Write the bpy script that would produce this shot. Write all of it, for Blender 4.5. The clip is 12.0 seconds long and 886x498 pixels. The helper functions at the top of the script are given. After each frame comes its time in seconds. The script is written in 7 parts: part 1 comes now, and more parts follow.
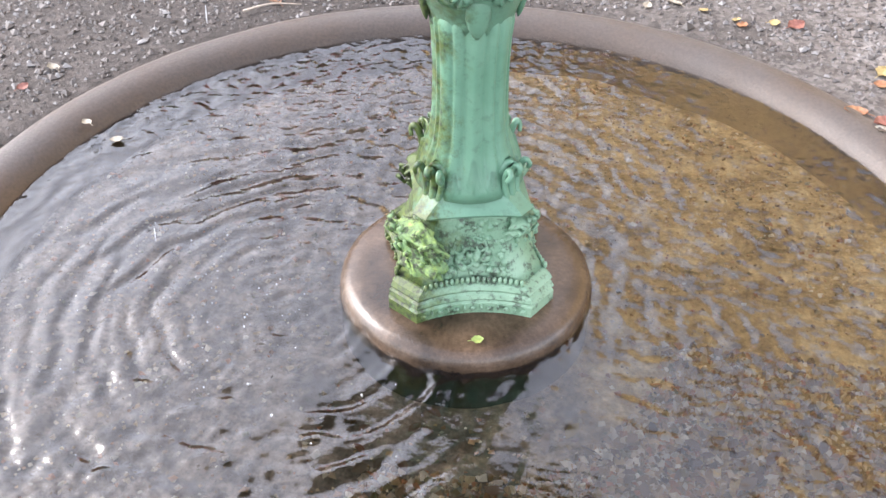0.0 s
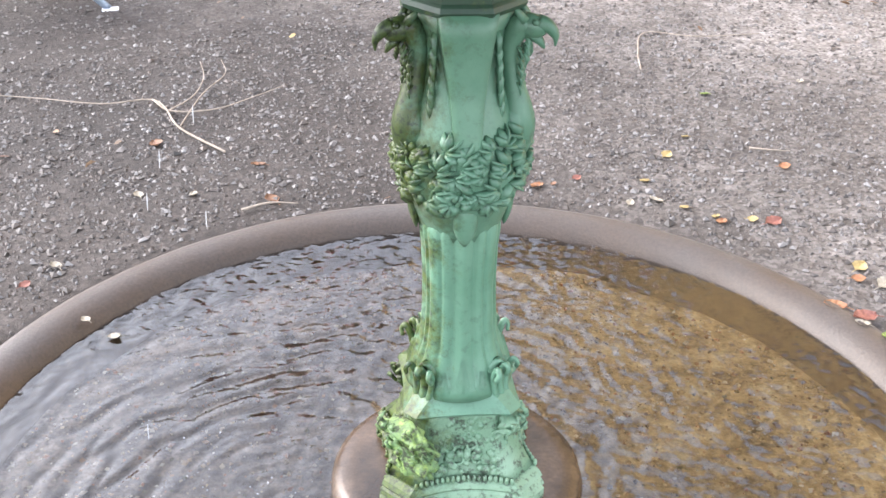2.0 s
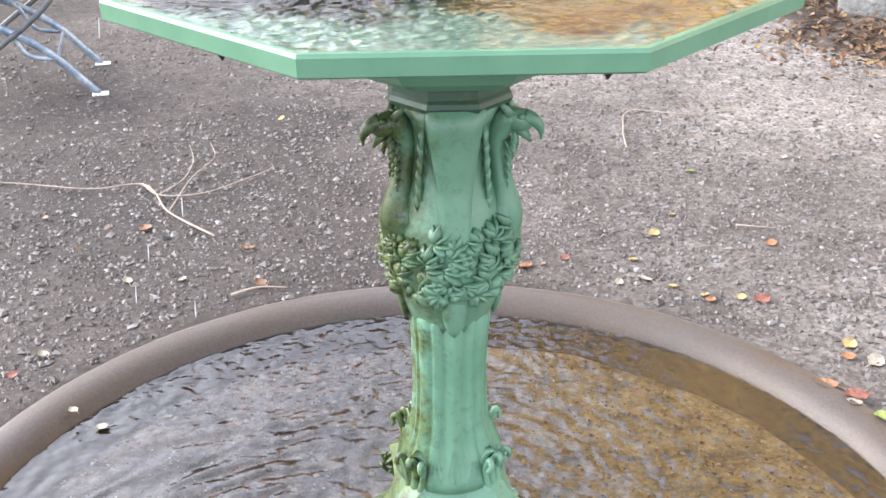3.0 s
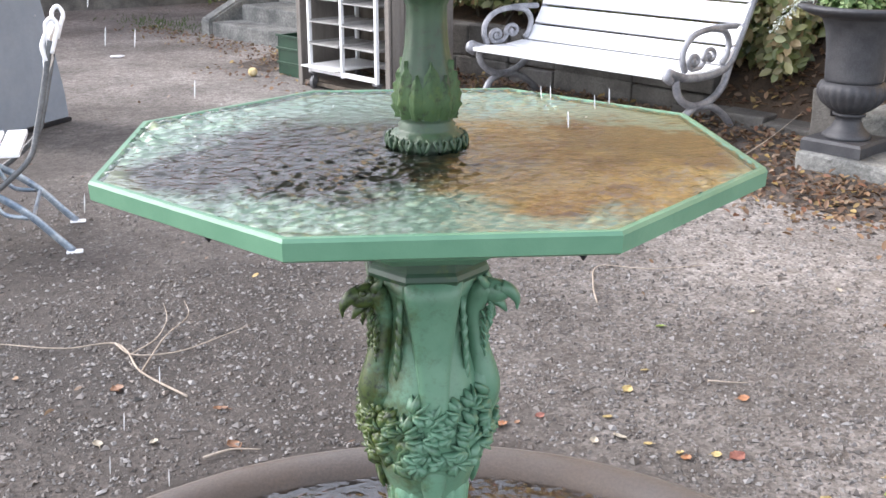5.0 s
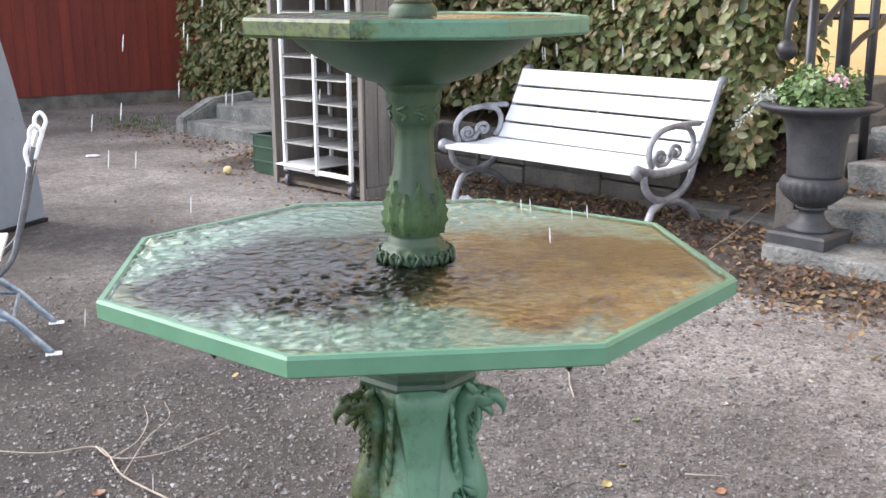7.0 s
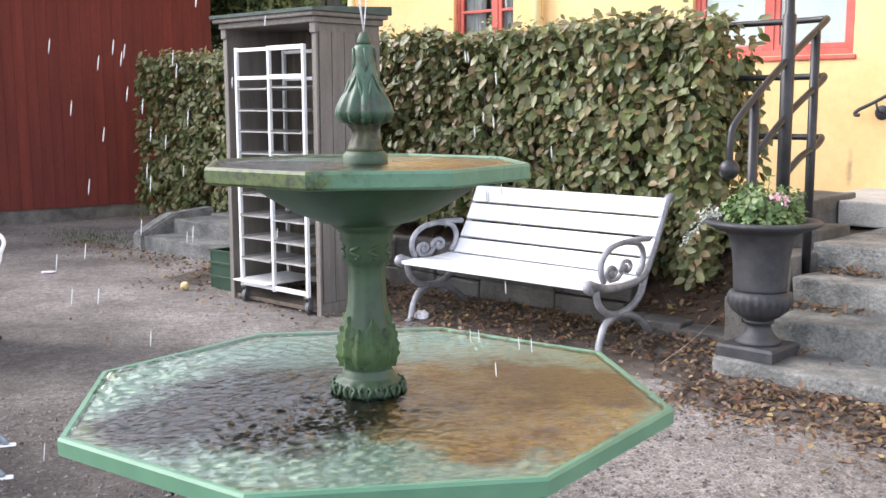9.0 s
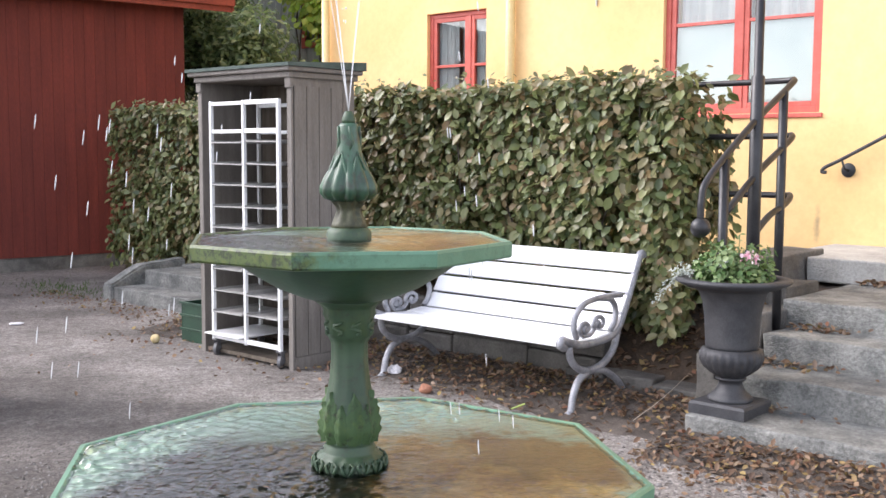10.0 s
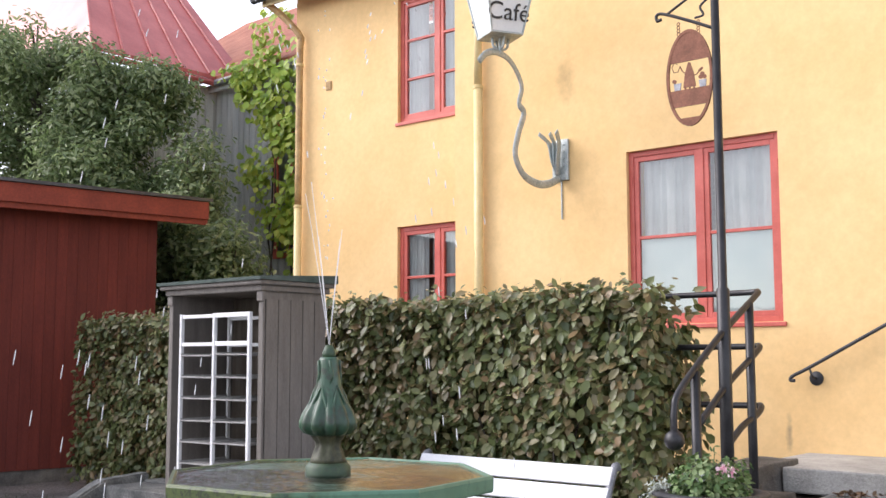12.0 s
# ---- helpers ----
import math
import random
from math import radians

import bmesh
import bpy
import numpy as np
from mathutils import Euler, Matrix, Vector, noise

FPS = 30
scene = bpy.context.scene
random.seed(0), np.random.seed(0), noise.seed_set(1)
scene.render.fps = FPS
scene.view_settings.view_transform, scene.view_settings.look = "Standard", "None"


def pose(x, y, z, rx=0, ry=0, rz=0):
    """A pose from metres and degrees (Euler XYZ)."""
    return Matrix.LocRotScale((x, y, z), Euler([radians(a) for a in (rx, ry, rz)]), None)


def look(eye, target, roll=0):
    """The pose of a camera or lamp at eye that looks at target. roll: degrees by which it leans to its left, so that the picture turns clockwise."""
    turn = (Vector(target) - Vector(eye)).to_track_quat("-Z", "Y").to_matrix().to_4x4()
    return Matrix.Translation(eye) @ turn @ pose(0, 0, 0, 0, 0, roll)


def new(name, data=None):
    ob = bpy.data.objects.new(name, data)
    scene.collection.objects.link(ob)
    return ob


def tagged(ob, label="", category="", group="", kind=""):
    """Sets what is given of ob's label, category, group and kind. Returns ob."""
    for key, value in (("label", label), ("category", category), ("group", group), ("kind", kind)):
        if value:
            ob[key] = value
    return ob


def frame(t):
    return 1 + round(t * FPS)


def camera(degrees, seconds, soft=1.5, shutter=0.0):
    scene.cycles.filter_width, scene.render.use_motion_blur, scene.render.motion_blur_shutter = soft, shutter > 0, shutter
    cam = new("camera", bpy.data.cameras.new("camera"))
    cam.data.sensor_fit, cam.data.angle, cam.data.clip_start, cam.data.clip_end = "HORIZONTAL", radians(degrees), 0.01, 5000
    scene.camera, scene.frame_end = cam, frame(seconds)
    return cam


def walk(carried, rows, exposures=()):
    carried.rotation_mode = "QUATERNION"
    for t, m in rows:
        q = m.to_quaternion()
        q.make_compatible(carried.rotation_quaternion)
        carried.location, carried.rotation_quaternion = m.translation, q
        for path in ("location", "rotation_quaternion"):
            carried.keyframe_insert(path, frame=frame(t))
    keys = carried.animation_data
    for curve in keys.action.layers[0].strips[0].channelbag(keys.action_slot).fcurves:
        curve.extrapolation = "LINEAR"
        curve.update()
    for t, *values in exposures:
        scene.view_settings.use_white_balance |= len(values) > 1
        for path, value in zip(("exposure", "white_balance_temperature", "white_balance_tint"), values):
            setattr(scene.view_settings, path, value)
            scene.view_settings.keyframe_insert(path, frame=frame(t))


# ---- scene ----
cam = camera(45.5, 12.0)
PATH = [
    (0, (0.018, -1.534, 1.356), (-0.04, -0.007, 0.066), 0.4),
    (0.5, (0.021, -1.545, 1.377), (-0.046, 0.051, 0.174), 0.3),
    (1, (0.026, -1.553, 1.39), (-0.039, 0.091, 0.253), 0.6),
    (1.5, (0.027, -1.557, 1.401), (-0.033, 0.127, 0.325), 0.7),
    (2, (0.026, -1.554, 1.413), (-0.03, 0.169, 0.4), 0.3),
    (2.5, (0.025, -1.543, 1.43), (-0.018, 0.211, 0.47), -0.4),
    (3, (0.027, -1.54, 1.444), (-0.012, 0.247, 0.547), -0.2),
    (3.5, (0.027, -1.542, 1.455), (-0.008, 0.275, 0.62), -0.4),
    (5.3, (0.013, -1.556, 1.493), (0.039, 0.345, 0.874), 0.2),
    (5.5, (0.013, -1.562, 1.497), (0.043, 0.343, 0.888), 0.2),
    (6, (0.01, -1.585, 1.512), (0.054, 0.331, 0.94), -0.1),
    (6.5, (0.001, -1.606, 1.53), (0.062, 0.321, 0.999), -0.3),
    (7, (-0.014, -1.618, 1.54), (0.06, 0.322, 1.062), -0.2),
    (8.8, (-0.01, -1.679, 1.596), (0.137, 0.294, 1.301), -0.3),
    (9, (-0.006, -1.692, 1.596), (0.15, 0.283, 1.32), -0.2),
    (9.5, (-0.018, -1.694, 1.622), (0.168, 0.284, 1.384), -0.1),
    (10, (-0.026, -1.700, 1.642), (0.186, 0.280, 1.457), 0.27),
    (10.5, (-0.034, -1.704, 1.661), (0.2, 0.281, 1.587), 0.2),
    (11, (-0.04, -1.712, 1.679), (0.217, 0.271, 1.725), -0.1),
    (11.5, (-0.032, -1.722, 1.681), (0.236, 0.256, 1.811), -0.1),
    (12, (-0.045, -1.713, 1.685), (0.224, 0.258, 1.888), -0.1),
]

walk(cam, [(t, look(eye, target, roll)) for t, eye, target, roll in PATH],
     exposures=[(0.0, 2.68, 6400, 16), (3.0, 2.67, 6400, 14), (3.6, 2.60, 6400, 14), (5.5, 2.24, 6400, 14), (7.0, 2.15, 6400, 14), (9.0, 2.1, 6400, 15), (10.0, 2.05, 6400, 16), (11.0, 1.97, 6400, 16.5), (12.0, 1.55, 6400, 17)])

# ---- world and sun: a bright overcast day ----
world = bpy.data.worlds.new("overcast_sky")
scene.world = world
world.use_nodes = True
wn = world.node_tree.nodes
sky = wn.new("ShaderNodeTexSky")
sky.sky_type = "NISHITA"
sky.sun_disc = False
sky.sun_elevation = radians(38)
sky.sun_rotation = radians(-72)
sky.air_density, sky.dust_density, sky.ozone_density = 1.0, 1.5, 1.0
wn["Background"].inputs[1].default_value = 0.15
pale = wn.new("ShaderNodeHueSaturation")
pale.inputs["Saturation"].default_value = 0.35
world.node_tree.links.new(sky.outputs[0], pale.inputs["Color"])
world.node_tree.links.new(pale.outputs[0], wn["Background"].inputs[0])
sun = new("sun", bpy.data.lights.new("sun", "SUN"))
sun.data.energy, sun.data.angle, sun.data.color = 0.55, radians(28), (1.0, 0.96, 0.9)
sun.matrix_world = look((-9.4, 3.0, 7.8), (0, 0, 0))


# ---- small mesh tools ----
def part(name, bm, material, parent=None, label="", smooth=False, kind=""):
    me = bpy.data.meshes.new(name)
    bm.to_mesh(me)
    bm.free()
    me.materials.append(material)
    if smooth:
        me.polygons.foreach_set("use_smooth", [True] * len(me.polygons))
    ob = new(name, me)
    ob.parent = parent
    if label:
        ob["label"] = label
    if kind:
        ob["kind"] = kind
    return ob


def mesh_part(name, verts, faces, material, parent=None, label="", smooth=False, kind=""):
    me = bpy.data.meshes.new(name)
    me.from_pydata(verts, [], faces)
    me.materials.append(material)
    if smooth:
        me.polygons.foreach_set("use_smooth", [True] * len(me.polygons))
    ob = new(name, me)
    ob.parent = parent
    if label:
        ob["label"] = label
    if kind:
        ob["kind"] = kind
    return ob


def thing(name, label, category, m=None, group="", kind=""):
    ob = new(name)
    ob.empty_display_size = 0.1
    if m is not None:
        ob.matrix_world = m
    return tagged(ob, label, category, group, kind)


def tag(ob, label="", category="", m=None, group="", kind=""):
    if m is not None:
        ob.matrix_world = m
    return tagged(ob, label, category, group, kind)


def box(bm, x0, x1, y0, y1, z0, z1, bevel=0.0, m=None):
    t = Matrix.Translation(((x0 + x1) / 2, (y0 + y1) / 2, (z0 + z1) / 2)) @ Matrix.Diagonal((abs(x1 - x0), abs(y1 - y0), abs(z1 - z0), 1))
    geo = bmesh.ops.create_cube(bm, size=1, matrix=(m @ t) if m else t)
    if bevel:
        edges = list({e for v in geo["verts"] for e in v.link_edges})
        bmesh.ops.bevel(bm, geom=edges, offset=bevel, segments=2, affect="EDGES", profile=0.5)
    return bm


def B(*args, bevel=0.0):
    return box(bmesh.new(), *args, bevel=bevel)


def loft(bm, rings, close=True, cap0=True, cap1=True):
    """Quads between rings of equally many points."""
    vs = [[bm.verts.new(p) for p in ring] for ring in rings]
    n = len(vs[0])
    for a, b in zip(vs, vs[1:]):
        for i in range(n if close else n - 1):
            bm.faces.new((a[i], a[(i + 1) % n], b[(i + 1) % n], b[i]))
    if cap0:
        bm.faces.new(vs[0][::-1])
    if cap1:
        bm.faces.new(vs[-1])
    return bm


def lathe(profile, n=48, shape=None, bm=None, cap0=True, cap1=True):
    """profile: rows of radius, height. shape(angle, z, r) gives the radius at an angle."""
    bm = bm or bmesh.new()
    rings = []
    for r, z in profile:
        ring = []
        for i in range(n):
            a = 2 * math.pi * i / n
            q = shape(a, z, r) if shape else r
            ring.append((q * math.cos(a), q * math.sin(a), z))
        rings.append(ring)
    return loft(bm, rings, True, cap0, cap1)


def tube(bm, pts, r, n=8, flat=1.0, up=(0, 0, 1)):
    """A round bar along points; r is one radius or one a point; flat squeezes it along its second axis."""
    pts = [Vector(p) for p in pts]
    rs = r if isinstance(r, (list, tuple)) else [r] * len(pts)
    rings = []
    side = None
    for i, p in enumerate(pts):
        d = (pts[min(i + 1, len(pts) - 1)] - pts[max(i - 1, 0)]).normalized()
        ref = side if side is not None else Vector(up).cross(d)
        if ref.length < 1e-4:
            ref = Vector((1, 0, 0))
        s = ref - d * ref.dot(d)
        if s.length < 1e-5:
            s = Vector((1, 0, 0)).cross(d)
        s.normalize()
        side = s
        w = d.cross(s)
        rings.append([p + s * (rs[i] * math.cos(2 * math.pi * k / n)) + w * (rs[i] * flat * math.sin(2 * math.pi * k / n)) for k in range(n)])
    return loft(bm, rings)


def curve_pts(pts, step=6):
    """Catmull-Rom points through the given ones."""
    p = [Vector(q) for q in pts]
    p = [p[0] * 2 - p[1]] + p + [p[-1] * 2 - p[-2]]
    out = []
    for i in range(1, len(p) - 2):
        for k in range(step):
            t = k / step
            a, b, c, d = p[i - 1], p[i], p[i + 1], p[i + 2]
            out.append(0.5 * ((2 * b) + (c - a) * t + (2 * a - 5 * b + 4 * c - d) * t * t + (3 * b - a - 3 * c + d) * t ** 3))
    out.append(p[-2])
    return out


def spiral(cx, cz, r0, r1, a0, a1, n=22):
    return [(cx + (r0 + (r1 - r0) * i / n) * math.cos(radians(a0 + (a1 - a0) * i / n)), cz + (r0 + (r1 - r0) * i / n) * math.sin(radians(a0 + (a1 - a0) * i / n))) for i in range(n + 1)]


def blob(bm, m, nu=8, nv=6):
    bmesh.ops.create_uvsphere(bm, u_segments=nu, v_segments=nv, radius=1, matrix=m)
    return bm


def ell(x, y, z, sx, sy, sz, rx=0, ry=0, rz=0):
    return pose(x, y, z, rx, ry, rz) @ Matrix.Diagonal((sx, sy, sz, 1))


# ---- materials ----
def nodes_of(name):
    m = bpy.data.materials.new(name)
    m.use_nodes = True
    nt = m.node_tree
    return m, nt, nt.nodes["Principled BSDF"]


def add_noise(nt, scale, detail=6, rough=0.6, coord="Object", stretch=None):
    co = nt.nodes.new("ShaderNodeTexCoord")
    tex = nt.nodes.new("ShaderNodeTexNoise")
    tex.inputs["Scale"].default_value, tex.inputs["Detail"].default_value, tex.inputs["Roughness"].default_value = scale, detail, rough
    src = co.outputs[coord]
    if stretch:
        mp = nt.nodes.new("ShaderNodeMapping")
        mp.inputs["Scale"].default_value = stretch
        nt.links.new(src, mp.inputs[0])
        src = mp.outputs[0]
    nt.links.new(src, tex.inputs["Vector"])
    return tex.outputs["Fac"]


def ramp(nt, fac, stops):
    r = nt.nodes.new("ShaderNodeValToRGB")
    while len(r.color_ramp.elements) < len(stops):
        r.color_ramp.elements.new(0.5)
    for e, (p, c) in zip(r.color_ramp.elements, stops):
        e.position, e.color = p, (*c, 1) if len(c) == 3 else c
    nt.links.new(fac, r.inputs[0])
    return r.outputs[0]


def mixc(nt, fac, a, b, mode="MIX"):
    m = nt.nodes.new("ShaderNodeMix")
    m.data_type, m.blend_type = "RGBA", mode
    for sock, v in ((m.inputs[0], fac), (m.inputs[6], a), (m.inputs[7], b)):
        if isinstance(v, (int, float)):
            sock.default_value = v
        elif isinstance(v, tuple):
            sock.default_value = (*v, 1)
        else:
            nt.links.new(v, sock)
    return m.outputs[2]


def bump(nt, bsdf, height, strength=0.3, distance=0.01):
    b = nt.nodes.new("ShaderNodeBump")
    b.inputs["Strength"].default_value, b.inputs["Distance"].default_value = strength, distance
    nt.links.new(height, b.inputs["Height"])
    nt.links.new(b.outputs[0], bsdf.inputs["Normal"])


def mat(name, c1, c2, scale=4.0, fine=60.0, rough=0.6, metal=0.0, bmp=0.25, dist=0.004, spread=(0.35, 0.65), stretch=None, grain=0.35, vary=0.0):
    """Two colours in large patches, a fine grain over them, and relief from the grain."""
    m, nt, p = nodes_of(name)
    big = add_noise(nt, scale, 5, 0.6, stretch=stretch)
    small = add_noise(nt, fine, 4, 0.7, stretch=stretch)
    col = ramp(nt, big, [(spread[0], c1), (spread[1], c2)])
    g = ramp(nt, small, [(0.3, (1 - grain,) * 3), (0.7, (1 + grain * 0.3,) * 3)])
    col = mixc(nt, 1.0, col, g, "MULTIPLY")
    if vary:
        oi = nt.nodes.new("ShaderNodeObjectInfo")
        v = ramp(nt, oi.outputs["Random"], [(0.0, (1 - vary,) * 3), (1.0, (1 + vary * 0.4,) * 3)])
        col = mixc(nt, 1.0, col, v, "MULTIPLY")
    nt.links.new(col, p.inputs["Base Color"])
    p.inputs["Roughness"].default_value, p.inputs["Metallic"].default_value = rough, metal
    bump(nt, p, small, bmp, dist)
    return m


def leaf_mat(name, cols, rough=0.45, trans=0.25):
    m, nt, p = nodes_of(name)
    geo = nt.nodes.new("ShaderNodeNewGeometry")
    n = len(cols)
    col = ramp(nt, geo.outputs["Random Per Island"], [(i / max(1, n - 1), c) for i, c in enumerate(cols)])
    nt.links.new(col, p.inputs["Base Color"])
    p.inputs["Roughness"].default_value = rough
    tr = nt.nodes.new("ShaderNodeBsdfTranslucent")
    nt.links.new(col, tr.inputs[0])
    mx = nt.nodes.new("ShaderNodeMixShader")
    mx.inputs[0].default_value = trans
    nt.links.new(p.outputs[0], mx.inputs[1])
    nt.links.new(tr.outputs[0], mx.inputs[2])
    nt.links.new(mx.outputs[0], nt.nodes["Material Output"].inputs[0])
    return m


def water_mat(name, tint, wave=60.0, strength=0.15, ior=1.5):
    """Clear water: a tinted clear body and a Fresnel gloss on top."""
    m, nt, p = nodes_of(name)
    nt.nodes.remove(p)
    tr = nt.nodes.new("ShaderNodeBsdfTransparent")
    tr.inputs[0].default_value = (*tint, 1)
    gl = nt.nodes.new("ShaderNodeBsdfGlossy")
    gl.inputs["Roughness"].default_value = 0.03
    fr = nt.nodes.new("ShaderNodeFresnel")
    fr.inputs[0].default_value = ior
    small = add_noise(nt, wave, 3, 0.5, stretch=(0.8, 1.5, 1))
    b = nt.nodes.new("ShaderNodeBump")
    b.inputs["Strength"].default_value, b.inputs["Distance"].default_value = strength, 0.01
    nt.links.new(small, b.inputs["Height"])
    nt.links.new(b.outputs[0], gl.inputs["Normal"])
    nt.links.new(b.outputs[0], fr.inputs["Normal"])
    mx = nt.nodes.new("ShaderNodeMixShader")
    nt.links.new(fr.outputs[0], mx.inputs[0])
    nt.links.new(tr.outputs[0], mx.inputs[1])
    nt.links.new(gl.outputs[0], mx.inputs[2])
    nt.links.new(mx.outputs[0], nt.nodes["Material Output"].inputs[0])
    return m


def glass_mat(name):
    m, nt, p = nodes_of(name)
    nt.nodes.remove(p)
    tr = nt.nodes.new("ShaderNodeBsdfTransparent")
    tr.inputs[0].default_value = (0.93, 0.95, 0.95, 1)
    gl = nt.nodes.new("ShaderNodeBsdfGlossy")
    gl.inputs["Roughness"].default_value = 0.02
    fr = nt.nodes.new("ShaderNodeFresnel")
    fr.inputs[0].default_value = 1.9
    mx = nt.nodes.new("ShaderNodeMixShader")
    nt.links.new(fr.outputs[0], mx.inputs[0])
    nt.links.new(tr.outputs[0], mx.inputs[1])
    nt.links.new(gl.outputs[0], mx.inputs[2])
    nt.links.new(mx.outputs[0], nt.nodes["Material Output"].inputs[0])
    return m


def iron_paint(name, c1, c2, moss=0.5, side=-1.0, glow=0.5, grime=0.25, rough=0.42, black=0.46):
    """Green oil paint on cast iron, chalky where rain runs, with moss and black grime on its weather side."""
    m, nt, p = nodes_of(name)
    big = add_noise(nt, 9, 5, 0.6)
    small = add_noise(nt, 90, 5, 0.7)
    col = ramp(nt, big, [(0.35, c1), (0.7, c2)])
    co = nt.nodes.new("ShaderNodeTexCoord")
    sep = nt.nodes.new("ShaderNodeSeparateXYZ")
    nt.links.new(co.outputs["Object"], sep.inputs[0])
    spots = add_noise(nt, 26, 6, 0.75)
    ad = nt.nodes.new("ShaderNodeMath")
    ad.operation = "MULTIPLY_ADD"
    nt.links.new(sep.outputs["X"], ad.inputs[0])
    ad.inputs[1].default_value = side * 3.6
    nt.links.new(spots, ad.inputs[2])
    mk = ramp(nt, ad.outputs[0], [(0.66 - 0.1 * moss, (0, 0, 0)), (0.8, (1, 1, 1))])
    mosscol = ramp(nt, small, [(0.38, (0.012, 0.018, 0.008)), (0.5, (0.07 * (0.45 + glow), 0.115 * (0.45 + glow), 0.018)), (0.68, (0.31 * glow, 0.38 * glow, 0.075 * glow))])
    col = mixc(nt, mk, col, mosscol)
    nt.links.new(col, p.inputs["Base Color"])
    dirt = add_noise(nt, 48, 6, 0.75)
    col = mixc(nt, ramp(nt, dirt, [(black - 0.1, (grime, grime, grime)), (black, (0, 0, 0))]), col, (0.022, 0.026, 0.016))
    nt.links.new(col, p.inputs["Base Color"])
    p.inputs["Roughness"].default_value = rough
    bump(nt, p, small, 0.2, 0.003)
    return m


M_GREEN = iron_paint("green_oil_paint", (0.085, 0.20, 0.125), (0.14, 0.275, 0.185), 1.1, -1.0, 0.28)
M_PALE = iron_paint("chalky_green_paint", (0.12, 0.235, 0.145), (0.23, 0.355, 0.24), 1.2, -1.0, 0.3, 0.85, 0.5, 0.48)
M_RIMGREEN = iron_paint("smooth_green_paint", (0.075, 0.185, 0.112), (0.105, 0.23, 0.142), -1.2, 0.0, 0.5, 0.0)
M_MOSSY = iron_paint("mossy_green_paint", (0.10, 0.20, 0.09), (0.20, 0.29, 0.12), 2.4, 0.0, 1.6, 0.95, 0.6, 0.52)
M_OLIVEGREEN = iron_paint("weathered_leaf_green", (0.066, 0.158, 0.098), (0.11, 0.222, 0.145), 1.3, -1.0, 0.25)
# Shade under the lower basin is put into this darker green; the moss is separate.
M_CAPITAL = iron_paint("basin_shaded_capital_paint", (0.072, 0.170, 0.106), (0.120, 0.238, 0.157), 1.5, -1.0, 0.16, 0.22)
M_OLIVE = iron_paint("grimy_green_paint", (0.034, 0.068, 0.028), (0.066, 0.112, 0.048), 1.4, 0.0, 0.35, 0.85, 0.55)
M_FINIAL = iron_paint("streaked_green_paint", (0.010, 0.034, 0.018), (0.044, 0.108, 0.062), 1.0, 0.0, 0.3, 0.8, 0.4, 0.5)
M_OLIVE.node_tree.nodes["Principled BSDF"].inputs["Specular IOR Level"].default_value = 0.2
M_NECK = mat("rusty_brown_iron", (0.022, 0.024, 0.010), (0.060, 0.064, 0.028), 40, 160, 0.6, 0, 0.4, 0.003)
# Shade below the basins, with some grime, is put into this darker green.
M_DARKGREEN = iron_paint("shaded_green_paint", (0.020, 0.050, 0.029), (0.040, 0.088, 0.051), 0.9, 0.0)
M_STEM = iron_paint("algae_green_paint", (0.014, 0.038, 0.018), (0.038, 0.074, 0.038), 1.5, 0.0, 0.2, 0.7, 0.55)


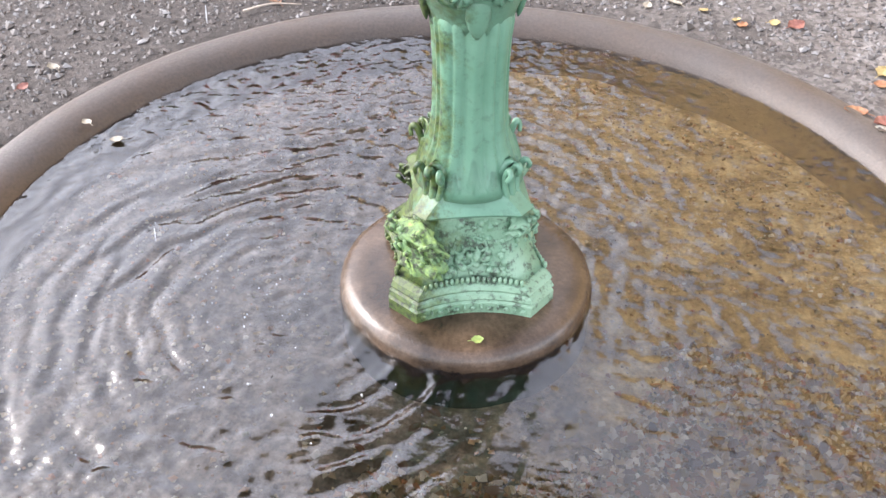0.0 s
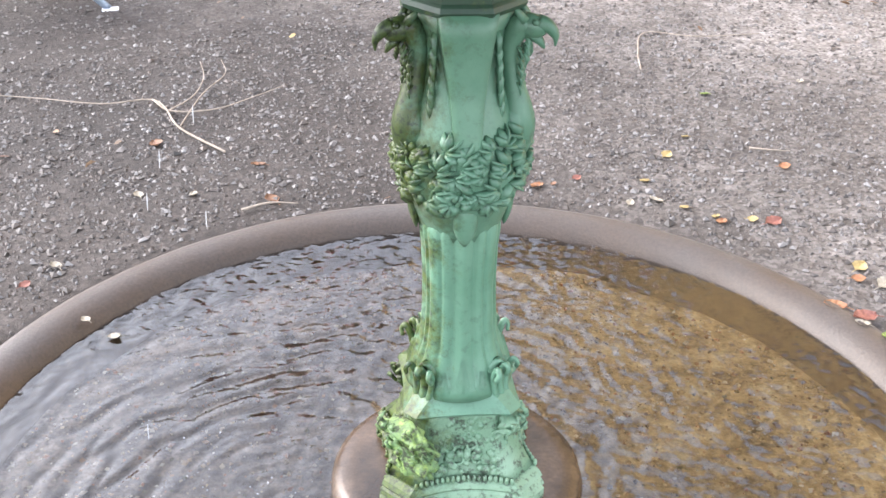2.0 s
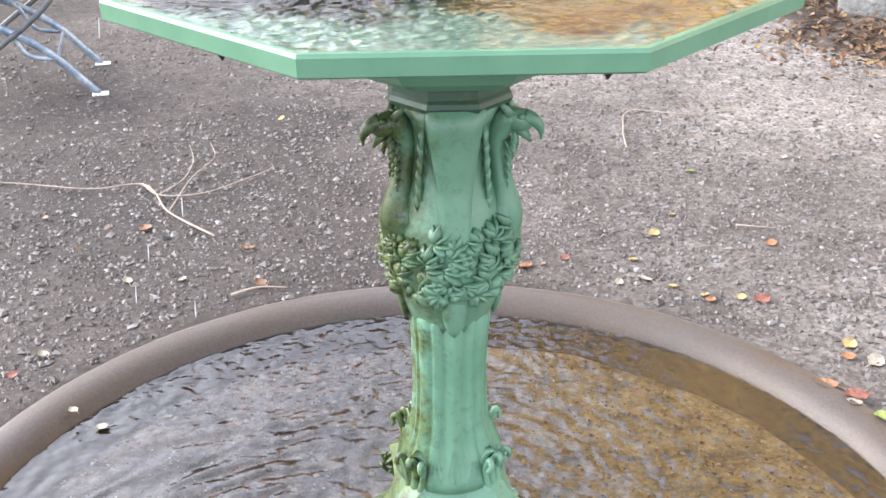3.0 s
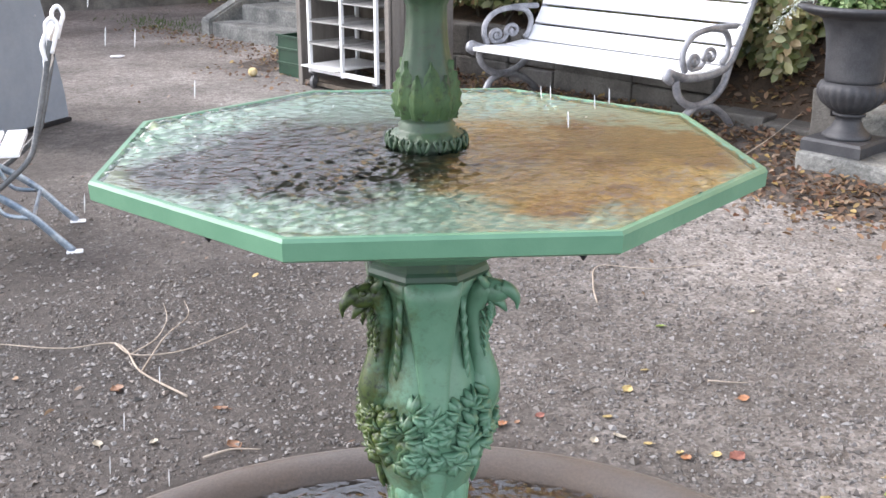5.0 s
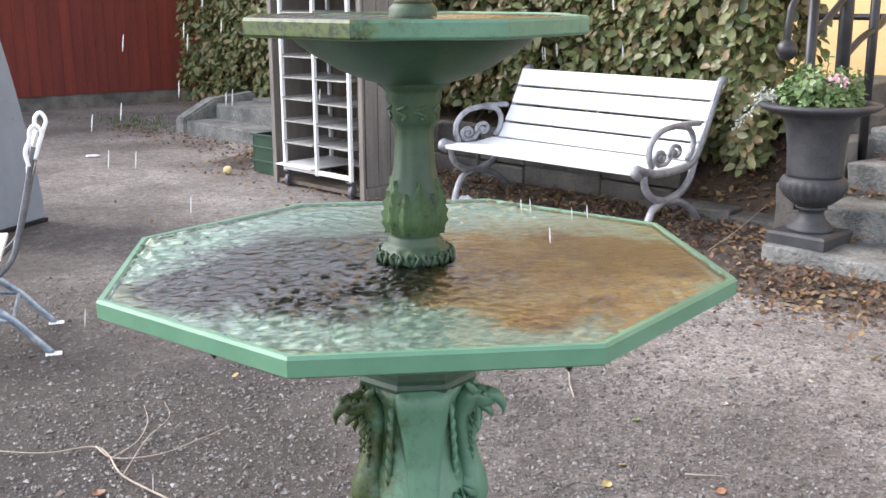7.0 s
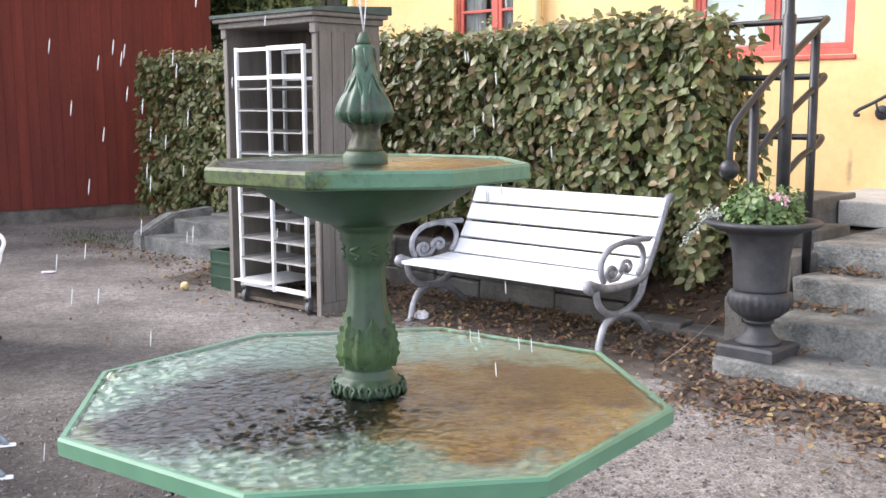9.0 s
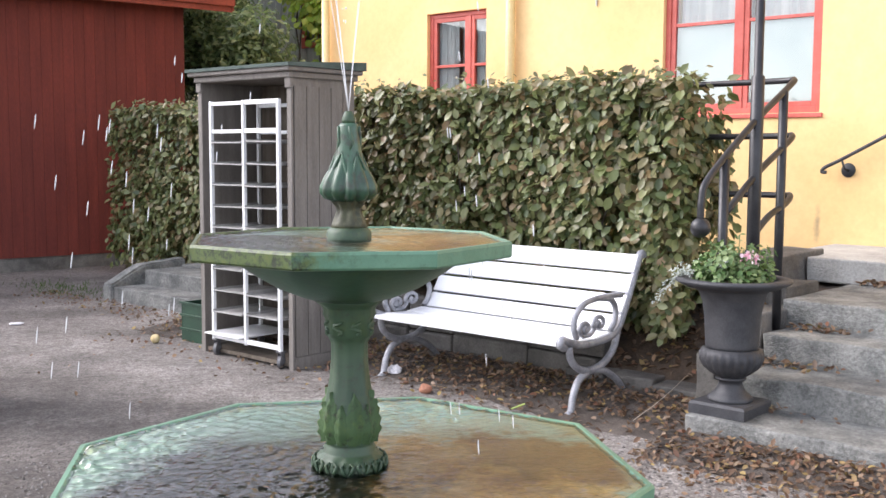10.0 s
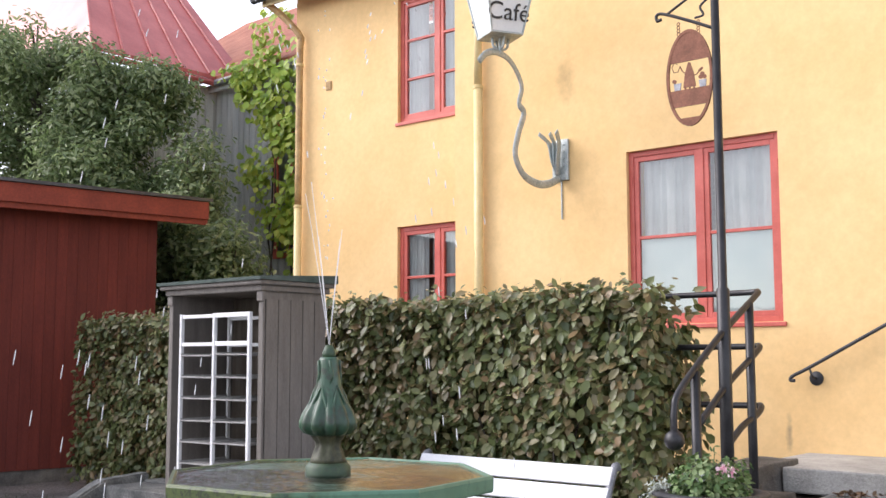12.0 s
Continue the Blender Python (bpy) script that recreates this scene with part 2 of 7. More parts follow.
def basin_mat():
    """Pale mint enamel at the edge, rust on one side, dark silt in the deep middle with a dark reflection painted in.
    """
    m, nt, p = nodes_of("stained_basin_floor")
    co = nt.nodes.new("ShaderNodeTexCoord")
    sep = nt.nodes.new("ShaderNodeSeparateXYZ")
    nt.links.new(co.outputs["Object"], sep.inputs[0])
    ln = nt.nodes.new("ShaderNodeVectorMath")
    ln.operation = "LENGTH"
    nt.links.new(co.outputs["Object"], ln.inputs[0])
    flat = nt.nodes.new("ShaderNodeVectorMath")
    flat.operation = "MULTIPLY"
    flat.inputs[1].default_value = (1, 1, 0)
    nt.links.new(co.outputs["Object"], flat.inputs[0])
    nt.links.new(flat.outputs[0], ln.inputs[0])
    big = add_noise(nt, 5, 5, 0.65)
    small = add_noise(nt, 45, 5, 0.7)

    def blend(x, k, off):
        n = nt.nodes.new("ShaderNodeMath")
        n.operation = "MULTIPLY_ADD"
        nt.links.new(x, n.inputs[0])
        n.inputs[1].default_value = k
        if isinstance(off, float):
            n.inputs[2].default_value = off
        else:
            nt.links.new(off, n.inputs[2])
        return n.outputs[0]
    mint = ramp(nt, big, [(0.35, (0.50, 0.72, 0.60)), (0.7, (0.72, 0.86, 0.77))])
    mint = mixc(nt, ramp(nt, small, [(0.52, (0, 0, 0)), (0.70, (0.45, 0.45, 0.45))]), mint, (0.30, 0.42, 0.27))
    rust = ramp(nt, add_noise(nt, 7, 6, 0.7), [(0.36, (0.42, 0.22, 0.07)), (0.46, (0.74, 0.45, 0.12)), (0.60, (0.86, 0.64, 0.26))])
    rust = mixc(nt, ramp(nt, small, [(0.44, (0, 0, 0)), (0.66, (0.5, 0.5, 0.5))]), rust, (0.36, 0.18, 0.055))
    brown = ramp(nt, small, [(0.35, (0.16, 0.075, 0.035)), (0.65, (0.34, 0.19, 0.085))])
    rust = mixc(nt, ramp(nt, blend(sep.outputs["X"], 1.5, blend(sep.outputs["Y"], 0.9, big)), [(0.86, (0, 0, 0)), (1.0, (0.8, 0.8, 0.8))]), rust, brown)
    stain = nt.nodes.new("ShaderNodeVectorMath")
    stain.operation = "DISTANCE"
    stain.inputs[1].default_value = (0.25, -0.08, 0)
    nt.links.new(flat.outputs[0], stain.inputs[0])
    col = mixc(nt, ramp(nt, blend(stain.outputs["Value"], -1.6, big), [(0.0, (0, 0, 0)), (0.12, (1, 1, 1))]), mint, rust)
    # Silt colour; its patch also paints in the dark reflection beside the stem.
    silt = ramp(nt, small, [(0.3, (0.030, 0.024, 0.016)), (0.7, (0.085, 0.065, 0.04))])
    middle = nt.nodes.new("ShaderNodeVectorMath")
    middle.operation = "DISTANCE"
    middle.inputs[1].default_value = (-0.17, -0.06, 0)
    nt.links.new(flat.outputs[0], middle.inputs[0])
    col = mixc(nt, ramp(nt, blend(middle.outputs["Value"], -1.9, big), [(0.02, (0, 0, 0)), (0.16, (0.95, 0.95, 0.95))]), col, silt)
    edge = ramp(nt, blend(ln.outputs["Value"], 1.0, blend(big, 0.08, 0.0)), [(0.475, (0, 0, 0)), (0.50, (0.75, 0.75, 0.75))])
    col = mixc(nt, edge, col, (0.60, 0.66, 0.42))
    nt.links.new(col, p.inputs["Base Color"])
    p.inputs["Roughness"].default_value = 0.6
    bump(nt, p, small, 0.2, 0.003)
    return m


M_BASIN = basin_mat()


def rim_mat():
    """Old concrete: dry and pale on the crown, wet brown on the inner face, ochre below the water."""
    m, nt, p = nodes_of("pool_rim_concrete")
    co = nt.nodes.new("ShaderNodeTexCoord")
    flat = nt.nodes.new("ShaderNodeVectorMath")
    flat.operation = "MULTIPLY"
    flat.inputs[1].default_value = (1, 1, 0)
    nt.links.new(co.outputs["Object"], flat.inputs[0])
    ln = nt.nodes.new("ShaderNodeVectorMath")
    ln.operation = "LENGTH"
    nt.links.new(flat.outputs[0], ln.inputs[0])
    big, mid, small = add_noise(nt, 2.2, 5, 0.6), add_noise(nt, 16, 6, 0.7), add_noise(nt, 130, 4, 0.7)
    n = nt.nodes.new("ShaderNodeMath")
    n.operation = "MULTIPLY_ADD"
    nt.links.new(mid, n.inputs[0])
    n.inputs[1].default_value = 0.03
    nt.links.new(ln.outputs["Value"], n.inputs[2])
    span = nt.nodes.new("ShaderNodeMapRange")
    span.inputs["From Min"].default_value, span.inputs["From Max"].default_value = 0.97, 1.13
    nt.links.new(n.outputs[0], span.inputs["Value"])
    col = ramp(nt, span.outputs[0], [(0.05, (0.24, 0.155, 0.07)), (0.16, (0.045, 0.032, 0.024)), (0.45, (0.062, 0.050, 0.043)), (0.72, (0.085, 0.075, 0.069)), (0.86, (0.145, 0.132, 0.122)), (0.95, (0.07, 0.057, 0.048))])
    col = mixc(nt, ramp(nt, big, [(0.4, (0, 0, 0)), (0.62, (0.55, 0.55, 0.55))]), col, (0.075, 0.046, 0.026))
    col = mixc(nt, 1.0, col, ramp(nt, small, [(0.3, (0.7, 0.7, 0.7)), (0.7, (1.15, 1.15, 1.15))]), "MULTIPLY")
    nt.links.new(col, p.inputs["Base Color"])
    p.inputs["Roughness"].default_value = 0.45
    bump(nt, p, small, 0.35, 0.004)
    return m


M_RIM = rim_mat()


def pool_floor_mat():
    """Grey silt on one side of the pool, ochre rust and algae on the other."""
    m, nt, p = nodes_of("pool_floor_silt")
    co = nt.nodes.new("ShaderNodeTexCoord")
    sep = nt.nodes.new("ShaderNodeSeparateXYZ")
    nt.links.new(co.outputs["Object"], sep.inputs[0])
    big = add_noise(nt, 3.5, 6, 0.65)
    mid = add_noise(nt, 13, 6, 0.7)
    small = add_noise(nt, 70, 4, 0.7)
    grey = ramp(nt, mid, [(0.38, (0.08, 0.058, 0.040)), (0.5, (0.21, 0.163, 0.125)), (0.62, (0.42, 0.34, 0.275))])
    ochre = ramp(nt, mid, [(0.36, (0.17, 0.11, 0.042)), (0.5, (0.46, 0.32, 0.145)), (0.64, (0.68, 0.54, 0.31))])
    n = nt.nodes.new("ShaderNodeMath")
    n.operation = "MULTIPLY_ADD"
    nt.links.new(sep.outputs["X"], n.inputs[0])
    n.inputs[1].default_value = 0.7
    nt.links.new(big, n.inputs[2])
    col = mixc(nt, ramp(nt, n.outputs[0], [(0.44, (0, 0, 0)), (0.74, (1, 1, 1))]), grey, ochre)
    col = mixc(nt, 1.0, col, ramp(nt, small, [(0.3, (0.6, 0.6, 0.6)), (0.7, (1.2, 1.2, 1.2))]), "MULTIPLY")
    nt.links.new(col, p.inputs["Base Color"])
    p.inputs["Roughness"].default_value = 0.8
    bump(nt, p, small, 0.6, 0.01)
    return m


M_POOL = pool_floor_mat()
M_DISC = mat("wet_base_stone", (0.030, 0.019, 0.011), (0.11, 0.072, 0.046), 9.0, 140, 0.2, 0, 0.3, 0.003)
M_WATER = water_mat("pool_water", (0.93, 0.90, 0.84), 60, 0.08, 1.80)
M_WATER2 = water_mat("basin_water", (0.92, 0.92, 0.86), 110, 0.2, 1.75)
M_WHITE = mat("white_bench_paint", (0.74, 0.75, 0.77), (0.82, 0.82, 0.83), 5, 70, 0.4, 0, 0.1, 0.002, grain=0.06)
M_RACK = mat("white_powder_coat", (0.70, 0.71, 0.72), (0.80, 0.80, 0.80), 5, 70, 0.4, 0, 0.1, 0.002, grain=0.08)
M_TRAY = mat("zinc_tray", (0.34, 0.335, 0.325), (0.48, 0.475, 0.46), 6, 70, 0.5, 0.1, 0.1, 0.002)
M_SILVER = mat("silver_iron_paint", (0.20, 0.205, 0.225), (0.38, 0.385, 0.41), 12, 120, 0.45, 0.25, 0.3, 0.003)
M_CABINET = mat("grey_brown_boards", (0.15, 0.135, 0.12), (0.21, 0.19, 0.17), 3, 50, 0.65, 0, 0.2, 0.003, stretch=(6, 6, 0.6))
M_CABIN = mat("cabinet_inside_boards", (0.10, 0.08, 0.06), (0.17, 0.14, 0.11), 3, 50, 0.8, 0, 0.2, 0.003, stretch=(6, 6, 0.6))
M_FELT = mat("green_roof_felt", (0.05, 0.075, 0.065), (0.11, 0.14, 0.125), 5, 160, 0.9, 0, 0.5, 0.003)
M_BIN = mat("dark_green_plastic", (0.012, 0.042, 0.026), (0.022, 0.064, 0.037), 5, 60, 0.4, 0, 0.1, 0.002)
M_URN = mat("charcoal_iron", (0.028, 0.029, 0.034), (0.058, 0.059, 0.064), 8, 130, 0.6, 0.2, 0.4, 0.003)
M_BLACK = mat("black_railing_paint", (0.012, 0.012, 0.014), (0.03, 0.03, 0.033), 8, 90, 0.4, 0.2, 0.15, 0.002)
M_STONE = mat("grey_step_stone", (0.13, 0.135, 0.13), (0.31, 0.31, 0.29), 5.0, 45, 0.75, 0, 0.9, 0.02, vary=0.15, grain=0.5)
M_PAVING = mat("pale_landing_paving", (0.30, 0.295, 0.275), (0.46, 0.45, 0.42), 3.0, 50, 0.85, 0, 0.5, 0.01, grain=0.3)
M_ROCK = mat("dark_wall_stone", (0.07, 0.065, 0.06), (0.17, 0.16, 0.145), 4, 60, 0.85, 0, 0.8, 0.012, vary=0.3)
M_SOIL = mat("leafy_soil", (0.035, 0.025, 0.018), (0.11, 0.075, 0.05), 7, 70, 0.95, 0, 0.9, 0.02)
M_EARTH = mat("gravelly_earth", (0.055, 0.043, 0.034), (0.14, 0.115, 0.098), 5, 90, 0.9, 0, 0.9, 0.015, grain=0.6)
M_YELLOW = mat("yellow_limewash", (0.75, 0.50, 0.225), (0.83, 0.575, 0.28), 0.9, 14, 0.9, 0, 0.15, 0.005, grain=0.09)


def add_wall_mark(m, place, size, shade, strength):
    """A soft-edged mark on a wall, for a painted shadow and for dirt, at a place in the wall's own coordinates."""
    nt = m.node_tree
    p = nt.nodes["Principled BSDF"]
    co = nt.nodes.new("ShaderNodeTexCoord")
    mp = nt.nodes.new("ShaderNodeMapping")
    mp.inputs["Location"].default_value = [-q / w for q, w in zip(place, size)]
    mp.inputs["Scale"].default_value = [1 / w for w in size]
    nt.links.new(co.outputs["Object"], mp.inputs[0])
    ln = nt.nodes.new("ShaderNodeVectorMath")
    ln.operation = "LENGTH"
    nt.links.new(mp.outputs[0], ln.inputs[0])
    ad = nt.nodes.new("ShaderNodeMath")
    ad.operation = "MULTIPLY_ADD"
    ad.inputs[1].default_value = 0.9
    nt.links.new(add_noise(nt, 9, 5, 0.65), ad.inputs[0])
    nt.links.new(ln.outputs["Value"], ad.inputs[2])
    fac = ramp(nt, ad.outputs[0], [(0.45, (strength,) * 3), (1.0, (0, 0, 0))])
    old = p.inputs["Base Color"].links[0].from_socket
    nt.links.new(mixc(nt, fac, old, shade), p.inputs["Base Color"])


# The lantern's soft shadow, painted into the limewash to its lower right.
add_wall_mark(M_YELLOW, (-4.89, 8.1, 4.64), (0.26, 1.0, 0.55), (0.30, 0.21, 0.10), 0.5)
# A dirty streak at the foot of the wall.
add_wall_mark(M_YELLOW, (-2.56, 8.1, 0.99), (0.07, 1.0, 0.32), (0.20, 0.16, 0.11), 0.75)
M_CREAM = mat("cream_pipe_paint", (0.66, 0.50, 0.22), (0.74, 0.58, 0.30), 3, 40, 0.5, 0, 0.1, 0.002, grain=0.12)
M_RUSTPIPE = mat("weathered_pipe_paint", (0.40, 0.24, 0.10), (0.60, 0.40, 0.17), 6, 40, 0.6, 0, 0.1, 0.002)
M_REDWIN = mat("red_window_paint", (0.48, 0.085, 0.06), (0.60, 0.13, 0.10), 4, 60, 0.45, 0, 0.15, 0.002, grain=0.15)
M_SHED = mat("falun_red_boards", (0.128, 0.020, 0.013), (0.172, 0.029, 0.018), 2, 30, 0.85, 0, 0.3, 0.004, stretch=(5, 5, 0.5), vary=0.15)
M_SHEDTRIM = mat("orange_red_fascia", (0.22, 0.035, 0.018), (0.30, 0.052, 0.026), 2, 30, 0.7, 0, 0.2, 0.004)
M_ROOFMETAL = mat("dark_roof_metal", (0.045, 0.048, 0.055), (0.10, 0.105, 0.115), 2, 40, 0.45, 0.4, 0.1, 0.002)
M_REDROOF = mat("red_sheet_roof", (0.40, 0.075, 0.065), (0.53, 0.14, 0.12), 1.2, 20, 0.4, 0.0, 0.1, 0.003, grain=0.15)
M_TILE = mat("clay_roof_tile", (0.34, 0.10, 0.055), (0.48, 0.18, 0.10), 3, 30, 0.8, 0, 0.3, 0.004, vary=0.3)
M_GREYWOOD = mat("weathered_grey_boards", (0.46, 0.48, 0.46), (0.62, 0.64, 0.62), 2, 40, 0.8, 0, 0.3, 0.004, stretch=(5, 5, 0.5), vary=0.12)
M_CURTAIN = mat("white_curtain", (0.56, 0.60, 0.59), (0.68, 0.71, 0.70), 3, 80, 0.9, 0, 0.2, 0.002, grain=0.08)
M_FROST = mat("frosted_film", (0.50, 0.60, 0.60), (0.58, 0.67, 0.66), 2, 30, 0.35, 0, 0.05, 0.001, grain=0.04)
M_ROOM = mat("room_plaster", (0.50, 0.49, 0.46), (0.58, 0.57, 0.54), 2, 30, 0.9, 0, 0.1, 0.003)
M_GLASS = glass_mat("window_glass")
M_BARK = mat("bark", (0.05, 0.04, 0.03), (0.12, 0.10, 0.08), 8, 60, 0.9, 0, 0.8, 0.01, stretch=(3, 3, 0.6))
M_TWIG = mat("pale_twig", (0.29, 0.24, 0.19), (0.40, 0.34, 0.28), 9, 60, 0.8, 0, 0.2, 0.002)
M_PLATE = mat("grey_blue_board", (0.20, 0.225, 0.26), (0.25, 0.275, 0.31), 2, 30, 0.45, 0, 0.08, 0.002, grain=0.08)
M_CHAIRBLUE = mat("worn_blue_steel", (0.16, 0.22, 0.30), (0.48, 0.53, 0.57), 14, 90, 0.4, 0.5, 0.2, 0.002)
M_STRAP = mat("dull_steel_strap", (0.10, 0.105, 0.11), (0.19, 0.195, 0.20), 14, 90, 0.5, 0.4, 0.2, 0.002)
M_COPPER = mat("weathered_zinc", (0.36, 0.42, 0.42), (0.55, 0.58, 0.56), 14, 70, 0.5, 0.4, 0.3, 0.003)
M_LANTERN = mat("white_lantern_glass", (0.70, 0.72, 0.72), (0.78, 0.79, 0.78), 3, 40, 0.25, 0, 0.05, 0.001, grain=0.05)
M_SIGN = mat("rusty_sign_plate", (0.17, 0.065, 0.035), (0.27, 0.11, 0.065), 8, 80, 0.7, 0.2, 0.2, 0.002)
M_TEXT = mat("black_lettering", (0.015, 0.014, 0.013), (0.03, 0.028, 0.026), 9, 60, 0.5, 0, 0.1, 0.001)
M_APPLE = mat("yellow_apple_skin", (0.48, 0.36, 0.14), (0.70, 0.58, 0.34), 18, 120, 0.4, 0, 0.1, 0.001)
M_CLAY = mat("orange_clay", (0.28, 0.11, 0.06), (0.38, 0.18, 0.11), 9, 90, 0.7, 0, 0.2, 0.002)
M_RUBBER = mat("grey_caster", (0.08, 0.08, 0.085), (0.22, 0.22, 0.23), 12, 80, 0.5, 0.3, 0.1, 0.001)
M_PAPER = mat("white_litter", (0.68, 0.66, 0.68), (0.78, 0.76, 0.78), 20, 90, 0.8, 0, 0.3, 0.002)
M_HEDGE = leaf_mat("hedge_leaf", [(0.045, 0.068, 0.022), (0.095, 0.125, 0.042), (0.18, 0.205, 0.075), (0.23, 0.215, 0.10), (0.25, 0.165, 0.08), (0.12, 0.155, 0.052), (0.24, 0.255, 0.105), (0.07, 0.10, 0.034), (0.20, 0.15, 0.075), (0.10, 0.135, 0.045)], 0.40, 0.28)
M_TREELEAF = leaf_mat("tree_leaf", [(0.085, 0.13, 0.055), (0.16, 0.23, 0.085), (0.25, 0.32, 0.14), (0.35, 0.40, 0.22)], 0.35, 0.45)
M_VINE = leaf_mat("vine_leaf", [(0.24, 0.37, 0.05), (0.35, 0.50, 0.07), (0.50, 0.56, 0.10), (0.18, 0.30, 0.05)], 0.5, 0.4)
M_PLANT = leaf_mat("pot_plant_leaf", [(0.045, 0.10, 0.03), (0.09, 0.17, 0.05), (0.17, 0.25, 0.09), (0.22, 0.28, 0.13)], 0.5, 0.25)
M_GREYPLANT = leaf_mat("silver_leaf", [(0.30, 0.34, 0.30), (0.45, 0.48, 0.44)], 0.7, 0.2)
M_PETAL = leaf_mat("pink_petal", [(0.70, 0.30, 0.42), (0.80, 0.52, 0.60), (0.82, 0.70, 0.74)], 0.6, 0.3)
M_FALLEN = leaf_mat("fallen_leaf_mix", [(0.07, 0.04, 0.025), (0.14, 0.08, 0.045), (0.24, 0.15, 0.085), (0.10, 0.055, 0.03), (0.17, 0.10, 0.06), (0.32, 0.23, 0.08), (0.11, 0.07, 0.047), (0.24, 0.17, 0.115), (0.10, 0.065, 0.045), (0.20, 0.085, 0.045)], 0.6, 0.15)
M_GRASS = leaf_mat("grass_blade", [(0.05, 0.10, 0.02), (0.10, 0.15, 0.04)], 0.6, 0.3)


def drop_mat():
    """Falling water: half clear, half bright broken gloss."""
    m, nt, p = nodes_of("white_water")
    p.inputs["Base Color"].default_value = (0.82, 0.83, 0.85, 1)
    p.inputs["Roughness"].default_value = 0.1
    tr = nt.nodes.new("ShaderNodeBsdfTransparent")
    mx = nt.nodes.new("ShaderNodeMixShader")
    mx.inputs[0].default_value = 0.5
    nt.links.new(tr.outputs[0], mx.inputs[1])
    nt.links.new(p.outputs[0], mx.inputs[2])
    nt.links.new(mx.outputs[0], nt.nodes["Material Output"].inputs[0])
    return m


M_DROP = drop_mat()


def gravel_mat():
    m, nt, p = nodes_of("damp_gravel")
    big = add_noise(nt, 0.9, 5, 0.6)
    mid = add_noise(nt, 14, 6, 0.7)
    fine = add_noise(nt, 120, 4, 0.8)
    co = nt.nodes.new("ShaderNodeTexCoord")
    vor = nt.nodes.new("ShaderNodeTexVoronoi")
    vor.inputs["Scale"].default_value = 85
    nt.links.new(co.outputs["Object"], vor.inputs["Vector"])
    col = ramp(nt, big, [(0.35, (0.066, 0.060, 0.056)), (0.65, (0.150, 0.140, 0.133))])
    grain = ramp(nt, vor.outputs["Color"], [(0.1, (0.55, 0.53, 0.51)), (0.5, (0.95, 0.93, 0.92)), (0.95, (1.55, 1.52, 1.54))])
    col = mixc(nt, 1.0, col, grain, "MULTIPLY")
    dirt = ramp(nt, mid, [(0.35, (0.62, 0.58, 0.55)), (0.6, (1.1, 1.1, 1.1))])
    col = mixc(nt, 1.0, col, dirt, "MULTIPLY")
    # Damp round the pool; paler outwards and towards +x, with far glare painted in.
    dry = nt.nodes.new("ShaderNodeVectorMath")
    dry.operation = "DOT_PRODUCT"
    dry.inputs[1].default_value = (0.95, 0, 0)
    nt.links.new(co.outputs["Object"], dry.inputs[0])
    wet = nt.nodes.new("ShaderNodeMath")
    wet.operation = "MULTIPLY_ADD"
    nt.links.new(big, wet.inputs[0])
    wet.inputs[1].default_value = 1.8
    reach = nt.nodes.new("ShaderNodeVectorMath")
    reach.operation = "LENGTH"
    nt.links.new(co.outputs["Object"], reach.inputs[0])
    out = nt.nodes.new("ShaderNodeMath")
    out.operation = "MULTIPLY_ADD"
    nt.links.new(reach.outputs["Value"], out.inputs[0])
    out.inputs[1].default_value = 0.62
    nt.links.new(dry.outputs["Value"], out.inputs[2])
    nt.links.new(out.outputs[0], wet.inputs[2])
    damp_and_glare = nt.nodes.new("ShaderNodeMapRange")
    damp_and_glare.inputs["From Min"].default_value, damp_and_glare.inputs["From Max"].default_value = 1.6, 3.7
    nt.links.new(wet.outputs[0], damp_and_glare.inputs["Value"])
    col = mixc(nt, damp_and_glare.outputs[0], mixc(nt, 1.0, col, (0.47, 0.435, 0.405), "MULTIPLY"), mixc(nt, 1.0, col, (1.85, 1.87, 1.84), "MULTIPLY"))
    nt.links.new(col, p.inputs["Base Color"])
    p.inputs["Roughness"].default_value = 0.75
    h = nt.nodes.new("ShaderNodeMath")
    h.operation = "ADD"
    nt.links.new(fine, h.inputs[0])
    nt.links.new(mid, h.inputs[1])
    bump(nt, p, h.outputs[0], 0.7, 0.012)
    return m


M_GRAVEL = gravel_mat()
M_PEBBLE = leaf_mat("gravel_stones", [(0.035, 0.031, 0.028), (0.085, 0.076, 0.07), (0.16, 0.15, 0.143), (0.06, 0.05, 0.044), (0.10, 0.085, 0.076), (0.20, 0.195, 0.19), (0.085, 0.075, 0.068), (0.12, 0.10, 0.088)], 0.6, 0.0)
M_POOLSTONE = leaf_mat("pool_stones", [(0.07, 0.045, 0.022), (0.34, 0.22, 0.10), (0.62, 0.52, 0.37), (0.18, 0.10, 0.045), (0.80, 0.74, 0.62), (0.14, 0.12, 0.045), (0.38, 0.16, 0.07), (0.48, 0.36, 0.20)], 0.5, 0.0)

# the yard's frame: x along the house (u), y towards the house (v)
YARD = Matrix.Rotation(radians(-48), 4, "Z")


def at(u, v, z=0.0, turn=0.0):
    return YARD @ pose(u, v, z, 0, 0, turn)


rng = np.random.default_rng(7)

# ---- ground: one sheet round the pool, out to the horizon ----
def ground_height(x, y):
    r = math.hypot(x, y)
    return 0.012 * noise.noise((x * 0.9, y * 0.9, 0)) * min(1, max(0, (r - 1.1) / 0.6)) + 0.004 * noise.noise((x * 6, y * 6, 3))


